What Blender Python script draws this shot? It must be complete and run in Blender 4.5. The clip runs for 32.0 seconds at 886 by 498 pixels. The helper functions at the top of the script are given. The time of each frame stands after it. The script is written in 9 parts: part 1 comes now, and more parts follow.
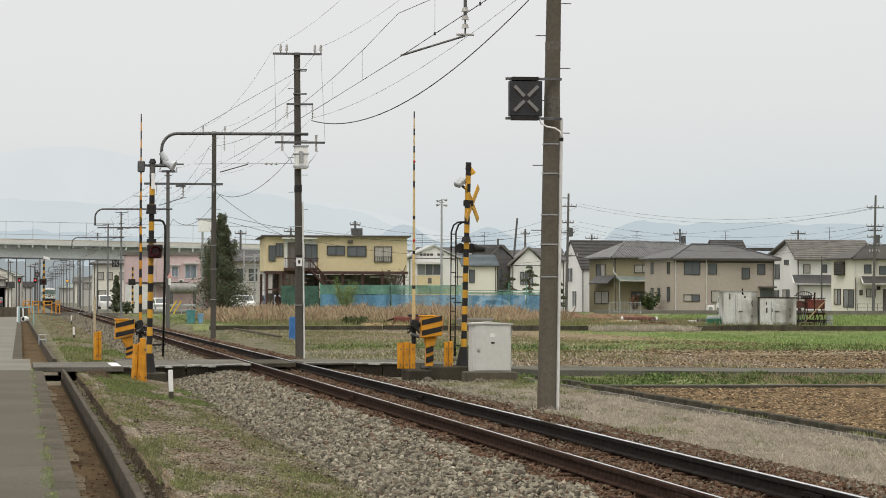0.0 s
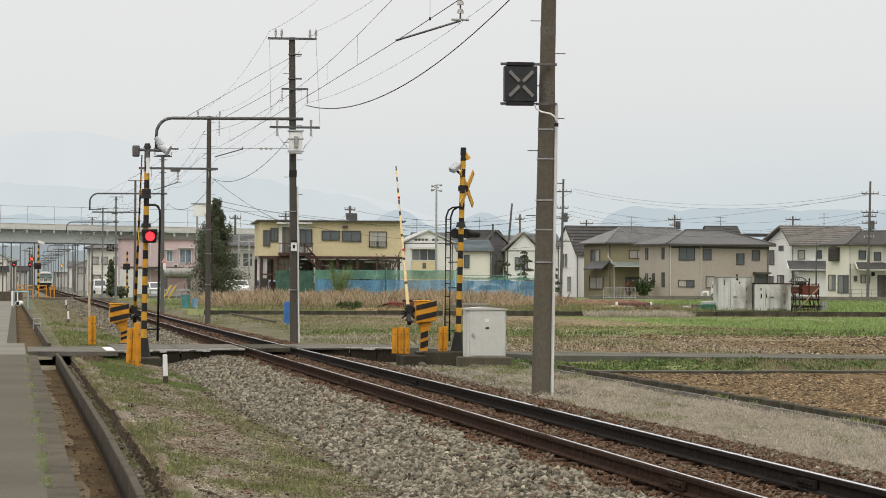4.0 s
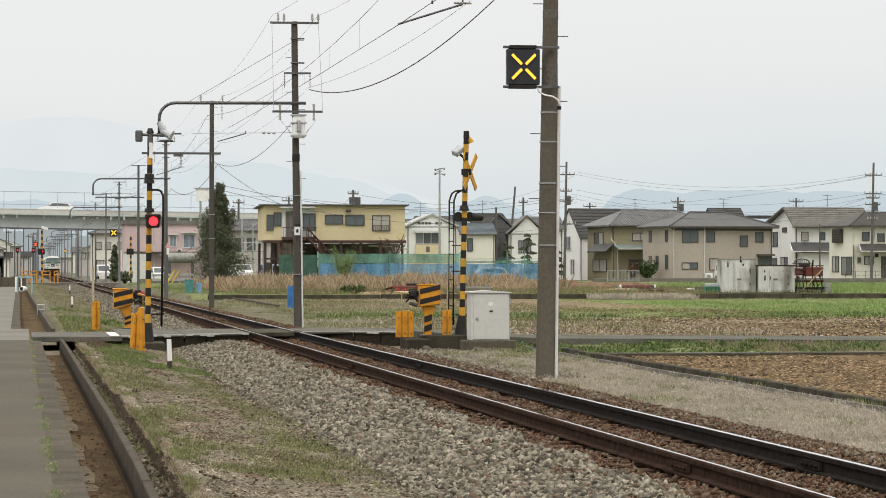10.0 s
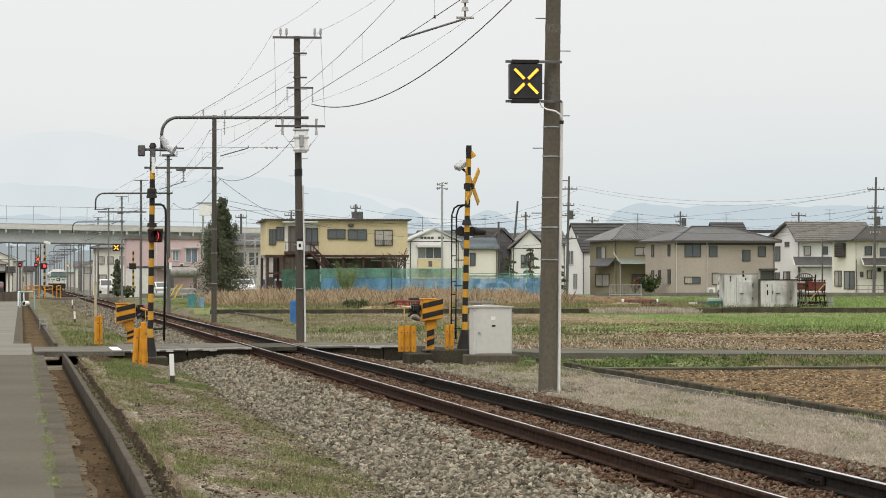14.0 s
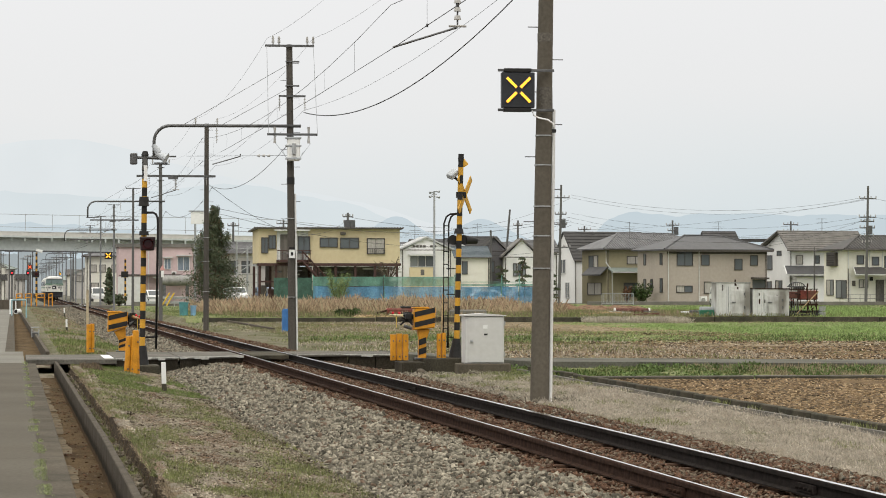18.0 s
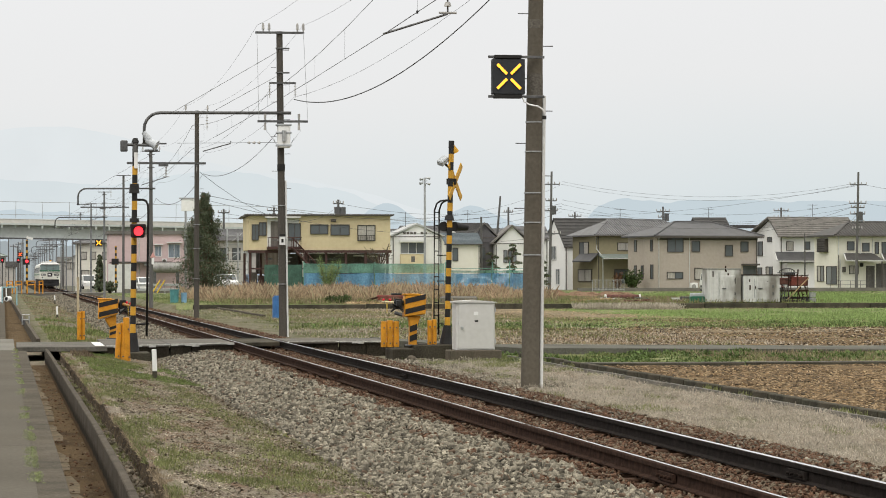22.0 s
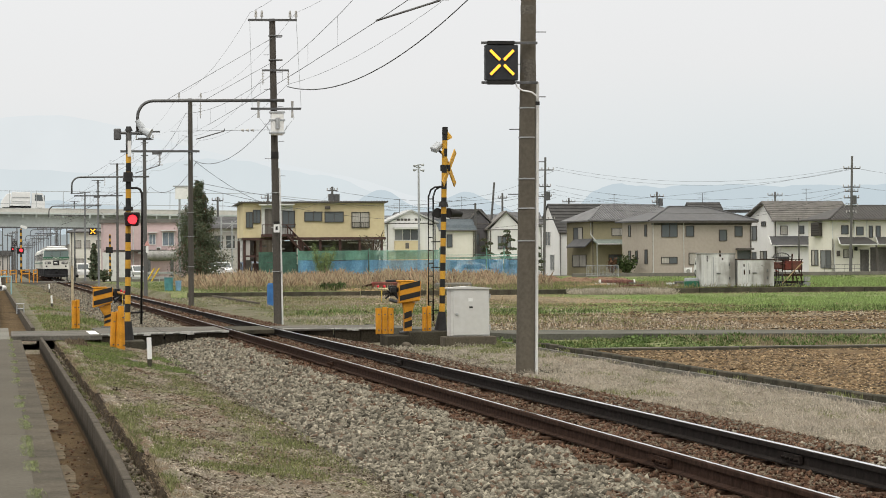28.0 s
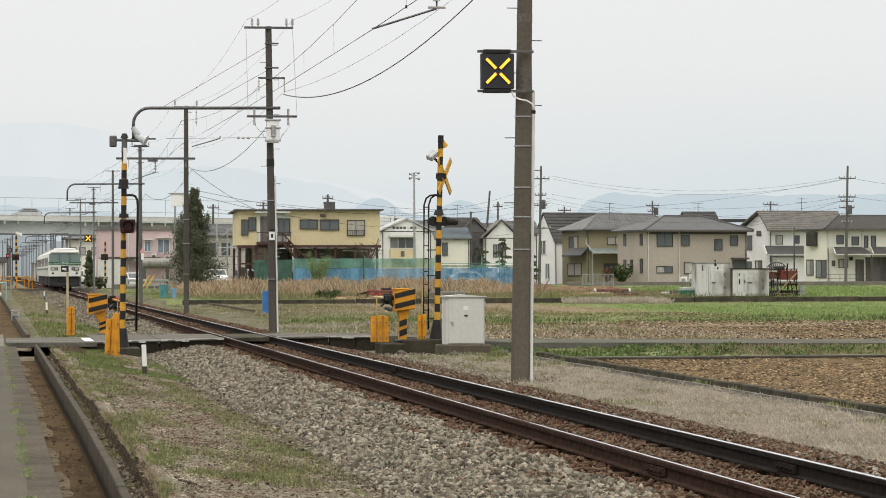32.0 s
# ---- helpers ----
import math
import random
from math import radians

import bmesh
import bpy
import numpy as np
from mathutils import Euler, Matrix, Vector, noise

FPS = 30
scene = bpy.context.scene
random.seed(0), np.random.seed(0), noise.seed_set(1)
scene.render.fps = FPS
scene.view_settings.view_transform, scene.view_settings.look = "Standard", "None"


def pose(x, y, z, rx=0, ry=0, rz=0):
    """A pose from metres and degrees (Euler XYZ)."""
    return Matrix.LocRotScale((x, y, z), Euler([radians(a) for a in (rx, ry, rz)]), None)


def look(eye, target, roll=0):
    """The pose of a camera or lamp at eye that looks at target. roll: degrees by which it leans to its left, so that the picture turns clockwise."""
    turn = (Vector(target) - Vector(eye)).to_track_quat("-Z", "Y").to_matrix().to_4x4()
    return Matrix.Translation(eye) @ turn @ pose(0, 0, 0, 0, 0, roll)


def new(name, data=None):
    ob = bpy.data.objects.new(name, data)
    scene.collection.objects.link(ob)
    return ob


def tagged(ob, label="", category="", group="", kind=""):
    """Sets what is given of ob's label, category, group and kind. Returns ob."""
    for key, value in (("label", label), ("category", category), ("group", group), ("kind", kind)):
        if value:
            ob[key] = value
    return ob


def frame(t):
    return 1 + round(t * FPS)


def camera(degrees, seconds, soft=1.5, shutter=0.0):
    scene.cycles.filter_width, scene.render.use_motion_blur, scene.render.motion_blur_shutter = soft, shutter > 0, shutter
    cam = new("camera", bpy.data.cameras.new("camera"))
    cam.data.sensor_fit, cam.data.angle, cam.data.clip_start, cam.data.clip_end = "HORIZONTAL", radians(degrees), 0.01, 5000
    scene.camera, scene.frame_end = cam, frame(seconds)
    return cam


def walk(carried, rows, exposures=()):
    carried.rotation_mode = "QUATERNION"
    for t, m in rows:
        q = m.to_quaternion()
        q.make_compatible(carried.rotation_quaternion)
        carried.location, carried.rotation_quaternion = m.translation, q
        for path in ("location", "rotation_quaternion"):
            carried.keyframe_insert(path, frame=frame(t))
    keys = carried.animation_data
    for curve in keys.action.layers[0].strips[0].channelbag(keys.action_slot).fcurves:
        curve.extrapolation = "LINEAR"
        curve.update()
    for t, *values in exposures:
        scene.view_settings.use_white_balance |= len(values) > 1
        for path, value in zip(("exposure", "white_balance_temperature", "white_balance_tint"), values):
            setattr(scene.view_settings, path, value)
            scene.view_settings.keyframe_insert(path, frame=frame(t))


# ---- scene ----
cam = camera(16.83, 32.0, soft=0.95)
EYE = (0.0, 0.0, 1.56)
walk(cam, [
    (0, look(EYE, (13.844, 99.024, 3.193), 0.141)),
    (0.5, look(EYE, (13.873, 99.019, 3.235), 0.170)),
    (1, look(EYE, (13.962, 99.006, 3.278), 0.407)),
    (1.5, look(EYE, (13.998, 99.001, 3.241), 0.315)),
    (2, look(EYE, (13.989, 99.004, 3.132), 0.201)),
    (2.5, look(EYE, (14.032, 99.000, 3.025), 0.248)),
    (3, look(EYE, (14.046, 99.000, 2.898), 0.219)),
    (3.5, look(EYE, (14.053, 99.000, 2.796), 0.237)),
    (5.5, look(EYE, (13.793, 99.041, 2.419), 0.226)),
    (6, look(EYE, (13.697, 99.054, 2.340), 0.182)),
    (6.5, look(EYE, (13.637, 99.063, 2.253), 0.175)),
    (7, look(EYE, (13.611, 99.068, 2.148), 0.152)),
    (7.5, look(EYE, (13.687, 99.057, 2.096), 0.058)),
    (8, look(EYE, (13.748, 99.049, 2.091), 0.069)),
    (8.5, look(EYE, (13.801, 99.042, 2.094), 0.060)),
    (9, look(EYE, (13.828, 99.038, 2.145), 0.000)),
    (9.5, look(EYE, (13.862, 99.033, 2.150), -0.161)),
    (10, look(EYE, (13.909, 99.026, 2.147), -0.032)),
    (10.5, look(EYE, (13.918, 99.025, 2.182), -0.068)),
    (11, look(EYE, (13.914, 99.025, 2.232), -0.000)),
    (11.5, look(EYE, (13.857, 99.033, 2.255), -0.062)),
    (12, look(EYE, (13.857, 99.033, 2.291), -0.027)),
    (12.5, look(EYE, (13.882, 99.029, 2.350), -0.115)),
    (13, look(EYE, (13.856, 99.031, 2.434), 0.000)),
    (13.5, look(EYE, (13.835, 99.034, 2.543), -0.090)),
    (14, look(EYE, (13.826, 99.034, 2.631), -0.051)),
    (14.5, look(EYE, (13.836, 99.032, 2.693), -0.150)),
    (16.5, look(EYE, (14.056, 98.998, 2.896), -0.000)),
    (17, look(EYE, (14.085, 98.994, 2.932), -0.076)),
    (17.5, look(EYE, (14.084, 98.994, 2.925), -0.001)),
    (18, look(EYE, (14.085, 98.994, 2.916), 0.020)),
    (18.5, look(EYE, (14.083, 98.994, 2.884), -0.067)),
    (19, look(EYE, (14.112, 98.991, 2.819), -0.071)),
    (19.5, look(EYE, (14.136, 98.989, 2.746), -0.101)),
    (20, look(EYE, (14.169, 98.984, 2.710), -0.069)),
    (20.5, look(EYE, (14.206, 98.980, 2.663), -0.249)),
    (21, look(EYE, (14.280, 98.970, 2.609), -0.123)),
    (21.5, look(EYE, (14.339, 98.962, 2.558), -0.082)),
    (22, look(EYE, (14.398, 98.954, 2.472), -0.071)),
    (22.5, look(EYE, (14.413, 98.952, 2.399), -0.139)),
    (23, look(EYE, (14.452, 98.947, 2.355), -0.169)),
    (23.5, look(EYE, (14.476, 98.944, 2.338), -0.098)),
    (24, look(EYE, (14.482, 98.943, 2.321), -0.143)),
    (24.5, look(EYE, (14.488, 98.942, 2.326), -0.178)),
    (25, look(EYE, (14.492, 98.942, 2.260), -0.283)),
    (25.5, look(EYE, (14.515, 98.939, 2.189), -0.251)),
    (27.5, look(EYE, (14.581, 98.930, 2.045), -0.322)),
    (28, look(EYE, (14.587, 98.929, 2.017), -0.427)),
    (28.5, look(EYE, (14.623, 98.924, 1.988), -0.389)),
    (29, look(EYE, (14.655, 98.919, 2.012), -0.393)),
    (29.5, look(EYE, (14.694, 98.913, 2.065), -0.278)),
    (30, look(EYE, (14.687, 98.914, 2.158), -0.234)),
    (30.5, look(EYE, (14.705, 98.911, 2.219), -0.247)),
    (31, look(EYE, (14.727, 98.907, 2.263), -0.308)),
    (31.5, look(EYE, (14.734, 98.906, 2.296), -0.219)),
    (32, look(EYE, (14.742, 98.905, 2.293), -0.208)),
], exposures=((0, -0.12), (3.5, -0.12), (5.5, 0.0), (32, 0.0)))

# ---- light: a bright overcast spring day ----
world = bpy.data.worlds.new("overcast_sky")
scene.world = world
world.use_nodes = True
wt = world.node_tree
wt.nodes.clear()
w_out = wt.nodes.new("ShaderNodeOutputWorld")
w_bg = wt.nodes.new("ShaderNodeBackground")
w_sky = wt.nodes.new("ShaderNodeTexSky")
w_sky.sky_type = "NISHITA"
w_sky.sun_disc = False
w_sky.sun_elevation = radians(52)
w_sky.sun_rotation = radians(150)
w_tc = wt.nodes.new("ShaderNodeTexCoord")
w_sep = wt.nodes.new("ShaderNodeSeparateXYZ")
w_ramp = wt.nodes.new("ShaderNodeValToRGB")
w_mix = wt.nodes.new("ShaderNodeMix")
w_mix.data_type = "RGBA"
w_scale = wt.nodes.new("ShaderNodeMix")
w_scale.data_type = "RGBA"
w_scale.blend_type = "MULTIPLY"
w_scale.inputs["Factor"].default_value = 1.0
w_scale.inputs[7].default_value = (0.1, 0.1, 0.1, 1)
ramp = w_ramp.color_ramp
ramp.elements[0].position, ramp.elements[0].color = 0.0, (0.30, 0.34, 0.36, 1)
ramp.elements[1].position, ramp.elements[1].color = 1.0, (2.42, 2.33, 2.10, 1)
for pos, col in ((0.5, (0.655, 0.74, 0.78)), (0.513, (0.735, 0.787, 0.808)), (0.53, (0.842, 0.842, 0.845)), (0.56, (0.905, 0.895, 0.895)), (0.7, (1.17, 1.15, 1.12))):
    e = ramp.elements.new(pos)
    e.color = (*col, 1)
w_map = wt.nodes.new("ShaderNodeMapRange")
w_map.inputs["From Min"].default_value = -1.0
w_noise = wt.nodes.new("ShaderNodeTexNoise")
w_noise.inputs["Scale"].default_value = 3.0
w_noise.inputs["Detail"].default_value = 3.0
w_nm = wt.nodes.new("ShaderNodeMath")
w_nm.operation = "MULTIPLY_ADD"
w_nm.inputs[1].default_value = 0.03
w_nm.inputs[2].default_value = -0.015
w_add = wt.nodes.new("ShaderNodeMath")
w_add.operation = "ADD"
wt.links.new(w_tc.outputs["Generated"], w_noise.inputs["Vector"])
wt.links.new(w_noise.outputs["Fac"], w_nm.inputs[0])
wt.links.new(w_tc.outputs["Generated"], w_sep.inputs[0])
wt.links.new(w_sep.outputs["Z"], w_map.inputs["Value"])
wt.links.new(w_map.outputs[0], w_add.inputs[0])
wt.links.new(w_nm.outputs[0], w_add.inputs[1])
wt.links.new(w_add.outputs[0], w_ramp.inputs["Fac"])
wt.links.new(w_sky.outputs[0], w_scale.inputs[6])
w_mix.inputs["Factor"].default_value = 0.94
wt.links.new(w_scale.outputs[2], w_mix.inputs[6])
wt.links.new(w_ramp.outputs[0], w_mix.inputs[7])
wt.links.new(w_mix.outputs[2], w_bg.inputs["Color"])
w_bg.inputs["Strength"].default_value = 1.0
wt.links.new(w_bg.outputs[0], w_out.inputs["Surface"])
sun = new("sun", bpy.data.lights.new("sun", "SUN"))
sun.data.energy = 1.0
sun.data.angle = radians(25)
sun.data.color = (1.0, 0.97, 0.93)
sun.matrix_world = look((-40, -70, 110), (0, 0, 0))

# ---- materials ----
MATS = {}


def mat(name, col, rough=0.7, metal=0.0, scale=6.0, var=0.25, fine=60.0, bump=0.15, col2=None, stain=0.0, streak=False, island=0.0, spec=0.25, odd=None):
    """A surface with variation at two scales, fine relief and, if asked, stains that run down."""
    if name in MATS:
        return MATS[name]
    m = bpy.data.materials.new(name)
    m.use_nodes = True
    nt = m.node_tree
    b = nt.nodes["Principled BSDF"]
    b.inputs["Roughness"].default_value = rough
    b.inputs["Metallic"].default_value = metal
    b.inputs["Specular IOR Level"].default_value = spec
    tc = nt.nodes.new("ShaderNodeTexCoord")
    n1 = nt.nodes.new("ShaderNodeTexNoise")
    n1.inputs["Scale"].default_value = scale
    n1.inputs["Detail"].default_value = 5
    n2 = nt.nodes.new("ShaderNodeTexNoise")
    n2.inputs["Scale"].default_value = fine
    n2.inputs["Detail"].default_value = 3
    vec = tc.outputs["Object"]
    if streak:
        mp = nt.nodes.new("ShaderNodeMapping")
        mp.inputs["Scale"].default_value = (1, 1, 0.12)
        nt.links.new(vec, mp.inputs[0])
        nt.links.new(mp.outputs[0], n1.inputs["Vector"])
    else:
        nt.links.new(vec, n1.inputs["Vector"])
    nt.links.new(vec, n2.inputs["Vector"])
    r = nt.nodes.new("ShaderNodeValToRGB")
    c2 = col2 or tuple(c * (1 - var) for c in col)
    r.color_ramp.elements[0].position, r.color_ramp.elements[0].color = 0.35, (*c2, 1)
    r.color_ramp.elements[1].position, r.color_ramp.elements[1].color = 0.65, (*[min(1, c * (1 + 0.3 * var)) for c in col], 1)
    nt.links.new(n1.outputs["Fac"], r.inputs["Fac"])
    mx = nt.nodes.new("ShaderNodeMix")
    mx.data_type, mx.blend_type = "RGBA", "OVERLAY"
    mx.inputs["Factor"].default_value = min(1, 0.06 + 1.7 * var)
    nt.links.new(r.outputs[0], mx.inputs[6])
    nt.links.new(n2.outputs["Fac"], mx.inputs[7])
    out = mx.outputs[2]
    if island:
        g = nt.nodes.new("ShaderNodeNewGeometry")
        hv = nt.nodes.new("ShaderNodeHueSaturation")
        ml = nt.nodes.new("ShaderNodeMapRange")
        ml.inputs["To Min"].default_value = 1 - island
        ml.inputs["To Max"].default_value = 1 + island
        nt.links.new(g.outputs["Random Per Island"], ml.inputs["Value"])
        nt.links.new(ml.outputs[0], hv.inputs["Value"])
        nt.links.new(out, hv.inputs["Color"])
        out = hv.outputs[0]
        if odd:
            # a share of the pieces in another colour
            mu = nt.nodes.new("ShaderNodeMath")
            mu.operation = "MULTIPLY"
            mu.inputs[1].default_value = 17.31
            fr = nt.nodes.new("ShaderNodeMath")
            fr.operation = "FRACT"
            gt = nt.nodes.new("ShaderNodeMath")
            gt.operation = "LESS_THAN"
            gt.inputs[1].default_value = odd[1]
            mo = nt.nodes.new("ShaderNodeMix")
            mo.data_type = "RGBA"
            mo.inputs[7].default_value = (*odd[0], 1)
            nt.links.new(g.outputs["Random Per Island"], mu.inputs[0])
            nt.links.new(mu.outputs[0], fr.inputs[0])
            nt.links.new(fr.outputs[0], gt.inputs[0])
            nt.links.new(gt.outputs[0], mo.inputs["Factor"])
            nt.links.new(out, mo.inputs[6])
            out = mo.outputs[2]
    if stain:
        n3 = nt.nodes.new("ShaderNodeTexNoise")
        n3.inputs["Scale"].default_value = scale * 0.37
        n3.inputs["Detail"].default_value = 6
        mp2 = nt.nodes.new("ShaderNodeMapping")
        mp2.inputs["Scale"].default_value = (1, 1, 0.3)
        nt.links.new(vec, mp2.inputs[0])
        nt.links.new(mp2.outputs[0], n3.inputs["Vector"])
        rr = nt.nodes.new("ShaderNodeValToRGB")
        rr.color_ramp.elements[0].position = 0.48
        rr.color_ramp.elements[1].position = 0.68
        nt.links.new(n3.outputs["Fac"], rr.inputs["Fac"])
        k = nt.nodes.new("ShaderNodeMath")
        k.operation = "MULTIPLY"
        k.inputs[1].default_value = stain
        nt.links.new(rr.outputs[0], k.inputs[0])
        m3 = nt.nodes.new("ShaderNodeMix")
        m3.data_type = "RGBA"
        m3.inputs[7].default_value = (0.09, 0.075, 0.055, 1)
        nt.links.new(k.outputs[0], m3.inputs["Factor"])
        nt.links.new(out, m3.inputs[6])
        out = m3.outputs[2]
    nt.links.new(out, b.inputs["Base Color"])
    if bump:
        bp = nt.nodes.new("ShaderNodeBump")
        bp.inputs["Strength"].default_value = bump
        bp.inputs["Distance"].default_value = 0.02
        nt.links.new(n2.outputs["Fac"], bp.inputs["Height"])
        nt.links.new(bp.outputs[0], b.inputs["Normal"])
    MATS[name] = m
    return m


def glow(name, col, strength):
    m = bpy.data.materials.new(name)
    m.use_nodes = True
    b = m.node_tree.nodes["Principled BSDF"]
    b.inputs["Base Color"].default_value = (*col, 1)
    b.inputs["Emission Color"].default_value = (*col, 1)
    b.inputs["Emission Strength"].default_value = strength
    MATS[name] = m
    return m


def glass(name, tint, rough=0.05):
    m = bpy.data.materials.new(name)
    m.use_nodes = True
    b = m.node_tree.nodes["Principled BSDF"]
    b.inputs["Base Color"].default_value = (*tint, 1)
    b.inputs["Roughness"].default_value = rough
    b.inputs["Specular IOR Level"].default_value = 0.4
    MATS[name] = m
    return m


def patchy(name, cols, scale, fine=22.0, bump=0.9, along=0.3):
    """Bare ground in patches of several colours, with grit."""
    m = bpy.data.materials.new(name)
    m.use_nodes = True
    nt = m.node_tree
    b = nt.nodes["Principled BSDF"]
    b.inputs["Roughness"].default_value = 0.95
    b.inputs["Specular IOR Level"].default_value = 0.05
    tc = nt.nodes.new("ShaderNodeTexCoord")
    n1 = nt.nodes.new("ShaderNodeTexNoise")
    n1.inputs["Scale"].default_value = scale
    n1.inputs["Detail"].default_value = 7
    n1.inputs["Roughness"].default_value = 0.65
    r = nt.nodes.new("ShaderNodeValToRGB")
    while len(r.color_ramp.elements) < len(cols):
        r.color_ramp.elements.new(0.5)
    for e, (p, c) in zip(r.color_ramp.elements, cols):
        e.position, e.color = p, (*c, 1)
    n2 = nt.nodes.new("ShaderNodeTexVoronoi")
    n2.inputs["Scale"].default_value = fine
    n3 = nt.nodes.new("ShaderNodeTexNoise")
    n3.inputs["Scale"].default_value = fine * 2.3
    n3.inputs["Detail"].default_value = 4
    mx = nt.nodes.new("ShaderNodeMix")
    mx.data_type, mx.blend_type = "RGBA", "OVERLAY"
    mx.inputs["Factor"].default_value = 0.85
    mp = nt.nodes.new("ShaderNodeMapping")
    mp.inputs["Scale"].default_value = (1, along, 1)
    nt.links.new(tc.outputs["Object"], mp.inputs[0])
    nt.links.new(mp.outputs[0], n1.inputs["Vector"])
    for n in (n2, n3):
        nt.links.new(tc.outputs["Object"], n.inputs["Vector"])
    nt.links.new(n1.outputs["Fac"], r.inputs["Fac"])
    nt.links.new(r.outputs[0], mx.inputs[6])
    nt.links.new(n3.outputs["Fac"], mx.inputs[7])
    nt.links.new(mx.outputs[2], b.inputs["Base Color"])
    bp = nt.nodes.new("ShaderNodeBump")
    bp.inputs["Strength"].default_value = bump
    bp.inputs["Distance"].default_value = 0.03
    ad = nt.nodes.new("ShaderNodeMath")
    ad.operation = "ADD"
    nt.links.new(n2.outputs["Distance"], ad.inputs[0])
    nt.links.new(n3.outputs["Fac"], ad.inputs[1])
    nt.links.new(ad.outputs[0], bp.inputs["Height"])
    nt.links.new(bp.outputs[0], b.inputs["Normal"])
    MATS[name] = m
    return m


M_ROAD = mat("road_concrete", (0.099, 0.089, 0.072), 0.92, scale=0.35, var=0.16, fine=22, bump=0.25, stain=0.25, spec=0.06)
M_ROADPALE = mat("pale_road_concrete", (0.18, 0.174, 0.152), 0.9, scale=0.35, var=0.16, fine=22, bump=0.25, stain=0.25, spec=0.08)
M_STRIP = mat("gutter_concrete", (0.086, 0.075, 0.058), 0.9, scale=1.6, var=0.35, fine=30, bump=0.35, stain=0.4, spec=0.06)
M_CONC = mat("old_concrete", (0.104, 0.089, 0.069), 0.9, scale=2.0, var=0.4, fine=30, bump=0.4, stain=0.6, streak=True, spec=0.1)
M_DARKCONC = mat("mossy_concrete", (0.066, 0.062, 0.046), 0.9, scale=2.0, var=0.45, fine=30, bump=0.4, stain=0.6, streak=True, spec=0.08)
M_DITCH = mat("ditch_wall_concrete", (0.08, 0.068, 0.053), 0.9, scale=3.0, var=0.3, fine=30, bump=0.4, stain=0.3, spec=0.08)
M_PALECONC = mat("pale_concrete", (0.165, 0.155, 0.135), 0.85, scale=1.5, var=0.2, fine=30, bump=0.2, stain=0.2)
M_FARMROAD = mat("farm_road_concrete", (0.108, 0.106, 0.088), 0.9, scale=0.7, var=0.3, fine=20, bump=0.2, stain=0.3, spec=0.1)
M_MUD = patchy("ditch_silt", ((0.36, (0.058, 0.039, 0.022)), (0.46, (0.098, 0.068, 0.038)), (0.55, (0.122, 0.086, 0.048)), (0.63, (0.074, 0.055, 0.031))), 1.6, 30.0, 0.5)
M_POLE = mat("pole_concrete", (0.112, 0.098, 0.076), 0.85, scale=1.8, var=0.17, fine=18, bump=0.1, stain=0.35, streak=True)
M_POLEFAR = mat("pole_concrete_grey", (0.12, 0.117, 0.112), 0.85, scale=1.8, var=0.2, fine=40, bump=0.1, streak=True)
M_STEEL = mat("weathered_steel", (0.13, 0.13, 0.13), 0.55, 0.6, scale=8, var=0.3, fine=80, bump=0.1)
M_GALV = mat("galvanised_steel", (0.42, 0.43, 0.43), 0.45, 0.7, scale=6, var=0.2, fine=60, bump=0.05)
M_BLACK = mat("black_paint", (0.02, 0.019, 0.018), 0.55, scale=5, var=0.3, fine=60, bump=0.1)
M_YELLOW = mat("yellow_paint", (0.56, 0.30, 0.035), 0.5, scale=4, var=0.2, fine=50, bump=0.1, stain=0.25)
M_ORANGE = mat("orange_paint", (0.62, 0.27, 0.02), 0.5, scale=4, var=0.25, fine=50, bump=0.1, stain=0.2)
M_WHITE = mat("white_paint", (0.78, 0.78, 0.76), 0.5, scale=3, var=0.08, fine=50, bump=0.05, stain=0.08)
M_CABINET = mat("cabinet_paint", (0.55, 0.54, 0.52), 0.5, scale=2, var=0.04, fine=8, bump=0, stain=0.12, streak=True)
M_RUST = mat("rust_iron", (0.044, 0.026, 0.019), 0.95, scale=9, var=0.45, fine=70, bump=0.3, spec=0.04)
M_RAILDARK = mat("oiled_rail_iron", (0.022, 0.018, 0.016), 0.9, scale=9, var=0.4, fine=70, bump=0.3, spec=0.05)
M_LEDGE = mat("ditch_ledge", (0.17, 0.135, 0.09), 0.9, scale=3, var=0.4, fine=30, bump=0.3, stain=0.3, spec=0.1)
M_GRIT = mat("verge_grit", (0.17, 0.145, 0.11), 0.95, scale=3, var=0.4, fine=50, bump=0.2, island=0.5, spec=0.05)
M_RAILHEAD = mat("polished_railhead", (0.86, 0.86, 0.87), 0.16, 1.0, scale=3, var=0.1, fine=40, bump=0.02)
M_WIRE = mat("copper_cable", (0.06, 0.06, 0.06), 0.6, 0.3, scale=2, var=0.1, fine=20, bump=0)
M_CABLE = mat("black_cable", (0.022, 0.022, 0.022), 0.6, scale=2, var=0.1, fine=20, bump=0)
M_INSUL = mat("porcelain", (0.38, 0.37, 0.35), 0.3, scale=6, var=0.2, fine=30, bump=0)
M_STONE = mat("ballast_stone", (0.205, 0.185, 0.144), 0.95, scale=14, var=0.4, fine=60, bump=0.3, island=0.68, spec=0.1, odd=((0.14, 0.1, 0.072), 0.08))
M_STONERUST = mat("rusty_ballast_stone", (0.11, 0.064, 0.042), 0.95, scale=14, var=0.4, fine=60, bump=0.3, island=0.6, spec=0.08, odd=((0.15, 0.118, 0.085), 0.25))
# near-black: shade in the gaps between the stones is put into the bed's colour
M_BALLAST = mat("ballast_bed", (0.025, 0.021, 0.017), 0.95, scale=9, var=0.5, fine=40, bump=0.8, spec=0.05)
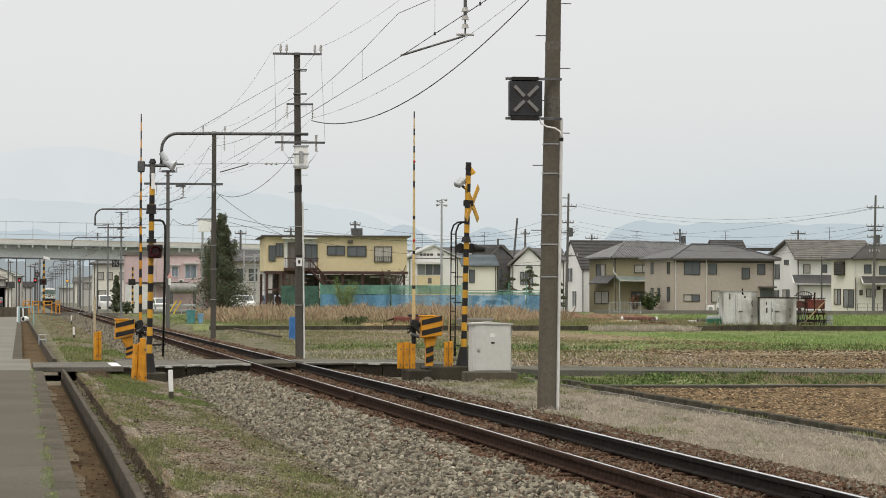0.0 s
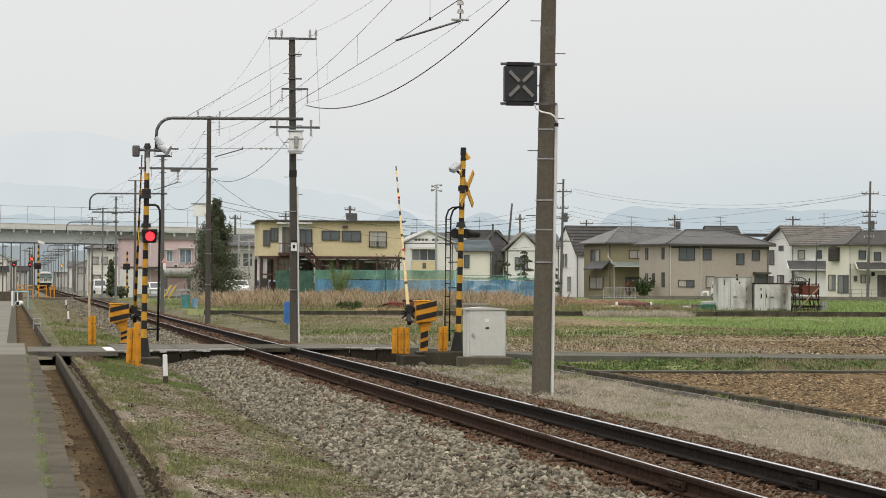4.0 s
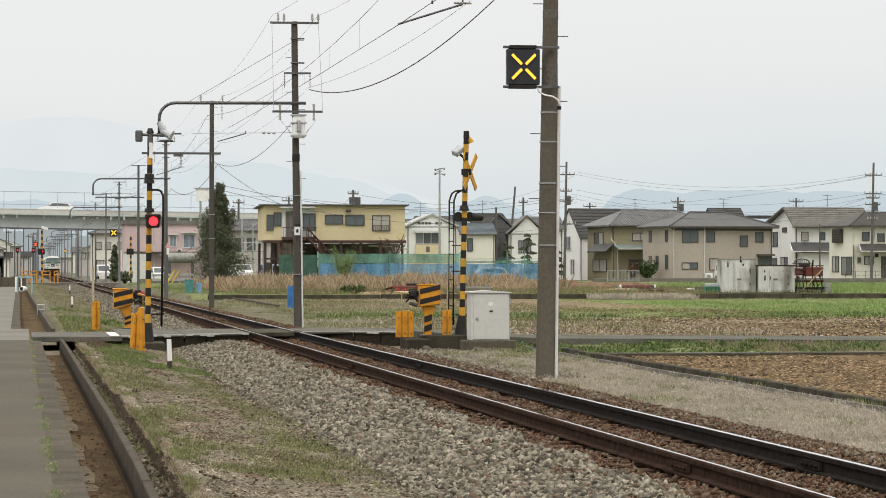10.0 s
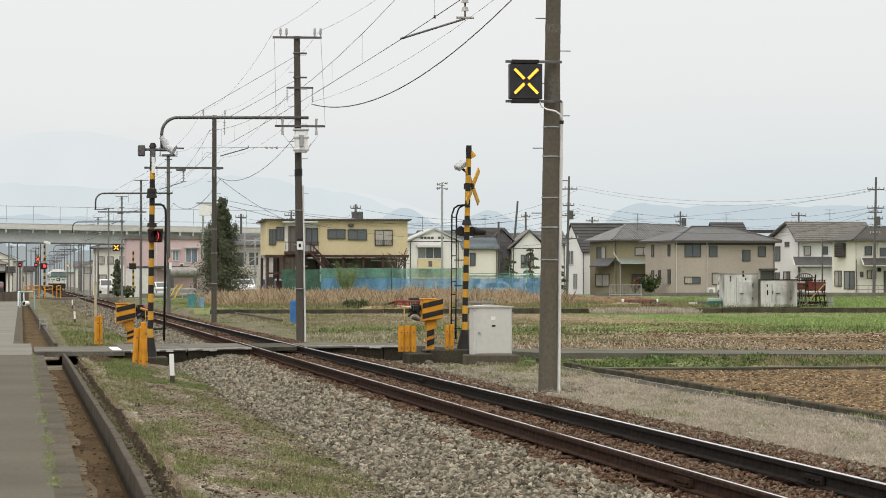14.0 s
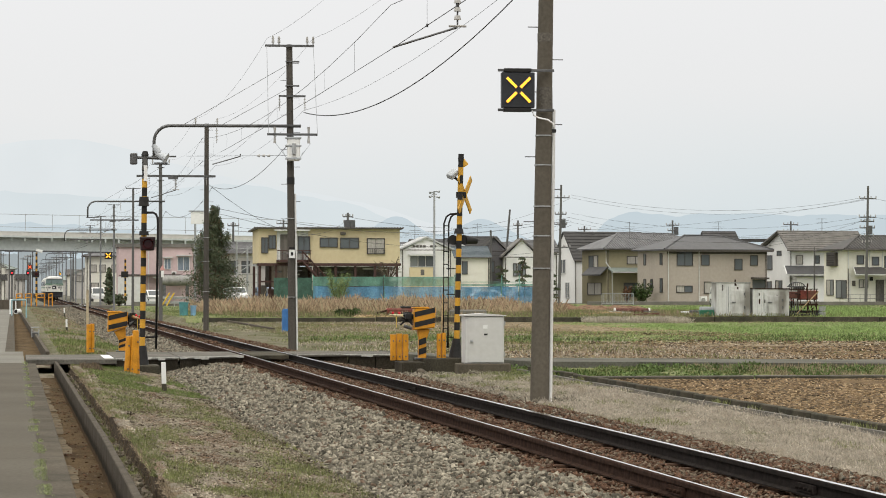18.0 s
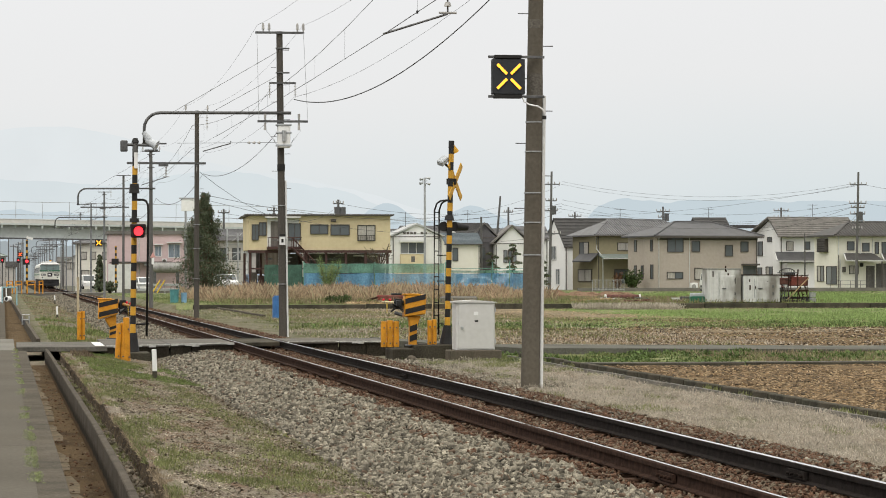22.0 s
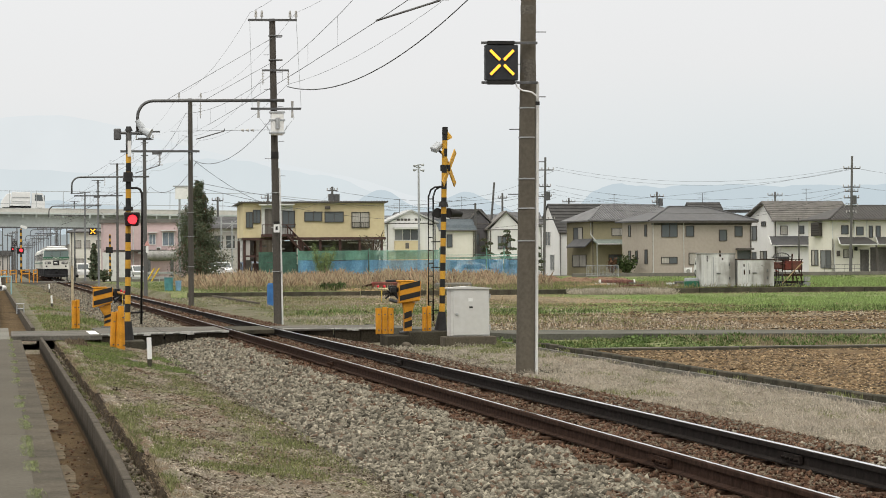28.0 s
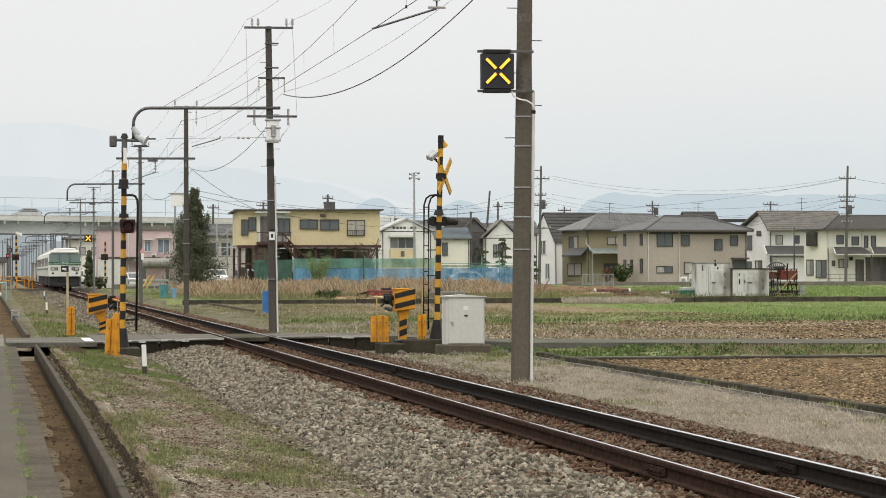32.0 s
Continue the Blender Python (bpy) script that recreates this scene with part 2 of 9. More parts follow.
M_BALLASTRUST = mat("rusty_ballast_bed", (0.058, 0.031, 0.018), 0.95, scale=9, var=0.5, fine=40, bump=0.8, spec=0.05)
M_SLEEPER = mat("sleeper_timber", (0.075, 0.045, 0.03), 0.9, scale=4, var=0.4, fine=50, bump=0.4, spec=0.08)
M_VERGE = patchy("verge_soil", ((0.36, (0.14, 0.14, 0.065)), (0.44, (0.185, 0.165, 0.115)), (0.49, (0.225, 0.195, 0.155)), (0.55, (0.155, 0.105, 0.07)), (0.60, (0.215, 0.185, 0.145)), (0.67, (0.16, 0.145, 0.085))), 1.3, 26.0, 1.0, 0.35)
M_BANK = mat("dark_bank_soil", (0.055, 0.042, 0.029), 0.95, scale=3, var=0.5, fine=20, bump=0.9, spec=0.05)
M_DRYGRASS = patchy("dry_grass_ground", ((0.36, (0.13, 0.125, 0.07)), (0.46, (0.235, 0.205, 0.16)), (0.54, (0.28, 0.245, 0.195)), (0.63, (0.19, 0.155, 0.11))), 0.9, 24.0, 1.0)
M_STUBBLE = patchy("stubble_field", ((0.36, (0.075, 0.052, 0.03)), (0.46, (0.13, 0.09, 0.05)), (0.55, (0.18, 0.13, 0.075)), (0.63, (0.1, 0.078, 0.04))), 1.2, 9.0, 1.0, 0.5)
M_STUBBLE2 = patchy("pale_stubble_field", ((0.36, (0.11, 0.095, 0.05)), (0.46, (0.17, 0.135, 0.088)), (0.55, (0.23, 0.19, 0.13)), (0.63, (0.13, 0.12, 0.06))), 0.6, 6.0, 1.0, 0.5)
M_GREEN = patchy("fresh_grass_ground", ((0.36, (0.105, 0.14, 0.05)), (0.46, (0.145, 0.175, 0.07)), (0.55, (0.19, 0.185, 0.1)), (0.63, (0.12, 0.155, 0.055))), 0.35, 6.0, 0.8, 0.5)
M_FARGROUND = mat("far_ground", (0.13, 0.125, 0.095), 0.95, scale=0.1, var=0.3, fine=2, bump=0.2)
M_BLADE = mat("green_blades", (0.19, 0.205, 0.085), 0.8, scale=2, var=0.3, fine=20, bump=0, island=0.4, spec=0.1)
M_BLADEDRY = mat("dry_blades", (0.27, 0.215, 0.145), 0.85, scale=2, var=0.3, fine=20, bump=0, island=0.35, spec=0.1)
M_REED = mat("withered_reeds", (0.37, 0.275, 0.185), 0.9, scale=0.35, var=0.4, fine=10, bump=0, island=0.4, spec=0.05, odd=((0.4, 0.34, 0.22), 0.25))
M_LEAFDARK = mat("conifer_leaves", (0.098, 0.116, 0.075), 0.8, scale=2, var=0.4, fine=15, bump=0, island=0.5, col2=(0.075, 0.09, 0.05), spec=0.1, odd=((0.14, 0.085, 0.055), 0.07))
M_LEAF = mat("shrub_leaves", (0.055, 0.085, 0.025), 0.75, scale=2, var=0.4, fine=15, bump=0, island=0.45)
M_BARK = mat("bark", (0.09, 0.07, 0.05), 0.9, scale=5, var=0.4, fine=30, bump=0.5)
# this glass and M_ALU below are lightened to carry haze over distant houses
M_GLASSD = glass("dark_window_glass", (0.1, 0.112, 0.118), 0.06)
# paler copy of the pane glass, reflected sky put into its base colour
M_GLASSL = glass("sky_lit_window_glass", (0.2, 0.215, 0.22), 0.05)
M_CURTAIN = mat("curtained_window", (0.42, 0.40, 0.36), 0.35, scale=5, var=0.2, fine=20, bump=0, streak=True)
M_ALU = mat("bronze_window_frame", (0.08, 0.072, 0.065), 0.5, 0.3, scale=4, var=0.2, fine=30, bump=0)
M_ALUW = mat("white_window_frame", (0.62, 0.62, 0.60), 0.5, scale=4, var=0.1, fine=30, bump=0)



def tide_mark(m, low, high, silt):
    """Damp algae and silt left by the water on the foot of a wall, up to a wavering line."""
    nt = m.node_tree
    b = nt.nodes["Principled BSDF"]
    old = b.inputs["Base Color"].links[0].from_socket
    tc, sp, nz = nt.nodes.new("ShaderNodeTexCoord"), nt.nodes.new("ShaderNodeSeparateXYZ"), nt.nodes.new("ShaderNodeTexNoise")
    nz.inputs["Scale"].default_value, nz.inputs["Detail"].default_value = 2.5, 5
    ad = nt.nodes.new("ShaderNodeMath")
    ad.operation = "MULTIPLY_ADD"
    ad.inputs[1].default_value = 0.09
    mr = nt.nodes.new("ShaderNodeMapRange")
    mr.inputs["From Min"].default_value, mr.inputs["From Max"].default_value = low, high
    rp = nt.nodes.new("ShaderNodeValToRGB")
    e = rp.color_ramp.elements
    e[0].position, e[0].color = 0.25, (*silt, 1)
    e[1].position, e[1].color = 0.42, (0.026, 0.022, 0.016, 1)
    mx = nt.nodes.new("ShaderNodeMix")
    mx.data_type = "RGBA"
    st = nt.nodes.new("ShaderNodeMapRange")
    st.inputs["From Min"].default_value, st.inputs["From Max"].default_value = 0.6, 0.9
    nt.links.new(tc.outputs["Object"], sp.inputs[0])
    nt.links.new(tc.outputs["Object"], nz.inputs["Vector"])
    nt.links.new(nz.outputs["Fac"], ad.inputs[0])
    nt.links.new(sp.outputs["Z"], ad.inputs[2])
    nt.links.new(ad.outputs[0], mr.inputs["Value"])
    nt.links.new(mr.outputs[0], rp.inputs["Fac"])
    nt.links.new(mr.outputs[0], st.inputs["Value"])
    nt.links.new(st.outputs[0], mx.inputs["Factor"])
    nt.links.new(rp.outputs[0], mx.inputs[6])
    nt.links.new(old, mx.inputs[7])
    nt.links.new(mx.outputs[2], b.inputs["Base Color"])


tide_mark(M_DITCH, -0.33, -0.09, (0.105, 0.07, 0.04))

# ---- mesh helpers ----


def box(bm, x0, x1, y0, y1, z0, z1, m=0):
    v = [bm.verts.new(p) for p in ((x0, y0, z0), (x1, y0, z0), (x1, y1, z0), (x0, y1, z0), (x0, y0, z1), (x1, y0, z1), (x1, y1, z1), (x0, y1, z1))]
    for q in ((0, 3, 2, 1), (4, 5, 6, 7), (0, 1, 5, 4), (1, 2, 6, 5), (2, 3, 7, 6), (3, 0, 4, 7)):
        f = bm.faces.new([v[i] for i in q])
        f.material_index = m
    return v


def bevelled(bm, w=0.01, seg=1):
    bmesh.ops.bevel(bm, geom=bm.edges[:], offset=w, segments=seg, affect="EDGES", clamp_overlap=True)
    return bm


def rod(bm, a, b, r0, r1=None, n=8, m=0, caps=True):
    """A round bar from a to b."""
    a, b = Vector(a), Vector(b)
    r1 = r0 if r1 is None else r1
    d = b - a
    if d.length < 1e-6:
        return
    q = d.to_track_quat("Z", "Y")
    ra, rb = [], []
    for i in range(n):
        t = 2 * math.pi * i / n
        o = q @ Vector((math.cos(t), math.sin(t), 0))
        ra.append(bm.verts.new(a + o * r0))
        rb.append(bm.verts.new(b + o * r1))
    for i in range(n):
        f = bm.faces.new((ra[i], ra[(i + 1) % n], rb[(i + 1) % n], rb[i]))
        f.material_index, f.smooth = m, n > 5
    if caps:
        # ends with corners of their own, so that the round side is not shaded into them
        ca, cb = [bm.verts.new(v.co) for v in ra], [bm.verts.new(v.co) for v in rb]
        bm.faces.new(ca[::-1]).material_index = m
        bm.faces.new(cb).material_index = m


def pipe(bm, pts, r, n=8, m=0):
    """One continuous tube through the points."""
    pts = [Vector(p) for p in pts]
    rings = []
    for i, p in enumerate(pts):
        d = (pts[min(i + 1, len(pts) - 1)] - pts[max(i - 1, 0)]).normalized()
        q = d.to_track_quat("Z", "Y")
        rings.append([bm.verts.new(p + q @ Vector((r * math.cos(2 * math.pi * k / n), r * math.sin(2 * math.pi * k / n), 0))) for k in range(n)])
    for u, v in zip(rings[:-1], rings[1:]):
        o = min(range(n), key=lambda s: (u[0].co - v[s].co).length)
        for k in range(n):
            f = bm.faces.new((u[k], u[(k + 1) % n], v[(k + 1 + o) % n], v[(k + o) % n]))
            f.material_index, f.smooth = m, n > 5
    bm.faces.new(rings[0][::-1]).material_index = m
    bm.faces.new(rings[-1]).material_index = m


def prism(bm, outline, axis, a, b, m=0):
    """A closed outline swept along an axis from a to b; outline in the other two axes."""
    def P(p, t):
        return {"x": (t, p[0], p[1]), "y": (p[0], t, p[1]), "z": (p[0], p[1], t)}[axis]
    va = [bm.verts.new(P(p, a)) for p in outline]
    vb = [bm.verts.new(P(p, b)) for p in outline]
    n = len(outline)
    for i in range(n):
        bm.faces.new((va[i], va[(i + 1) % n], vb[(i + 1) % n], vb[i])).material_index = m
    bm.faces.new(va[::-1]).material_index = m
    bm.faces.new(vb).material_index = m
    bmesh.ops.recalc_face_normals(bm, faces=bm.faces[:])


def mesh_of(name, bm, mats):
    me = bpy.data.meshes.new(name)
    bm.to_mesh(me)
    bm.free()
    for m in (mats if isinstance(mats, (list, tuple)) else [mats]):
        me.materials.append(m)
    return me


def part(name, bm, material, parent=None, label=""):
    """One mesh object, under a thing if a parent is given."""
    ob = new(name, mesh_of(name, bm, material))
    if parent is not None:
        ob.parent = parent
    if label:
        ob["label"] = label
    return ob


def thing(name, m, label, category, group="", kind=""):
    e = new(name)
    e.matrix_basis = m
    return tagged(e, label, category, group, kind)


def solid(name, bm, material, label, category="", group="", kind="", m=None):
    ob = part(name, bm, material)
    if m is not None:
        ob.matrix_basis = m
    return tagged(ob, label, category, group, kind)


def bx(x0, x1, y0, y1, z0, z1, bev=0.0):
    bm = bmesh.new()
    box(bm, x0, x1, y0, y1, z0, z1)
    if bev:
        bevelled(bm, bev)
    return bm


def rd(a, b, r0, r1=None, n=8):
    bm = bmesh.new()
    rod(bm, a, b, r0, r1, n)
    return bm


def scatter(name, tv, tf, pos, rot, scl, material, smooth=False):
    """One joined mesh of many copies of a small template; rot: Nx3x3, scl: N or Nx3."""
    pos, scl = np.asarray(pos, float), np.asarray(scl, float)
    if scl.ndim == 1:
        scl = np.repeat(scl[:, None], 3, 1)
    tv, tf = np.asarray(tv, float), np.asarray(tf, int)
    n, k = len(pos), len(tv)
    v = np.einsum("nij,nkj->nki", rot, tv[None] * scl[:, None, :]) + pos[:, None, :]
    f = (tf[None] + (np.arange(n) * k)[:, None, None]).reshape(-1)
    me = bpy.data.meshes.new(name)
    nf, c = n * len(tf), tf.shape[1]
    me.vertices.add(n * k)
    me.vertices.foreach_set("co", v.reshape(-1))
    me.loops.add(nf * c)
    me.loops.foreach_set("vertex_index", f)
    me.polygons.add(nf)
    me.polygons.foreach_set("loop_start", np.arange(nf) * c)
    me.update(calc_edges=True)
    me.validate()
    me.materials.append(material)
    return new(name, me)


def spin(n, rng, tilt=math.pi):
    """n random turns, about z and then tipped by up to tilt."""
    a, b, c = rng.uniform(0, 2 * np.pi, n), rng.uniform(-tilt, tilt, n), rng.uniform(0, 2 * np.pi, n)
    z, o = np.zeros(n), np.ones(n)
    ra = np.array([[np.cos(a), -np.sin(a), z], [np.sin(a), np.cos(a), z], [z, z, o]]).transpose(2, 0, 1)
    rb = np.array([[o, z, z], [z, np.cos(b), -np.sin(b)], [z, np.sin(b), np.cos(b)]]).transpose(2, 0, 1)
    rc = np.array([[np.cos(c), -np.sin(c), z], [np.sin(c), np.cos(c), z], [z, z, o]]).transpose(2, 0, 1)
    return ra @ rb @ rc


BLADE_V = [(-0.5, 0, 0), (0.5, 0, 0), (0.12, 0.35, 0.7), (-0.12, 0.75, 1.0)]
BLADE_F = [(0, 1, 2, 3)]
STONE_V = [(0.9, 0.1, -0.4), (-0.2, 0.95, -0.45), (-0.95, -0.2, -0.35), (0.1, -0.9, -0.5), (0.6, 0.5, 0.45), (-0.65, 0.45, 0.5), (-0.45, -0.6, 0.4), (0.6, -0.45, 0.55)]
STONE_F = [(0, 1, 4), (1, 5, 4), (1, 2, 5), (2, 6, 5), (2, 3, 6), (3, 7, 6), (3, 0, 7), (0, 4, 7), (4, 5, 6), (4, 6, 7), (0, 2, 1), (0, 3, 2)]
RNG = np.random.default_rng(7)

# ---- ground ----
M_SOIL = mat("soil_crumbs", (0.075, 0.058, 0.04), 0.95, scale=3, var=0.4, fine=50, bump=0.2, island=0.5, spec=0.05)
M_MOSS = patchy("mossy_gravel", ((0.36, (0.08, 0.085, 0.042)), (0.45, (0.115, 0.112, 0.065)), (0.52, (0.155, 0.142, 0.105)), (0.58, (0.118, 0.108, 0.068)), (0.65, (0.098, 0.105, 0.048))), 0.45, 14.0, 0.9)
SKEW = -0.0036   # the ditch runs a fifth of a degree away from the track
LANE_SKEW = -0.0012   # and the lane a little less


def ditch_line(y):
    """Sideways offset of the ditch at y: a slant with a slight bend near the lane's start."""
    return SKEW * y + np.interp(y, (15, 20.5, 24, 31.5, 61, 67, 75), (-0.08, -0.046, -0.01, 0.03, 0.07, 0.07, 0.0))


TRACK = 5.97
STEP_Y = 172.0


def land(x, y):
    """Height of the open ground."""
    if x < 1.05:
        z = -0.45 if y < 66 or y > 76 else -0.3
    elif x < 1.32 and y > 70:
        z = -0.13
    elif x < 1.32:
        z = -0.3 + 0.04 * noise.noise((x * 3, y * 0.8, 7.0))
    elif x < 3.2:
        z = -0.11 - 0.23 * (x - 1.35) / 1.85
    elif x < 9.6:
        z = -0.36
    else:
        z = -0.34
    if x > 9.5 and y > STEP_Y:
        z = -0.08
    z += (0.05 if 1.38 < x < 60 and y < 170 else 0.0) * (noise.noise((x * 0.9, y * 0.55, 3.1)) * 0.7)
    return z


def spaced(*stops):
    out = []
    for (a, s), (b, _) in zip(stops[:-1], stops[1:]):
        n = max(1, round((b - a) / s))
        out += [a + (b - a) * i / n for i in range(n)]
    return out + [stops[-1][0]]


def ground():
    xs = spaced((-1500, 300), (-300, 60), (-60, 12), (-12, 3), (-1, 0.6), (1.035, 0.015), (1.05, 0.25), (1.30, 0.05), (1.35, 0.26), (3.2, 0.4), (8.4, 0.6), (9.6, 0.425), (11.3, 0.9), (16, 2), (60, 10), (160, 60), (460, 300), (1900, 1))
    ys = spaced((-80, 20), (10, 5), (16, 0.9), (62, 1.0), (72, 2), (78, 3), (98, 4), (STEP_Y, 0.5), (STEP_Y + 0.5, 12), (340, 60), (700, 400), (4300, 1))
    bm = bmesh.new()
    def wobble(x, y):
        return 0.06 * noise.noise((0.5, y * 0.8, 2.0)) + 0.04 * noise.noise((0.5, y * 2.7, 4.0)) if 1.2 < x < 1.4 else 0.0
    grid = [[bm.verts.new((x + wobble(x, y) + (ditch_line(y) if 1.0 < x < 1.4 else 0.0), y, land(x, y))) for x in xs] for y in ys]
    for j in range(len(ys) - 1):
        for i in range(len(xs) - 1):
            f = bm.faces.new((grid[j][i], grid[j][i + 1], grid[j + 1][i + 1], grid[j + 1][i]))
            x, y = (xs[i] + xs[i + 1]) / 2, (ys[j] + ys[j + 1]) / 2
            if y > 340 or x < -12:
                k = 4
            elif 1.05 < x < 4.0 and 70 < y < 300:
                k = 7
            elif 1.29 < x < 1.36:
                k = 6
            elif x < 8.4:
                k = 0 if y < 300 else 4
            elif x < 11.3 and y < 62:
                k = 1
            elif x < 9.6:
                k = 7 if y < 300 else 4
            elif y > STEP_Y:
                k = 3
            elif x < 16 and y > 72:
                k = 7
            elif 106 < y < 133 or y > 130 and x > 30.5:
                k = 3
            elif y > 98:
                k = 5
            elif y > 72:
                k = 2
            elif y > 62:
                k = 3
            elif x < 11.3:
                k = 1
            else:
                k = 2
            f.material_index, f.smooth = k, True
    return solid("ground", bm, [M_VERGE, M_DRYGRASS, M_STUBBLE, M_GREEN, M_FARGROUND, M_STUBBLE2, M_BANK, M_MOSS], "flat farmland of stubble, dry grass and green verges", "ground", kind="structure")


ground()


def verge_relief():
    """The verge's trodden, lumpy surface, laid over the ground sheet."""
    bm = bmesh.new()
    xs = [1.345 + i * 0.05 for i in range(36)]
    ys = []
    y = 16.0
    while y < 66:
        ys.append(y)
        y += 0.06 + 0.004 * (y - 16)
    rows = []
    for y in ys:
        row = []
        for x in xs:
            h = 0.035 * noise.noise((x * 5, y * 3, 1.5)) + 0.03 * noise.noise((x * 13, y * 9, 3.5)) + 0.014
            e = min(1.0, 0.55 + (x - 1.34) / 0.1, (3.12 - x) / 0.12)
            edge = (0.06 * noise.noise((0.5, y * 0.8, 2.0)) + 0.04 * noise.noise((0.5, y * 2.7, 4.0)) + ditch_line(y)) * max(0.0, 1 - (x - 1.345) / 0.3)
            row.append(bm.verts.new((x + edge, y, land(x, y) + max(-0.03, h * max(0.2, e)) + (0.006 if e > 0.5 else -0.004))))
        rows.append(row)
    for a, b in zip(rows[:-1], rows[1:]):
        for i in range(len(xs) - 1):
            bm.faces.new((a[i], a[i + 1], b[i + 1], b[i])).smooth = True
    solid("verge", bm, M_VERGE, "lumpy verge of moss, grit and withered grass", "verge", kind="structure")


verge_relief()


def strip_relief():
    """Matted dry grass beyond the rails, in low mounds."""
    bm = bmesh.new()
    xs = [8.55 + i * 0.075 for i in range(35)]
    ys, y = [], 19.0
    while y < 64:
        ys.append(y)
        y += 0.08 + 0.004 * (y - 16)
    rows = []
    for y in ys:
        row = []
        for x in xs:
            h = 0.06 * noise.noise((x * 2.2, y * 1.4, 8.5)) + 0.04 * noise.noise((x * 7, y * 4.5, 2.5))
            e = max(0.0, min(1.0, (x - 8.5) / 0.3, (11.12 - x) / 0.2))
            row.append(bm.verts.new((x, y, land(x, y) + (0.03 + h) * e - 0.012)))
        rows.append(row)
    for a, b in zip(rows[:-1], rows[1:]):
        for i in range(len(xs) - 1):
            bm.faces.new((a[i], a[i + 1], b[i + 1], b[i])).smooth = True
    solid("dry_grass_strip", bm, M_DRYGRASS, "strip of matted bleached grass beyond the rails", "verge", kind="structure")


strip_relief()


def skewed(bm, k=None):
    for v in bm.verts:
        v.co.x += float(ditch_line(v.co.y)) if k is None else k * v.co.y
    return bm


def lane():
    road = bmesh.new()
    for y0, y1 in ((-40, 8), (8, 28), (28, 48), (48, 64.4)):
        box(road, -9, 0.242, y0, y1 - 0.008, -0.4, 0.0)
    solid("road", skewed(road, LANE_SKEW), M_ROAD, "grey concrete lane beside the railway", "road", kind="structure")
    road = bmesh.new()
    box(road, -9, 0.242, 64.4, 75.992, -0.4, 0.0)
    for y0, y1 in ((76, 95), (95, 140), (140, 200), (200, 285)):
        box(road, -9, -0.2, y0, y1 - 0.008, -0.4, 0.0)
    solid("road", skewed(road, LANE_SKEW), M_ROADPALE, "paler concrete lane beyond the crossing", "road", kind="structure")
    strip = bmesh.new()
    y = 10.0
    while y < 64:
        box(strip, 0.2425, 0.475, y, y + 8.99, -0.62, -0.005)
        y += 9.0
    while y < 250:
        if not 66 < y < 76:
            box(strip, -0.1995, 0.05, y, y + 5.98, -0.62, -0.005)
        y += 6.0
    solid("gutter_edge", skewed(strip, LANE_SKEW), M_STRIP, "worn concrete gutter edge along the lane", "kerb", kind="structure")
    floor = bmesh.new()
    box(floor, 0.3, 1.1, -10, 66.0, -0.62, -0.36)
    box(floor, 0.0, 1.02, 75.6, 250, -0.62, -0.3)
    solid("ditch_bed", skewed(floor), M_MUD, "muddy brown bed of the drainage ditch", "ditch", kind="structure")
    wall = thing("ditch_wall", pose(0, 0, 0), "thin stained concrete wall of the drainage ditch", "wall", kind="structure")
    y = 8.0
    while y < 66:
        bm = bx(0.975, 1.045, y, y + 1.985, -0.6, 0.0 - 0.01 * random.random(), 0.008)
        part("wall_slab", skewed(bm), M_DITCH, wall)
        y += 2.0
    bm = bmesh.new()
    y = 76.0
    while y < 250:
        box(bm, 1.0, 1.09, y, y + 5.97, -0.6, 0.0)
        y += 6.0
    part("far_wall", skewed(bm), M_CONC, wall)
    gate = thing("sluice_gate", pose(0.66, 106, 0), "small grey steel sluice frame over the ditch wall", "sluice gate")
    for x in (-0.14, 0.1):
        part("post", rd((x, 0, -0.12), (x, 0, 0.17), 0.022, n=8), M_GALV, gate)
    for z in (0.08, 0.25):
        part("cross_bar", rd((-0.16, 0, z - 0.02), (0.12, 0, z - 0.02), 0.018, n=8), M_GALV, gate)
    part("plate", bx(-0.12, 0.08, -0.01, 0.01, -0.12, 0.03), M_STEEL, gate)
    # bare ledge slabs along the foot of the gutter edge
    ledge = thing("ditch_ledge", pose(0, 0, 0), "pale bare slabs showing through the silt of the ditch", "ditch", kind="structure")
    y = 17.0
    while y < 62:
        ln = random.uniform(0.7, 2.4)
        w = random.uniform(0.19, 0.25) + 0.03 * noise.noise((y * 0.2, 0, 0))
        if noise.noise((y * 0.23, 5.0, 0.0)) > -0.25:
            outline = [(0.46, y), (0.46 + w * 0.9, y + random.uniform(-0.05, 0.1)), (0.46 + w, y + ln * 0.5), (0.46 + w * random.uniform(0.6, 1), y + ln), (0.46, y + ln)]
            bm = bmesh.new()
            prism(bm, outline, "z", -0.4, -0.352)
            part("slab", skewed(bm, LANE_SKEW), M_LEDGE, ledge)
        y += ln + random.choice((0.03, 0.05, 0.05, 0.9))
    n = 700
    ys = 18 * (64 / 18) ** RNG.random(n)
    xs = RNG.uniform(0.55, 0.97, n)
    o = scatter("silt_litter", STONE_V, STONE_F, np.stack([xs + ditch_line(ys), ys, np.full(n, -0.36)], 1), spin(n, RNG), RNG.uniform(0.006, 0.025, n), M_STONERUST)
    tagged(o, "brown litter and stones in the silt of the ditch", "litter", kind="stuff")


lane()


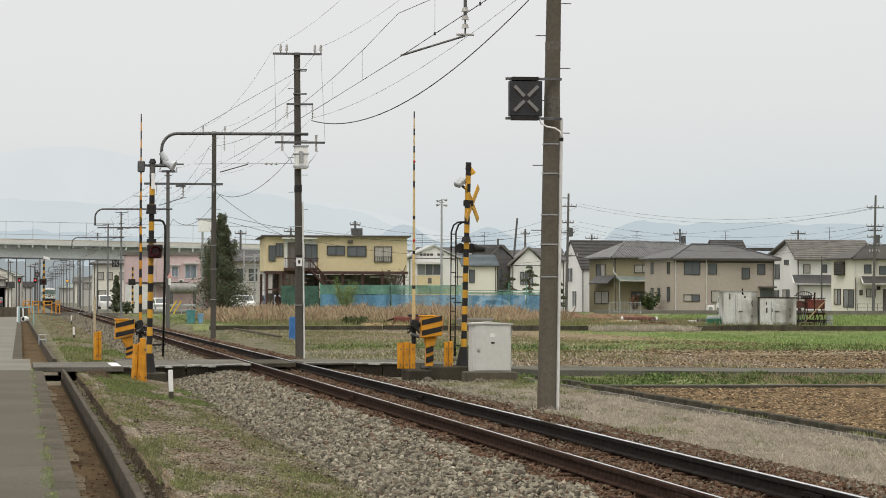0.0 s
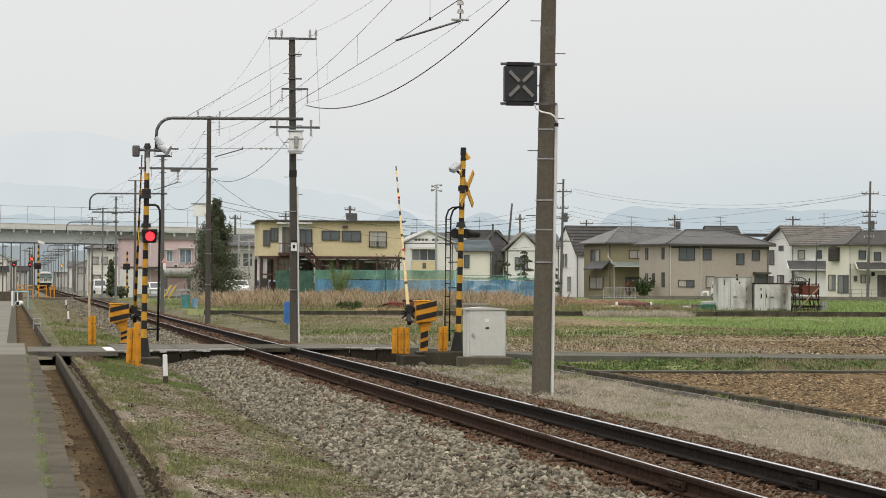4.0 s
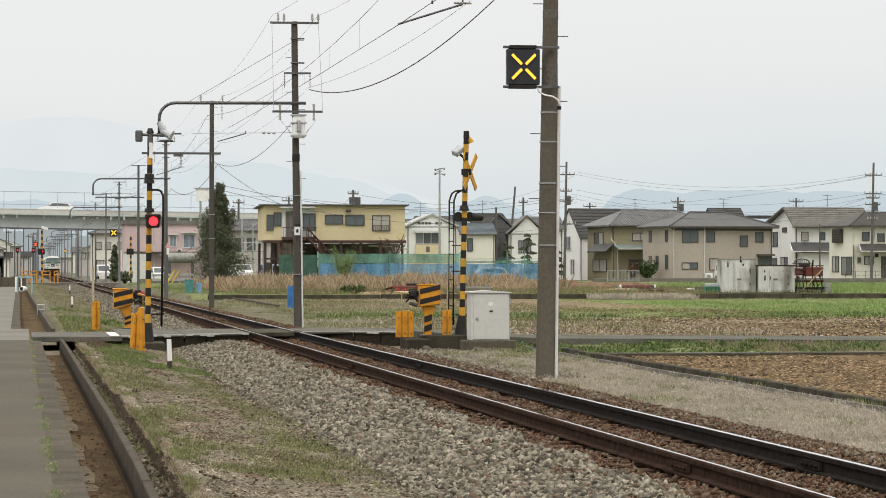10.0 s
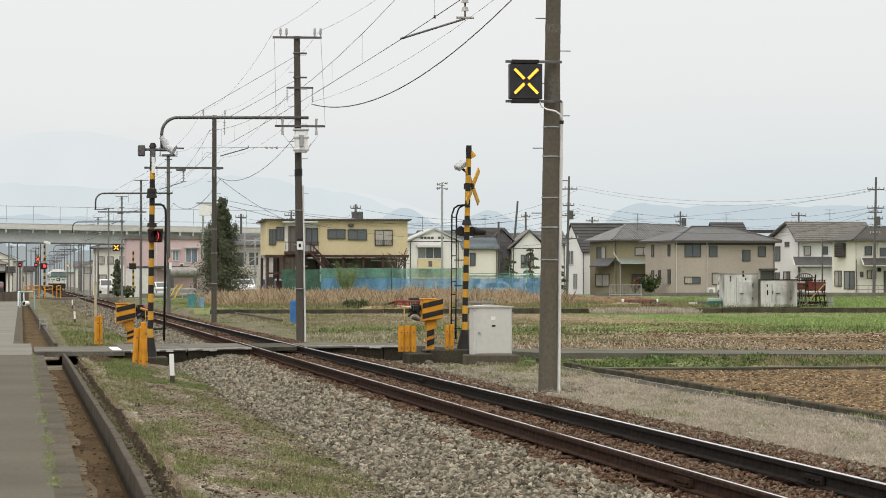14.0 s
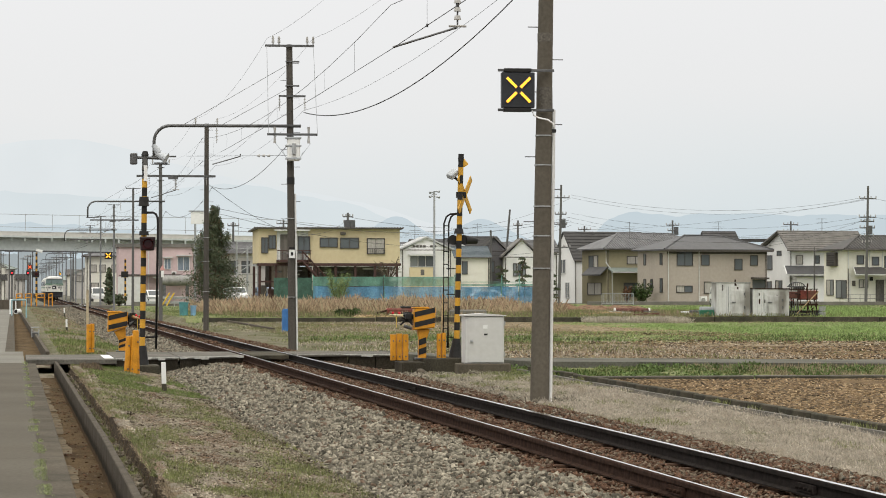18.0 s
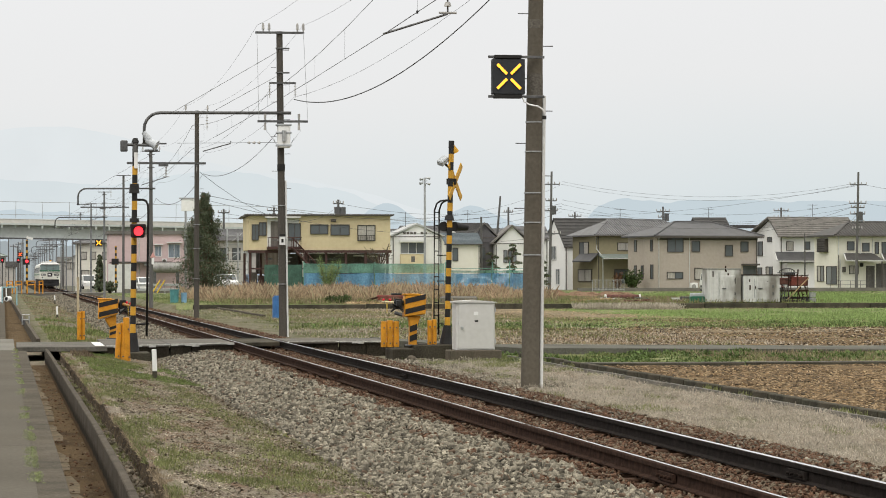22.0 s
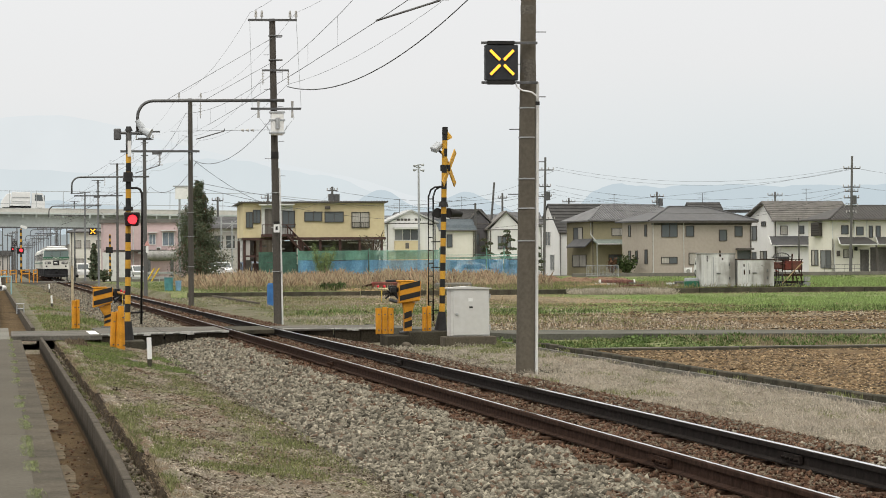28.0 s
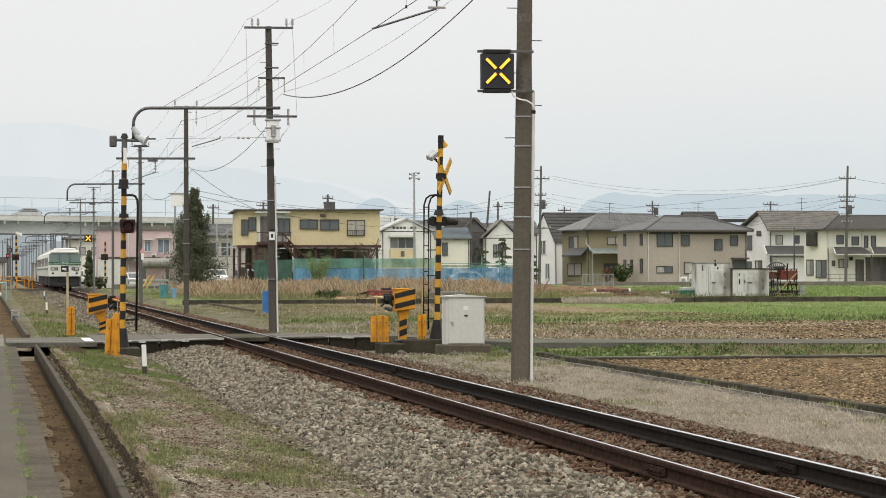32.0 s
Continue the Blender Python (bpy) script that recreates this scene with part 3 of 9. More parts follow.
# ---- railway ----
RAIL_OUT = [(-0.061, -0.153), (0.061, -0.153), (0.061, -0.142), (0.012, -0.128), (0.008, -0.05), (0.032, -0.042), (0.0325, -0.008), (0.026, -0.001), (-0.026, -0.001), (-0.0325, -0.008), (-0.032, -0.042), (-0.008, -0.05), (-0.012, -0.128), (-0.061, -0.142)]


def railway():
    for s, side in ((-1, "left"), (1, "right")):
        x = TRACK + s * 0.5665
        rail = thing("rail", pose(x, 0, 0), "rust-brown steel rail with a bright worn top", "rail", "rails of the single track")
        bm = bmesh.new()
        prism(bm, RAIL_OUT, "y", -20, 1200)
        part("rail_web", bm, M_RUST if s < 0 else M_RAILDARK, rail)
        part("running_surface", bx(-0.004 if s < 0 else -0.027, 0.026, -20, 1200, -0.002, 0.001), M_RAILHEAD, rail, "polished running surface")
        for j, y in enumerate((24.25 - (0.12 if s < 0 else 0), 49.2, 74.2)):
            if j == 2:
                continue
            bm = bmesh.new()
            for q in (-1, 1):
                box(bm, q * 0.034 - 0.016, q * 0.034 + 0.016, y - 0.28, y + 0.28, -0.125, -0.055)
                for k in range(4):
                    yy = y - 0.21 + k * 0.14
                    rod(bm, (q * 0.04, yy, -0.09), (q * 0.078, yy, -0.09), 0.016, n=6)
            part("fishplate", bm, M_RUST if s < 0 else M_RAILDARK, rail)
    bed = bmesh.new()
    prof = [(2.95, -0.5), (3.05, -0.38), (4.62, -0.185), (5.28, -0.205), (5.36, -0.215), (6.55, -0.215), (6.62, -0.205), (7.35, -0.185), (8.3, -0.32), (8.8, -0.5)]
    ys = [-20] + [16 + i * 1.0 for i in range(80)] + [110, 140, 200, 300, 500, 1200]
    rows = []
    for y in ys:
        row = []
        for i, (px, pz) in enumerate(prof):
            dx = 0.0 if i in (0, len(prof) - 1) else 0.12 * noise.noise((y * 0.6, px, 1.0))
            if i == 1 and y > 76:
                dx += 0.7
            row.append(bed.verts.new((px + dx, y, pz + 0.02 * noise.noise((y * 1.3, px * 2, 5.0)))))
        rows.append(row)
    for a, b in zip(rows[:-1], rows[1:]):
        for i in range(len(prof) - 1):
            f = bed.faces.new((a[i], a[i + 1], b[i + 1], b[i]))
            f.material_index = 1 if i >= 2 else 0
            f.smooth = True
    solid("ballast_bed", bed, [M_BALLAST, M_BALLASTRUST], "ballast bed, near-black for the shade between stones, rust-stained between the rails", "ballast", kind="structure")

    def stones(name, x0, x1, zf, y0, y1, n, size, m, label):
        # more of them near the eye
        u = RNG.random(n)
        y = y0 * (y1 / y0) ** u
        x = RNG.uniform(x0, x1, n) + 0.1 * np.sin(y * 1.7)
        z = np.array([zf(a) for a in x]) + RNG.uniform(-0.03, 0.026, n)
        s = RNG.uniform(0.6, 1.35, n)[:, None] * size * RNG.uniform((0.8, 0.55, 0.32), (1.6, 1.05, 0.75), (n, 3))
        o = scatter(name, STONE_V, STONE_F, np.stack([x, y, z], 1), spin(n, RNG), s, m)
        tagged(o, label, "ballast", kind="stuff")

    def left(a):
        return -0.40 + 0.222 * min(1, max(0, (a - 3.05) / 1.57))

    stones("ballast_stones", 3.0, 4.95, left, 18, 95, 60000, 0.039, M_STONE, "grey angular ballast stones")
    stones("ballast_stones", 4.55, 5.33, lambda a: -0.196 if a > 4.75 else -0.185, 18, 80, 22000, 0.025, M_STONERUST, "rust-stained ballast stones")
    stones("ballast_stones", 5.48, 6.47, lambda a: -0.194, 18, 95, 34000, 0.025, M_STONERUST, "rust-stained ballast stones between the rails")
    stones("ballast_stones", 6.65, 8.75, lambda a: -0.2 + 0.03 * min(1, max(0, a - 6.7) / 0.6) - max(0, a - 7.3) * 0.15, 18, 95, 52000, 0.023, M_STONERUST, "rust-stained ballast stones")
    stones("ballast_stones", 6.9, 8.7, lambda a: -0.16 - max(0, a - 7.3) * 0.15, 18, 80, 3500, 0.026, M_STONE, "grey angular ballast stones")
    stones("ballast_stones", 2.9, 5.2, left, 95, 300, 12000, 0.05, M_STONE, "grey ballast stones down the line")
    stones("ballast_stones", 5.4, 8.6, lambda a: -0.17 - max(0, a - 7.3) * 0.15, 95, 300, 12000, 0.045, M_STONERUST, "rust-stained ballast stones down the line")
    stones("ballast_stones", 8.5, 9.7, lambda a: -0.34, 50, 68, 5000, 0.024, M_STONE, "grey stones scattered round the footings")
    # grit on the verge, and rubble in the gap behind the ditch wall
    for n, lo, hi, m, lab in ((30000, 0.004, 0.015, M_GRIT, "loose grit and pebbles on the verge"), (14000, 0.006, 0.02, M_SOIL, "dark crumbs of soil on the verge")):
        y = 18 * (66 / 18) ** RNG.random(n)
        x = RNG.uniform(1.4, 3.25, n)
        z = np.array([land(a, b) + 0.014 + 0.035 * noise.noise((a * 5, b * 3, 1.5)) + 0.03 * noise.noise((a * 13, b * 9, 3.5)) for a, b in zip(x, y)])
        o = scatter("grit", STONE_V, STONE_F, np.stack([x, y, z], 1), spin(n, RNG), RNG.uniform(lo, hi, n), m)
        tagged(o, lab, "gravel", kind="stuff")
    n = 700
    y = 18 * (66 / 18) ** RNG.random(n)
    x = RNG.uniform(1.06, 1.3, n) + ditch_line(y)
    o = scatter("rubble", STONE_V, STONE_F, np.stack([x, y, np.full(n, -0.28)], 1), spin(n, RNG), RNG.uniform(0.01, 0.04, n), M_GRIT)
    tagged(o, "rubble between the ditch wall and the bank", "gravel", kind="stuff")
    track = thing("track_sleepers", pose(TRACK, 0, 0), "weathered brown timber sleepers under the rails", "sleepers", kind="structure")
    me = mesh_of("sleeper", bx(-1.05, 1.05, -0.1, 0.1, -0.3, -0.172, 0.012), M_SLEEPER)
    y = 17.0
    while y < 150:
        if not 69 < y < 76:
            o = new("sleeper", me)
            o.parent = track
            o.matrix_basis = pose(random.uniform(-0.05, 0.05), y, random.uniform(-0.022, 0.004), 0, 0, random.uniform(-1.5, 1.5))
        y += 0.64


railway()

# ---- level crossing ----
DECK0, DECK1 = 69.4, 75.2


M_STAINED = mat("stained_edge_concrete", (0.036, 0.031, 0.023), 0.9, scale=2.0, var=0.5, fine=30, bump=0.4, stain=0.3, streak=True, spec=0.05)
M_FOOT = mat("dark_footing_concrete", (0.05, 0.045, 0.034), 0.9, scale=2.0, var=0.5, fine=30, bump=0.4, stain=0.5, streak=True, spec=0.06)
M_DECK = mat("deck_concrete", (0.125, 0.117, 0.1), 0.85, scale=1.2, var=0.35, fine=25, bump=0.3, stain=0.45, spec=0.15)
M_LIME = mat("lime_crust", (0.55, 0.54, 0.5), 0.9, scale=6, var=0.3, fine=40, bump=0.3, spec=0.1)


def crossing_deck():
    deck = thing("crossing_deck", pose(0, 0, 0), "worn concrete deck of the level crossing", "level crossing", kind="structure")
    # the lane crosses the track at a slant
    def near(x):
        return 67.9 + min(3.7, 0.8 * (x - 2.2)) if x > 2.2 else 66.7 + 0.1 * x

    def far(x):
        return 75.2 if x > 2.2 else near(x) + 5.0
    slabs = [(0.2, 2.2, 0), (2.21, 3.7, 1), (3.72, 5.28, 1), (5.51, 6.43, 2), (6.65, 7.9, 1), (7.92, 9.2, 1)]
    for x0, x1, kind in slabs:
        bm = bmesh.new()
        prism(bm, [(x0, near(x0)), (x1, near(x1 - 0.001)), (x1, far(x1 - 0.001)), (x0, far(x0))], "z", -0.1 if kind != 1 else -0.05, 0.012 if kind == 0 else 0.004)
        bevelled(bm, 0.012)
        part("deck_slab", bm, M_DECK if kind != 2 else M_DARKCONC, deck)
        if kind == 1:
            n = max(2, int((x1 - x0) / 0.5))
            for i in range(n):
                a, b = x0 + (x1 - x0) * i / n, x0 + (x1 - x0) * (i + 1) / n - 0.02
                bm = bmesh.new()
                prism(bm, [(a, near(a) + 0.05), (b, near(b) + 0.05), (b, near(b) + 0.3), (a, near(a) + 0.3)], "z", -0.5, -0.052)
                part("edge_block", bm, M_STAINED, deck, "mossy dark edge block")
            n = 9
            for i in range(n):
                a, b = x0 + (x1 - x0) * i / n, x0 + (x1 - x0) * (i + 1) / n
                bm = bmesh.new()
                prism(bm, [(a, near(a) - 0.006), (b, near(b) - 0.006), (b, near(b) + 0.06), (a, near(a) + 0.06)], "z", -0.016 - 0.05 * random.random() ** 3, 0.01)
                part("lime_crust", bm, M_LIME, deck, "white lime crust on the edge")
    part("understructure", bx(0.9, 9.2, 73.0, 74.6, -0.6, -0.2), M_RAILDARK, deck)
    part("white_mark", bx(1.95, 2.16, 67.6, 71.0, 0.013, 0.016), M_WHITE, deck, "faded white paint mark")
    bm = bmesh.new()
    prism(bm, [(9.25, -0.45), (9.25, 0.0), (12.5, -0.2), (14, -0.207), (21.5, -0.275), (40, -0.285), (170, -0.285), (170, -0.45)], "y", 72.2, 76.6)
    solid("farm_track", bm, M_FARMROAD, "pale narrow farm road leading off between the fields", "road", kind="structure")
    # concrete footing beside the track on the field side
    bm = bx(8.72, 9.24, 67.9, 69.3, -0.5, -0.1, 0.02)
    solid("footing", bm, M_FOOT, "dark mossy concrete footing of the barrier", "footing")
    bm = bx(9.26, 10.9, 68.2, 70.1, -0.5, -0.02, 0.02)
    solid("footing", bm, M_FOOT, "dark mossy concrete footing of the warning post", "footing")
    bm = bx(2.35, 3.1, 65.6, 67.0, -0.5, -0.1, 0.02)
    solid("footing", bm, M_DARKCONC, "low concrete footing of the warning post", "footing")


crossing_deck()


def bands(parent, r0, r1, z0, z1, step, lean=(0, 0), first=0, name="band"):
    """A post of alternate black and yellow bands."""
    z, k = z0, first
    h = z1 - z0
    while z < z1 - 0.02:
        b = min(z1, z + step)
        ra, rb = r0 + (r1 - r0) * (z - z0) / h, r0 + (r1 - r0) * (b - z0) / h
        bm = rd((lean[0] * z, lean[1] * z, z), (lean[0] * b, lean[1] * b, b), ra, rb, 14)
        part("yellow_band" if k % 2 else "black_band", bm, M_YELLOW if k % 2 else M_BLACK, parent)
        z, k = b, k + 1


def boom_lamp(parent, at):
    bm = bmesh.new()
    bmesh.ops.create_icosphere(bm, subdivisions=2, radius=0.032, matrix=Matrix.Translation(at))
    part("boom_lamp", bm, M_REDLENS, parent, "small red lamp on the boom")


M_LAMPBOX = mat("dark_red_black_paint", (0.024, 0.013, 0.013), 0.5, scale=5, var=0.3, fine=40, bump=0.05)
M_REDGLOW = glow("lit_red_lamp", (1.0, 0.035, 0.05), 1.7)
M_AMBER = glow("lit_amber_bar", (1.0, 0.47, 0.03), 1.4)
M_REDLENS = mat("red_lens", (0.55, 0.02, 0.035), 0.25, scale=5, var=0.1, fine=30, bump=0)
M_DARKLENS = mat("dark_lens", (0.035, 0.008, 0.01), 0.2, scale=5, var=0.1, fine=30, bump=0)
M_GREYBAR = mat("unlit_bar", (0.20, 0.20, 0.20), 0.35, scale=5, var=0.1, fine=30, bump=0)
M_LOUDGREY = mat("loudspeaker_grey", (0.42, 0.44, 0.455), 0.5, scale=4, var=0.15, fine=40, bump=0.05)


def left_post():
    p = thing("crossing_signal", pose(2.737, 66.4, -0.1), "black and yellow banded crossing post with red lamp and loudspeaker", "crossing signal")
    part("base", rd((0, 0, 0), (0.005, 0, 0.42), 0.155, 0.09, 14), M_BLACK, p)
    bands(p, 0.064, 0.06, 0.42, 4.3, 0.194, (0.013, 0), 1)
    part("top_cap", rd((0.056, 0, 4.3), (0.06, 0, 4.62), 0.066, 0.062, 14), M_POLEFAR, p)
    part("finial", rd((0.06, 0, 4.62), (0.06, 0, 4.72), 0.09, 0.05, 12), M_BLACK, p)
    part("cross_arm", rd((-0.26, -0.02, 4.58), (0.42, -0.02, 4.56), 0.032), M_STEEL, p)
    bm = bx(-0.27, -0.11, -0.09, 0.07, 4.42, 4.67, 0.02)
    part("speaker_box", bm, M_STEEL, p, "grey speaker box")
    bm = bmesh.new()
    rod(bm, (0.31, 0.0, 4.67), (0.47, -0.06, 4.58), 0.065, 0.09, 14)
    rod(bm, (0.47, -0.06, 4.58), (0.53, -0.08, 4.55), 0.09, 0.125, 14)
    rod(bm, (0.24, 0.0, 4.86), (0.36, 0.0, 4.68), 0.05, 0.085, 12)
    part("loudspeaker", bm, M_LOUDGREY, p, "grey horn loudspeaker")
    part("bracket", bx(0.26, 0.56, -0.04, 0.06, 4.42, 4.47, 0.01), M_STEEL, p)
    part("white_plate", bx(0.03, 0.11, -0.085, -0.07, 4.05, 4.4, 0.003), M_WHITE, p)
    for z in (2.86, 3.62):
        part("clamp", rd((0.04, 0, z), (0.04, 0, z + 0.09), 0.11, 0.1, 12), M_BLACK, p)
    part("clamp", rd((0.035, 0, 3.5), (0.035, 0, 3.62), 0.12, 0.1, 12), M_BLACK, p)
    bm = bmesh.new()
    prism(bm, [(-0.04, 2.52), (0.25, 2.52), (0.285, 2.82), (-0.065, 2.82)], "y", -0.3, -0.05)
    bevelled(bm, 0.02)
    part("lamp_box", bm, M_LAMPBOX, p, "black lamp housing")
    disc = bmesh.new()
    rod(disc, (0, -0.003, 0), (0, -0.02, 0), 0.105, 0.09, 28, m=0)
    rod(disc, (0, 0.003, 0), (0, 0.02, 0), 0.105, 0.09, 28, m=1)
    d = part("lamp_disc", disc, [M_REDGLOW, M_DARKLENS], p, "round red lamp that flashes")
    d.location = (0.115, -0.335, 2.66)
    bm = bmesh.new()
    n = 12
    for i in range(n):
        a0, a1 = math.pi * i / n, math.pi * (i + 1) / n
        bm.faces.new([bm.verts.new(q) for q in ((0.115 + 0.122 * math.cos(a0), -0.3, 2.66 + 0.122 * math.sin(a0)), (0.115 + 0.122 * math.cos(a1), -0.3, 2.66 + 0.122 * math.sin(a1)), (0.115 + 0.122 * math.cos(a1), -0.44, 2.66 + 0.122 * math.sin(a1)), (0.115 + 0.122 * math.cos(a0), -0.44, 2.66 + 0.122 * math.sin(a0)))])
    bmesh.ops.solidify(bm, geom=bm.faces[:], thickness=0.008)
    part("hood", bm, M_BLACK, p)
    # side tube with bend
    bm = bmesh.new()
    pts = [(0.05, 0.05, 3.36), (0.24, 0.05, 3.36), (0.3, 0.05, 3.33), (0.34, 0.05, 3.25), (0.35, 0.05, 3.1), (0.31, 0.05, 0.35)]
    pipe(bm, pts, 0.026)
    pipe(bm, [(0.0, 0.05, 0.6), (0.36, 0.05, 0.62)], 0.022)
    part("guard_tube", bm, M_BLACK, p, "bent black tube")
    return d


def right_post():
    p = thing("crossing_signal", pose(10.13, 69.0, 0.0), "black and yellow banded crossing post with crossbuck and ladder", "crossing signal")
    lean = (0.024, 0)
    part("base", rd((-0.03, 0, -0.02), (0.01, 0, 0.42), 0.15, 0.088, 14), M_BLACK, p)
    bands(p, 0.066, 0.062, 0.42, 4.55, 0.19, lean, 1)
    part("top_cap", rd((0.11, 0, 4.55), (0.113, 0, 4.72), 0.07, 0.065, 14), M_BLACK, p)
    bm = bmesh.new()
    rod(bm, (0.13, 0.0, 4.62), (0.2, 0.06, 4.46), 0.04, 0.1, 12)
    part("bell", bm, M_YELLOW, p)
    for s in (-1, 1):
        bm = bmesh.new()
        box(bm, -0.56, 0.56, -0.012, 0.012, -0.075, 0.075)
        bevelled(bm, 0.004)
        o = part("crossbuck_arm", bm, M_YELLOW, p, "yellow crossbuck arm seen from behind")
        o.matrix_basis = pose(0.23, 0.2 + 0.03 * s, 3.78, 0, 0, 60) @ pose(0, 0, 0, 0, 45 * s, 0)
    part("crossbuck_hub", bx(0.015, 0.24, 0.05, 0.17, 3.7, 3.84, 0.01), M_BLACK, p)
    # floodlight
    bm = bmesh.new()
    box(bm, -0.13, 0.13, -0.09, 0.09, -0.07, 0.07)
    bevelled(bm, 0.02)
    o = part("floodlight", bm, M_LOUDGREY, p, "grey floodlight")
    o.matrix_basis = pose(-0.09, 0, 4.25, 20, -35, 30)
    part("arm", rd((-0.07, 0, 4.2), (0.09, 0, 4.07), 0.03), M_BLACK, p)
    # lamp heads, one to each side
    for sx, yaw in ((-1, 180), (1, 200)):
        e = bmesh.new()
        rod(e, (0, 0, 0), (0, -0.1, 0), 0.1, 0.1, 16)
        rod(e, (0, -0.1, 0), (0, -0.34 if sx > 0 else -0.18, -0.02), 0.095, 0.07, 16)
        o = part("lamp_hood", e, M_BLACK, p, "black hooded lamp")
        o.matrix_basis = pose(0.065 + sx * 0.15, 0.1, 2.72, 0, 0, 180 - 62 * sx if sx > 0 else 180)
        b2 = bmesh.new()
        rod(b2, (0, 0.0, 0), (0, 0.015, 0), 0.115, 0.115, 18)
        o2 = part("lamp_board", b2, M_BLACK, p)
        o2.matrix_basis = pose(0.065 + sx * 0.13, 0.06, 2.72)
    part("clamp", rd((0.06, 0, 2.86), (0.062, 0, 2.98), 0.12, 0.09, 12), M_BLACK, p)
    # ladder with an arched top
    for x in (-0.28, -0.17):
        bm = bmesh.new()
        pipe(bm, [(x, 0.2, 0.2), (x + 0.02, 0.2, 3.1), (x + 0.07, 0.16, 3.26), (x + 0.15, 0.1, 3.32), (0.08, 0.0, 3.34)], 0.022)
        part("ladder_rail", bm, M_BLACK, p)
    for i in range(10):
        z = 0.35 + i * 0.3
        part("rung", rd((-0.28, 0.2, z), (-0.16, 0.2, z), 0.014, n=6), M_BLACK, p)
    for z in (0.45, 1.45, 2.05):
        part("stay", rd((-0.2, 0.2, z), (0.02, 0.02, z), 0.014, n=6), M_BLACK, p)


def barrier_machine(name, m, side, boom_len, drop=0.0, foot=0.0, paint_a=None):
    """Yellow and black barrier drive with a banded boom. side: +1 boom away from the eye; drop lowers the drive, foot shifts its pedestal."""
    p = thing(name, m, "yellow and black striped barrier machine with boom", "crossing barrier")
    bm = bmesh.new()
    prism(bm, [(-0.26, 0.66 - drop), (0.24, 0.72 - drop * 0.6), (0.26, 1.18 - drop), (-0.24, 1.16 - drop)], "y", -0.2, 0.2)
    bevelled(bm, 0.02)
    part("housing", bm, M_ORANGE, p, "orange-yellow drive housing")
    part("lid", bx(-0.27, 0.1, -0.21, 0.21, 1.165 - drop, 1.2 - drop, 0.01), M_ORANGE, p)
    for i in range(2):
        bm = bmesh.new()
        z = 0.72 - drop + i * 0.24
        prism(bm, [(-0.238, z), (0.24, z + 0.11), (0.24, z + 0.23), (-0.238, z + 0.12)], "y", -0.206, -0.198)
        part("black_stripe", bm, M_BLACK, p)
    bm = bmesh.new()
    prism(bm, [(-0.13 + foot, 0.0), (0.05 + foot, 0.0), (0.05 + foot, 0.42 - drop), (0.14 + foot * 0.4, 0.69 - drop * 0.5), (-0.16 + foot * 0.4, 0.68 - drop), (-0.12 + foot, 0.45 - drop)], "y", -0.1, 0.1)
    bevelled(bm, 0.015)
    part("pedestal", bm, M_ORANGE, p)
    for z in (0.08, 0.3 - drop * 0.5):
        bm = bmesh.new()
        prism(bm, [(-0.125 + foot, z), (0.052 + foot, z + 0.06), (0.052 + foot, z + 0.2 - drop * 0.4), (-0.125 + foot, z + 0.14 - drop * 0.4)], "y", -0.108, -0.098)
        part("black_stripe", bm, M_BLACK, p)
    part("base_plate", bx(-0.2 + foot, 0.2 + foot, -0.2, 0.2, -0.02, 0.02, 0.006), M_STEEL, p)
    sx = -1 if side > 0 else 1
    bm = bmesh.new()
    rod(bm, (sx * 0.24, 0, 0.98 - drop * 0.6), (sx * 0.44, 0, 0.98 - drop * 0.6), 0.06, 0.07, 12)
    box(bm, min(sx * 0.3, sx * 0.46), max(sx * 0.3, sx * 0.46), -0.12, 0.12, 0.84 - drop * 0.6, 1.08 - drop * 0.6)
    part("drive_shaft", bm, M_BLACK, p)
    bm = bmesh.new()
    for k in range(5):
        rod(bm, (sx * 0.28, -0.16 + 0.07 * k, 0.78 - drop + 0.05 * k), (sx * (0.5 + 0.04 * (k % 3)), -0.2 + 0.06 * k, 1.02 - drop - 0.06 * k), 0.022, n=6)
    part("linkage", bm, M_BLACK, p, "black lever linkage")
    part("buffer", rd((sx * 0.3, -0.14, 0.7), (sx * 0.48, -0.14, 0.76), 0.04, n=8), M_STEEL, p)
    bm = bmesh.new()
    n = 12
    for i in range(n):
        a, b = 0.1 + boom_len * i / n, 0.1 + boom_len * (i + 1) / n
        ra, rb = 0.042 - 0.027 * i / n, 0.042 - 0.027 * (i + 1) / n
        c = a + (b - a) * (0.5 if paint_a else 0.62 if i > 6 else 0.8)
        rod(bm, (0, a, 0), (0, c, 0), ra, rb, 8, m=0)
        rod(bm, (0, c, 0), (0, b, 0), rb, rb, 8, m=1 if paint_a or i % 2 or i > 6 else 0)
    me = mesh_of("boom", bm, [paint_a or M_BOOM, M_BLACK])
    boom = bpy.data.objects.new("boom", me)
    scene.collection.objects.link(boom)
    boom.parent = p
    boom["label"] = "tapered yellow and black barrier boom"
    bm = bmesh.new()
    box(bm, -0.05, 0.05, -0.45, 0.12, -0.07, 0.07)
    bevelled(bm, 0.015)
    part("counterweight", bm, M_BLACK, boom)
    boom_lamp(boom, (0, 1.95, 0.06))
    boom_lamp(boom, (0, boom_len * 0.78, 0.05))
    bm = bmesh.new()
    prism(bm, [(0.0, 0.0), (0.34, 0.02), (0.16, -0.3)], "x", -0.004, 0.004)
    o = part("pennant", bm, M_YELLOWP, boom, "small yellow warning plate")
    o.location = (0, 2.6, 0)
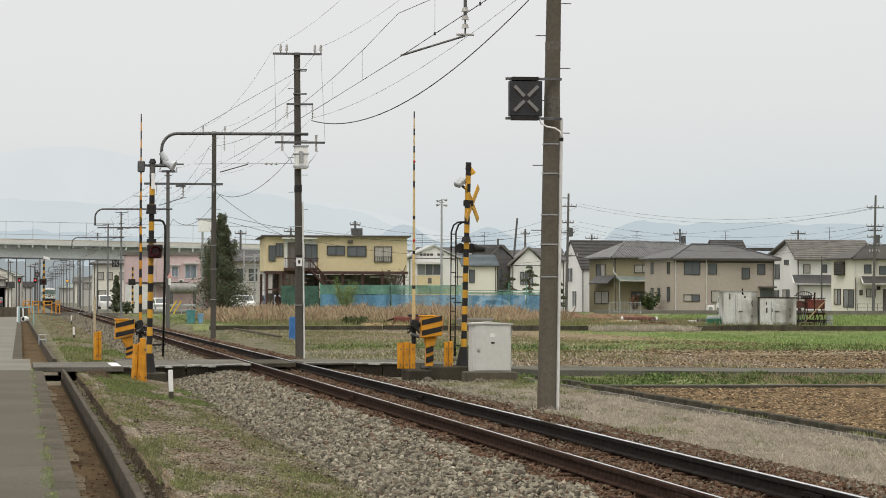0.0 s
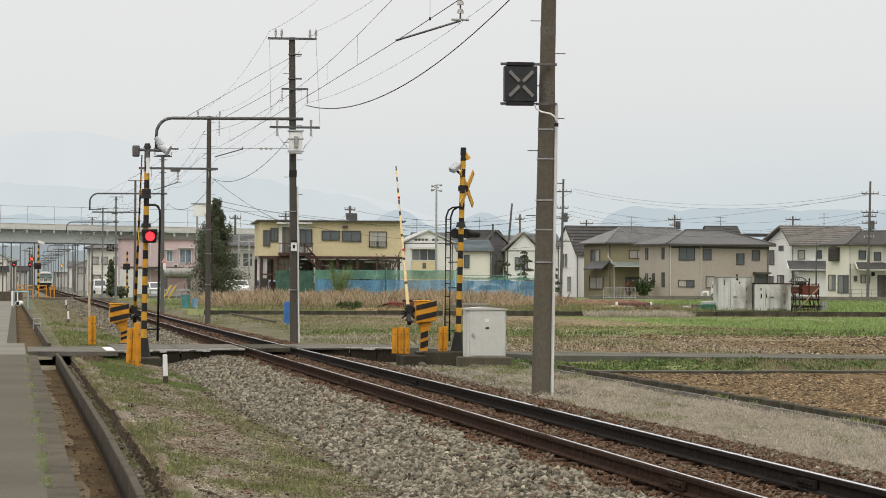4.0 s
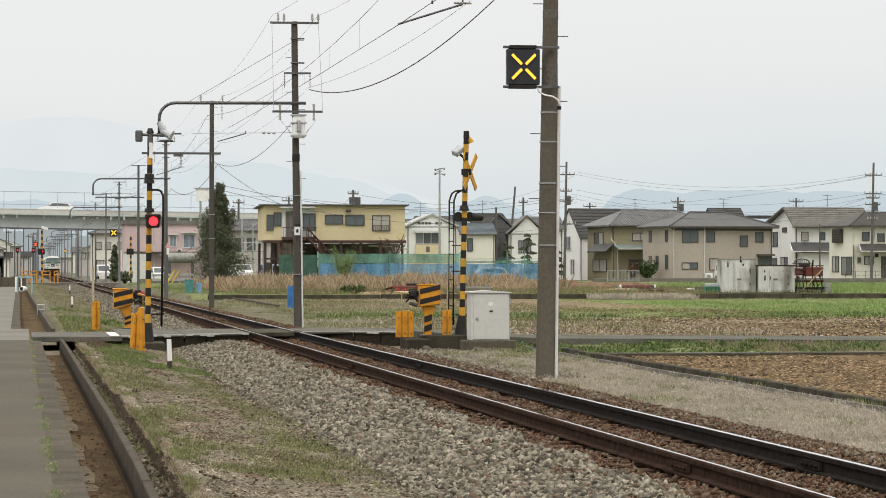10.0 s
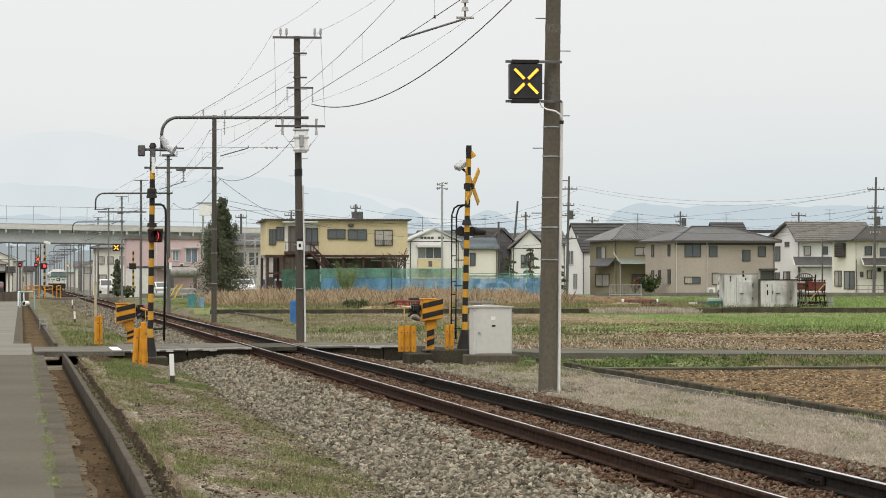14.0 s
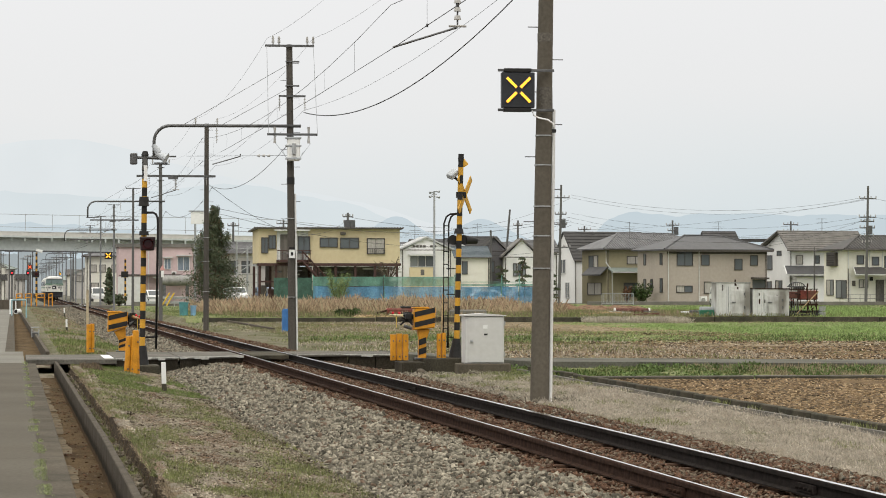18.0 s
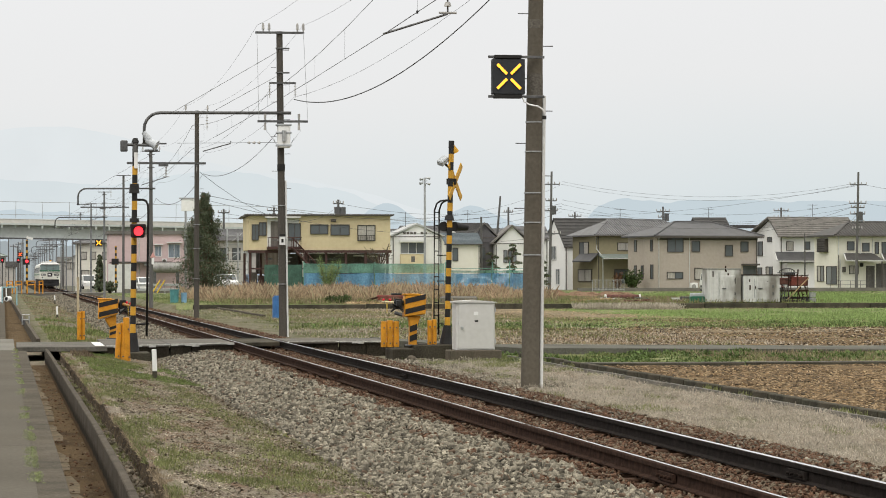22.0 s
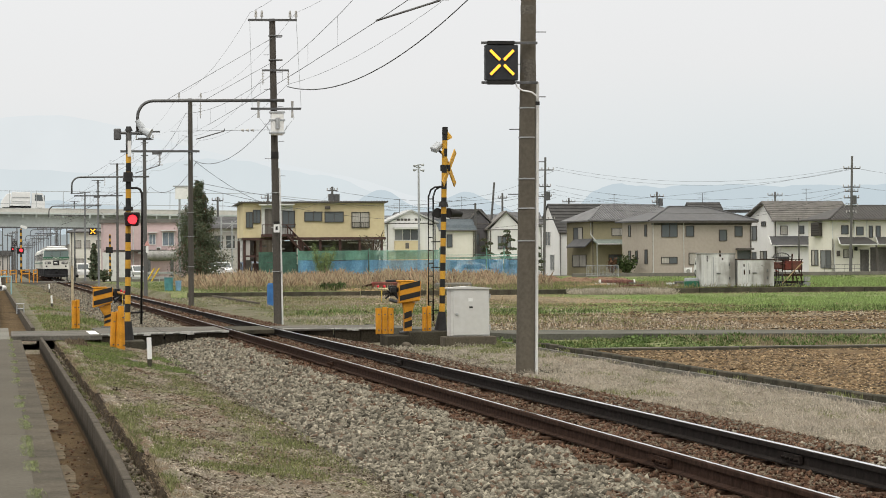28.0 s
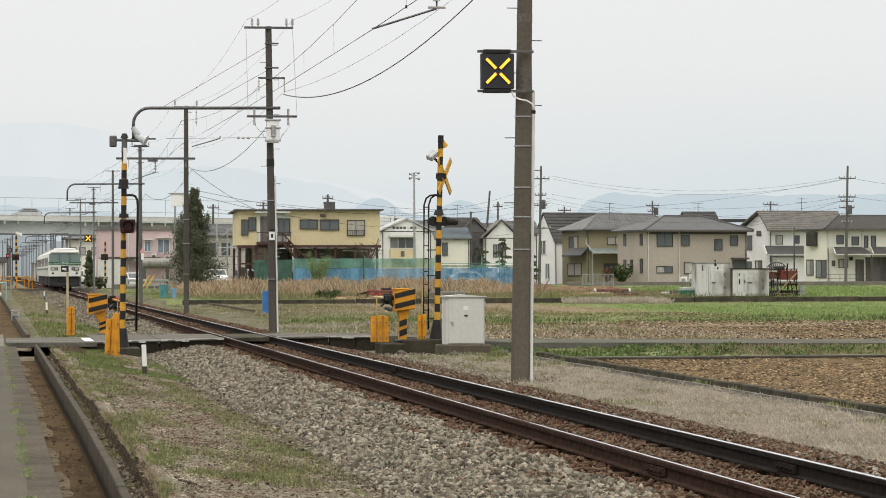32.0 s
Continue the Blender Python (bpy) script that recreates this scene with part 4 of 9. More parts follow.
    return boom, (sx * 0.4, 0.0, 0.98 - drop * 0.6)


M_BOOM = mat("boom_cream_yellow", (0.58, 0.44, 0.22), 0.5, scale=4, var=0.15, fine=40, bump=0)
M_YELLOWP = mat("yellow_plate", (0.72, 0.5, 0.04), 0.5, scale=4, var=0.1, fine=50, bump=0)
LEFT_LAMP = left_post()
right_post()
RIGHT_BOOM, RIGHT_PIVOT = barrier_machine("crossing_barrier", pose(9.35, 68.9, -0.04), 1, 4.85)
LEFT_BOOM, LEFT_PIVOT = barrier_machine("crossing_barrier", pose(2.55, 77.0, -0.02), -1, 5.3, 0.17, 0.16, M_ORANGE)


def bollards(m, n, w, h, label):
    """A guard of pressed orange steel posts side by side."""
    p = thing("guard_post", m, label, "guard post", "orange guard posts of the crossing")
    for i in range(n):
        x = (i - (n - 1) / 2) * w
        bm = bmesh.new()
        prism(bm, [(x - w * 0.46, -0.03), (x - w * 0.3, -0.06), (x + w * 0.3, -0.06), (x + w * 0.46, -0.03), (x + w * 0.46, 0.03), (x - w * 0.46, 0.03)], "z", 0, h + 0.02 * (i % 2))
        bevelled(bm, 0.006)
        part("steel_post", bm, M_ORANGE, p)
        for z in (h * 0.15, h * 0.75):
            part("bolt", rd((x, -0.06, z), (x, -0.08, z), 0.018, n=6), M_STEEL, p)
    return p


bollards(pose(8.78, 68.9, -0.08), 3, 0.145, 0.6, "three joined orange steel guard posts on the footing")
bollards(pose(9.75, 68.8, -0.06), 2, 0.11, 0.6, "two joined orange steel guard posts on the footing")
bollards(pose(2.37, 64.3, -0.26, 0, 3, 20), 2, 0.105, 0.82, "two scuffed orange steel guard posts in the grass")
bollards(pose(2.5, 63.4, -0.28, 0, -2, 40), 1, 0.13, 0.98, "scuffed orange steel guard post in the grass")
bollards(pose(1.92, 79.5, -0.1, 0, 0, 30), 2, 0.11, 0.74, "two orange steel guard posts at the far side of the lane")


def relay_cabinet():
    p = thing("relay_cabinet", pose(10.32, 66.3, -0.09), "pale grey steel relay cabinet on a concrete plinth", "equipment cabinet")
    part("plinth", bx(-0.56, 0.6, -0.35, 0.45, -0.45, 0.0, 0.02), M_CONC, p, "rough concrete plinth")
    part("body", bx(-0.42, 0.46, -0.24, 0.34, 0.0, 1.06, 0.012), M_CABINET, p)
    bm = bmesh.new()
    prism(bm, [(-0.46, 1.06), (0.5, 1.06), (0.5, 1.08), (0.0, 1.12), (-0.46, 1.09)], "y", -0.29, 0.38)
    part("roof", bm, M_CABINET, p)
    d = part("door", bx(-0.36, 0.44, -0.262, -0.243, 0.03, 1.05, 0.006), M_CABINET, p)
    part("handle", rd((-0.28, -0.262, 0.5), (-0.28, -0.31, 0.5), 0.035, 0.03, 12), M_GALV, d, "round chrome handle")
    part("name_plate", bx(-0.02, 0.08, -0.268, -0.263, 0.78, 0.86), M_WHITE, d)
    part("dark_plate", bx(0.0, 0.08, -0.268, -0.263, 0.63, 0.67), M_BLACK, d)
    for z in (0.15, 0.85):
        part("hinge", rd((0.47, -0.25, z), (0.47, -0.25, z + 0.1), 0.015), M_GALV, d)


relay_cabinet()


def stake(x, y, z, h, label="white painted marker stake with a dark foot"):
    p = thing("marker_stake", pose(x, y, z, 0, -2), label, "marker stake", "marker stakes by the track")
    part("white_top", bx(-0.04, 0.04, -0.03, 0.03, 0.16, h, 0.008), M_WHITE, p)
    part("foot", bx(-0.042, 0.042, -0.032, 0.032, -0.1, 0.16, 0.004), M_DARKCONC, p)


stake(2.56, 52.6, -0.25, 0.54)
stake(2.1, 128, -0.2, 0.5)
stake(3.2, 205, -0.2, 0.5)
stake(-0.05, 200, 0.0, 0.9)

# ---- railway poles and overhead line ----
POLE_X = 8.62
POLES = [50.0 + 44.0 * i for i in range(24)]
POLES[1] = 95.0
POLES[0] = 50.0


def insulator(bm, top, n=3, gap=0.1, r=0.05, m=1):
    x, y, z = top
    rod(bm, (x, y, z), (x, y, z - gap * (n + 1)), 0.012, n=5, m=m)
    for i in range(n):
        rod(bm, (x, y, z - gap * (i + 0.7)), (x, y, z - gap * (i + 1)), r * 0.5, r, 8, m=m)


def cross_arm(parent, x0, x1, z, thick=0.04, pins=()):
    bm = bmesh.new()
    box(bm, x0, x1, -thick - 0.12, thick - 0.12, z - thick, z + thick)
    for px in pins:
        rod(bm, (px, -0.12, z), (px, -0.12, z + 0.1), 0.02, n=6, m=1)
        rod(bm, (px, -0.12, z + 0.1), (px, -0.12, z + 0.22), 0.05, 0.035, 8, m=1)
        rod(bm, (px, -0.12, z + 0.22), (px, -0.12, z + 0.3), 0.045, 0.025, 8, m=1)
    return part("cross_arm", bm, [M_STEEL, M_INSUL], parent)


def cantilever(parent, bent, up=0.0):
    bm = bmesh.new()
    if bent:
        for x, z in ((-3.45, 9.1), (-2.24, 8.33)):
            rod(bm, (0.0, -0.1, z), (x, -0.1, 7.08), 0.0075, n=5)
            rod(bm, (-0.24, -0.1, z), (0.2, -0.1, z), 0.03, n=6)
        pts = [(0.25, -0.1, 7.05)]
        pts += [(-3.9, -0.1, 7.03)]
        for i in range(1, 7):
            a = math.pi / 2 * i / 6
            pts.append((-3.9 - 0.5 * math.sin(a), -0.1, 6.53 + 0.5 * math.cos(a)))
        pts.append((-4.4, -0.1, 6.05))
        pipe(bm, pts, 0.05)
        box(bm, -4.48, -3.7, -0.13, -0.07, 6.03, 6.08)
    else:
        box(bm, -3.2, 0.42, -0.16, -0.08, 6.87 + up, 6.97 + up)
        box(bm, -1.75, -1.3, -0.16, -0.08, 6.77 + up, 6.87 + up)
    part("cantilever", bm, M_STEEL, parent, "bent steel cantilever over the track" if bent else "steel cross beam over the track")
    for x in ((-2.42,) if bent else (-2.62, -1.4, 0.0)):
        bm = bmesh.new()
        insulator(bm, (x, -0.1, 6.98 if bent else 6.9 + up), 4 if bent else 3)
        part("insulator", bm, [M_STEEL, M_INSUL], parent)
    bm = bmesh.new()
    if bent:
        rod(bm, (-1.66, 0, 6.08), (-2.55, 0, 5.82), 0.018)
        rod(bm, (-1.66, 0, 6.08), (-1.66, 0, 6.16), 0.015)
        part("registration_arm", bm, [M_STEEL, M_INSUL], parent)
        return
    rod(bm, (-1.4, 0, 6.28), (-2.5, 0, 5.93), 0.018)
    rod(bm, (-1.4, 0, 6.9 + up), (-1.4, 0, 6.28), 0.015)
    if up:
        rod(bm, (-1.4, 0, 6.9 + up), (-1.4, 0, 6.6), 0.03)
    for k in range(3):
        rod(bm, (-1.4, 0, 6.76 - 0.14 * k), (-1.4, 0, 6.69 - 0.14 * k), 0.045, 0.065, 8, m=1)
    rod(bm, (-1.55, 0, 6.3), (-1.25, 0, 6.3), 0.02, m=1)
    part("registration_arm", bm, [M_STEEL, M_INSUL], parent)


# darker copy of the pole concrete; its look against bright sky is in the colour
M_POLED = mat("backlit_pole_concrete", (0.08, 0.072, 0.062), 0.85, scale=1.8, var=0.2, fine=18, bump=0.1, stain=0.3, streak=True)
M_PINKSIGN = mat("faded_pink_sign", (0.62, 0.33, 0.3), 0.6, scale=4, var=0.15, fine=30, bump=0)
# pole concrete lightened and greyed: distance haze put into the colour of far poles
M_POLEHAZE = mat("hazed_pole_concrete", (0.19, 0.195, 0.2), 0.85, scale=1.8, var=0.15, fine=40, bump=0.1, streak=True)
M_CONDUIT = mat("white_plastic_conduit", (0.66, 0.66, 0.64), 0.5, scale=3, var=0.12, fine=20, bump=0.0, stain=0.1)


def railway_pole(i, y):
    near = i == 0
    lean = {0: 0.017, 1: -0.0115}.get(i, 0.002 * (-1) ** i)
    z0 = -0.29 if i < 2 else -0.15
    p = thing("railway_pole", pose(POLE_X + (0.14 if near else 0.06 if i == 1 else 0), y, z0), "tall brown-grey concrete railway pole with cross arms and step bolts" if i < 2 else "tall grey concrete railway pole with cross arms", "railway pole", "railway poles")
    h = 9.65 if i < 2 else 9.35
    bm = rd((0, 0, -0.3), (lean * h, 0, h), 0.162 if near else 0.128 if i < 4 else 0.105, 0.112 if near else 0.1 if i < 4 else 0.08, 20 if near else 12)
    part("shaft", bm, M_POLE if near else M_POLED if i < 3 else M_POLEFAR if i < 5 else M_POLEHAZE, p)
    if i < 3:
        for k in range(14):
            z = 1.9 + k * 0.55
            s = 1 if k % 2 else -1
            r = 0.165 - 0.005 * z
            part("step_bolt", rd((lean * z + s * r * 0.9, -0.02, z), (lean * z + s * (r + 0.17), -0.02, z), 0.009, n=6), M_STEEL, p)
        for z in ((2.2, 2.75, 3.25, 3.95, 4.45) if near else (1.6, 3.0, 4.1)):
            r = 0.169 - 0.0054 * z
            part("steel_band", rd((lean * z, 0, z), (lean * z, 0, z + 0.022), r + 0.004, r + 0.004, 20), M_GALV, p)
    if i < 2:
        bm = rd((0.188 if near else 0.15, -0.03, -0.1), (lean * 5.0 + (0.162 if near else 0.138), -0.03, 4.9), 0.03, n=8)
        part("conduit", bm, M_CONDUIT, p, "pale grey cable conduit")
    if near:
        part("clamp_band", rd((lean * 6.2, 0, 6.05), (lean * 6.2, 0, 6.2), 0.1335, 0.1335, 20), M_PALEPATCH, p)
        part("clamp_band", rd((lean * 5.4, 0, 4.9), (lean * 5.4, 0, 5.28), 0.1385, 0.1365, 20), M_PALEPATCH, p, "pale worn patch")
    if i != 0:
        aw = 0.78 if i == 1 else 0.55
        cross_arm(p, -aw + lean * 9.6, aw + lean * 9.6, h - 0.05, 0.035 if i == 1 else 0.028, (-0.64, -0.45, 0.45, 0.64) if i == 1 else (-0.5, 0.5) if i < 4 else ())
        if i == 1:
            cross_arm(p, -0.45, 0.4, 8.0, 0.03)
            cross_arm(p, -0.82, 0.78, 6.78, 0.035)
            for x in (-0.43, 0.38):
                bm = bmesh.new()
                insulator(bm, (x, -0.12, 7.98), 4, 0.09)
                part("insulator", bm, [M_STEEL, M_INSUL], p)
            for x in (-0.58, 0.5):
                bm = bmesh.new()
                rod(bm, (x, -0.12, 6.78), (x, -0.12, 7.02), 0.03, 0.045, 8, m=1)
                rod(bm, (x, -0.12, 6.5), (x, -0.12, 6.74), 0.045, 0.03, 8, m=1)
                part("insulator", bm, [M_STEEL, M_INSUL], p)
            for s in (-1, 1):
                bm = bmesh.new()
                rod(bm, (s * 0.74 - 0.1, -0.16, 9.6), (s * 0.78, -0.16, 6.8), 0.007, n=4)
                pts = [(s * 0.56, -0.14, 6.5)] + [(s * (0.56 - 0.2 * math.sin(math.pi * k / 8) - 0.03 * k), -0.2, 6.5 - 0.45 * math.sin(math.pi * k / 8 * 0.8)) for k in range(1, 9)]
                pipe(bm, pts, 0.008, 5)
                part("jumper_wire", bm, M_LOUDGREY, p)
            bm = bx(-0.2, 0.2, -0.42, -0.16, 5.93, 6.63, 0.03)
            tb = part("switch_box", bm, M_WHITE, p, "white pole-mounted switch box")
            for z in (5.98, 6.38, 6.63):
                part("box_rib", bx(-0.25, 0.24, -0.44, -0.14, z, z + 0.06, 0.01), M_LOUDGREY, tb)
            part("inner_tube", rd((0.0, -0.44, 6.13), (0.0, -0.44, 6.48), 0.07, n=10), M_GALV, tb)
            part("plate", bx(-0.13, 0.06, -0.2, -0.185, 2.85, 3.12), M_WHITE, p, "white plate with dark marks")
            part("plate_mark", bx(-0.07, 0.0, -0.206, -0.2, 2.93, 3.04), M_BLACK, p)
            part("plate_cap", bx(-0.13, 0.06, -0.21, -0.18, 3.12, 3.2), M_BLACK, p)
            part("lower_band", rd((-0.06, 0, 5.2), (-0.06, 0, 5.42), 0.125, 0.125, 14), M_BLACK, p)
    if i == 3:
        part("plate", bx(0.02, 0.18, -0.17, -0.15, 2.45, 2.85, 0.004), M_WHITE, p, "white plate with a pink triangle")
        bm = bmesh.new()
        prism(bm, [(-0.08, 2.87), (0.28, 2.87), (0.1, 3.2)], "y", -0.17, -0.15)
        part("triangle", bm, M_PINKSIGN, p)
    if i < 22:
        cantilever(p, i % 2 == 1, 0.6 if near else 0.0)
    return p


M_PALEPATCH = mat("worn_pole_patch", (0.125, 0.113, 0.094), 0.8, scale=3, var=0.5, fine=30, bump=0.1, streak=True)
for i, y in enumerate(POLES):
    railway_pole(i, y)


def signal_panel():
    """Obstruction warning panel: four bars in a cross, on the nearest pole."""
    p = thing("warning_light", pose(8.36, 49.8, 4.925), "black square warning light with four bars forming a cross", "signal light")
    bm = bx(-0.28, 0.28, -0.06, 0.1, -0.3, 0.3, 0.012)
    part("panel", bm, M_PANEL, p)
    for z in (-0.335, 0.335):
        part("bracket", bx(-0.34, 0.62, -0.02, 0.02, z - 0.022, z + 0.022, 0.004), M_STEEL, p)
        part("bracket_bar", bx(-0.24, 0.22, -0.07, 0.09, z - 0.03, z + 0.03, 0.004), M_BLACK, p)
    bm = bmesh.new()
    pipe(bm, [(0.24, -0.02, -0.34), (0.27, -0.02, -0.42), (0.36, -0.04, -0.47), (0.5, -0.08, -0.5), (0.58, -0.1, -0.56), (0.6, -0.1, -0.66)], 0.014)
    part("cable", bm, M_WHITE, p)
    part("cable_joint", bx(0.57, 0.63, -0.13, -0.07, -0.72, -0.66), M_BLACK, p)
    bars = []
    for k in range(4):
        a = 45 + 90 * k
        bm = bmesh.new()
        box(bm, -0.115, 0.115, -0.003, -0.001, -0.022, 0.022, 0)
        box(bm, -0.119, 0.119, 0.001, 0.012, -0.026, 0.026, 1)
        o = part("light_bar", bm, [M_AMBER, M_GREYBAR], p, "amber light bar")
        c, s = math.cos(radians(a)), math.sin(radians(a))
        bars.append((o, pose(0.165 * c, -0.085, 0.175 * s) @ pose(0, 0, 0, 0, -a, 0)))
    return bars


M_PANEL = mat("panel_black", (0.032, 0.034, 0.038), 0.5, scale=4, var=0.2, fine=40, bump=0.05)
LIGHT_BARS = signal_panel()


def far_panel():
    p = thing("warning_light", pose(8.1, 269.7, 4.6), "small black warning light with an amber cross on a distant pole", "signal light")
    part("panel", bx(-0.33, 0.33, -0.05, 0.1, -0.33, 0.33, 0.01), M_PANEL, p)
    part("bracket", bx(0.3, 0.6, -0.02, 0.3, -0.04, 0.04), M_STEEL, p)
    bars = []
    for k in range(4):
        a = 45 + 90 * k
        bm = bmesh.new()
        box(bm, -0.13, 0.13, -0.012, -0.001, -0.04, 0.04, 0)
        box(bm, -0.13, 0.13, 0.001, 0.012, -0.04, 0.04, 1)
        o = part("light_bar", bm, [M_AMBER, M_GREYBAR], p, "amber light bar")
        c, s = math.cos(radians(a)), math.sin(radians(a))
        bars.append((o, pose(0.17 * c, -0.09, 0.17 * s) @ pose(0, 0, 0, 0, -a, 0)))
    return bars


FAR_BARS = far_panel()


def more_panels():
    """Two more small crosses far down the line; the bars are lit on one face."""
    red = []
    for x, y, z, m, lab in ((8.2, 580, 4.6, "amber", "tiny distant amber cross light on a pole"), (1.4, 330, 4.0, "red", "tiny distant orange-red cross light on a pole")):
        p = thing("warning_light", pose(x, y, z), lab, "signal light")
        part("panel", bx(-0.25, 0.25, 0.03, 0.1, -0.25, 0.25, 0.01), M_PANEL, p)
        part("shaft", rd((0, 0.15, -z), (0, 0.15, 0.5), 0.06, n=8), M_POLEFAR, p)
        for a in (45, -45):
            bm = bmesh.new()
            box(bm, -0.22, 0.22, -0.012, -0.002, -0.04, 0.04, 0)
            box(bm, -0.22, 0.22, 0.0, 0.01, -0.04, 0.04, 1)
            o = part("light_bar", bm, [M_AMBER if m == "amber" else M_REDORANGE, M_GREYBAR], p)
            o.matrix_basis = pose(0, -0.03 if a > 0 else 0.0, 0, 0, a, 0)
            if m == "red":
                red.append((o, o.matrix_basis.copy()))
    return red


M_REDORANGE = glow("lit_orange_red_bar", (1.0, 0.12, 0.03), 1.3)
RED_BARS = more_panels()


def span(bm, a, b, sag, r, n=10):
    a, b = Vector(a), Vector(b)
    pipe(bm, [a.lerp(b, k / n) - Vector((0, 0, 4 * sag * (k / n) * (1 - k / n))) for k in range(n + 1)], r, 4)


def overhead_line():
    """Contact and messenger wires that zigzag over the track, and the feeders on the poles."""
    ys = [6.0] + POLES
    xs = [5.8 if i % 2 == 0 else 6.22 for i in range(len(ys))]
    bm = bmesh.new()
    pts = []
    for k in range(len(ys) - 1):
        pts += [(xs[k] + (xs[k + 1] - xs[k]) * j / 4, ys[k] + (ys[k + 1] - ys[k]) * j / 4, 5.6 - 4 * 0.06 * (j / 4) * (1 - j / 4)) for j in range(4)]
    pipe(bm, pts, 0.0065, 5)
    solid("contact_wire", bm, M_WIRE, "thin contact wire above the track", "overhead wire", "overhead wires")
    bm = bmesh.new()
    pts = []
    for k in range(len(ys) - 1):
        pts += [(xs[k] + (xs[k + 1] - xs[k]) * j / 10, ys[k] + (ys[k + 1] - ys[k]) * j / 10, 6.35 - 4 * 0.55 * (j / 10) * (1 - j / 10)) for j in range(10)]
    pipe(bm, pts, 0.0055, 5)
    solid("messenger_wire", bm, M_WIRE, "sagging messenger wire above the track", "overhead wire", "overhead wires")
    bm = bmesh.new()
    for j in range(len(ys) - 1):
        for k in range(1, 9):
            t = k / 9
            x, y = xs[j] + (xs[j + 1] - xs[j]) * t, ys[j] + (ys[j + 1] - ys[j]) * t
            z, zc = 6.35 - 2.2 * t * (1 - t), 5.6 - 0.24 * t * (1 - t)
            rod(bm, (x, y, zc), (x, y, z), 0.0025 if y < 60 else 0.0016, n=4, caps=False)
            if y < 52:
                rod(bm, (x, y, zc - 0.02), (x, y, zc + 0.03), 0.016, n=6)
                rod(bm, (x, y, z - 0.02), (x, y, z + 0.02), 0.016, n=6)
    solid("droppers", bm, M_WIRE, "thin vertical dropper wires of the catenary", "overhead wire", kind="stuff")
    for x, z, sag, r, first in ((-0.76, 9.55, 0.5, 0.0045, 0), (0.7, 9.55, 0.5, 0.0045, 0), (0.42, 7.27, 0.42, 0.005, 1), (-0.35, 7.5, 0.6, 0.005, 2)):
        bm = bmesh.new()
        pts = []
        for a, b in zip(ys[first:-1], ys[first + 1:]):
            # the top wires draw in and drop to the shorter arms of the farther poles
            (xa, za), (xb, zb) = [(x, z) if q < 100 or z < 9 else (math.copysign(0.5, x), 9.42) for q in (a, b)]
            pts += [(POLE_X + xa + (xb - xa) * k / 10, a + (b - a) * k / 10, za + (zb - za) * k / 10 - 4 * sag * (k / 10) * (1 - k / 10)) for k in range(10)]
        pipe(bm, pts, r, 4)
        solid("feeder_wire", bm, M_WIRE, "thin sagging feeder wire between the poles", "overhead wire", "overhead wires")
    runs = [((POLE_X + 0.42, POLES[0], 7.25), (POLE_X + 0.42, POLES[1], 7.2), 0.97, 0.014, 24), ((POLE_X, POLES[1], 6.3), (POLE_X + 0.3, POLES[2], 6.3), 0.62, 0.011, 20)]
    runs += [((POLE_X + 0.3, a, 6.3), (POLE_X + 0.3, b, 6.3), 0.8, 0.013, 12) for a, b in zip(POLES[2:8], POLES[3:9])]
    for a, b, sag, r, n in runs:
        bm = bmesh.new()
        span(bm, a, b, sag, r, n)
        solid("heavy_cable", bm, M_CABLE, "thick black sagging cable between two poles", "overhead wire", "overhead wires")
    bm = bmesh.new()
    rod(bm, (8.5, 94.9, 5.82), (5.3, 94.9, 5.78), 0.006, n=5)
    for k in range(3):
        rod(bm, (7.95 - 0.16 * k, 94.9, 5.81), (7.85 - 0.16 * k, 94.9, 5.81), 0.05, 0.02, 8, m=1)
    solid("pull_off_wire", bm, [M_WIRE, M_INSUL], "pull-off wire with insulators across the track", "overhead wire", "overhead wires")


overhead_line()

# ---- far things: overpass, buildings, mountains ----


def mountains(name, x0, x1, y, base, fn, col, label):
    bm = bmesh.new()
    n = 900
    row = []
    for i in range(n + 1):
        x = x0 + (x1 - x0) * i / n
        row.append((bm.verts.new((x, y, -20)), bm.verts.new((x, y, max(-20, fn(x))))))
    for (a, b), (c, d) in zip(row[:-1], row[1:]):
        bm.faces.new((a, c, d, b))
    # the flat sheet glows by itself; distance haze is painted in as its colour
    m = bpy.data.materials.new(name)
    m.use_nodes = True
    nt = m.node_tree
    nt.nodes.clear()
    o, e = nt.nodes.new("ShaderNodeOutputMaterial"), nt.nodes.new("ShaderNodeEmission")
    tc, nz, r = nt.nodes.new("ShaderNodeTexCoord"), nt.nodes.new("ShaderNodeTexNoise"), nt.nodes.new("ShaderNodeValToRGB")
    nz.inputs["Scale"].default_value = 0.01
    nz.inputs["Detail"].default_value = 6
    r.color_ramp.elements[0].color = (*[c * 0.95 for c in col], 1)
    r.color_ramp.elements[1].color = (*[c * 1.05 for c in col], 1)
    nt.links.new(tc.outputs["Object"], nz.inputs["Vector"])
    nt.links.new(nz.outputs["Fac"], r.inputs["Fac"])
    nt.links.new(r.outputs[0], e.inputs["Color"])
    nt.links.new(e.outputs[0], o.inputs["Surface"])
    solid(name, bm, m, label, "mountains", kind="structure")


def ridge_far(x):
    u = x / 4200
    h = 88 * math.exp(-((u + 0.005) / 0.07) ** 2) + 85 * math.exp(-((u - 0.09) / 0.05) ** 2) + 45
    return h + 14 * noise.fractal((x * 0.006, 2.0, 0), 1.0, 2.0, 5)


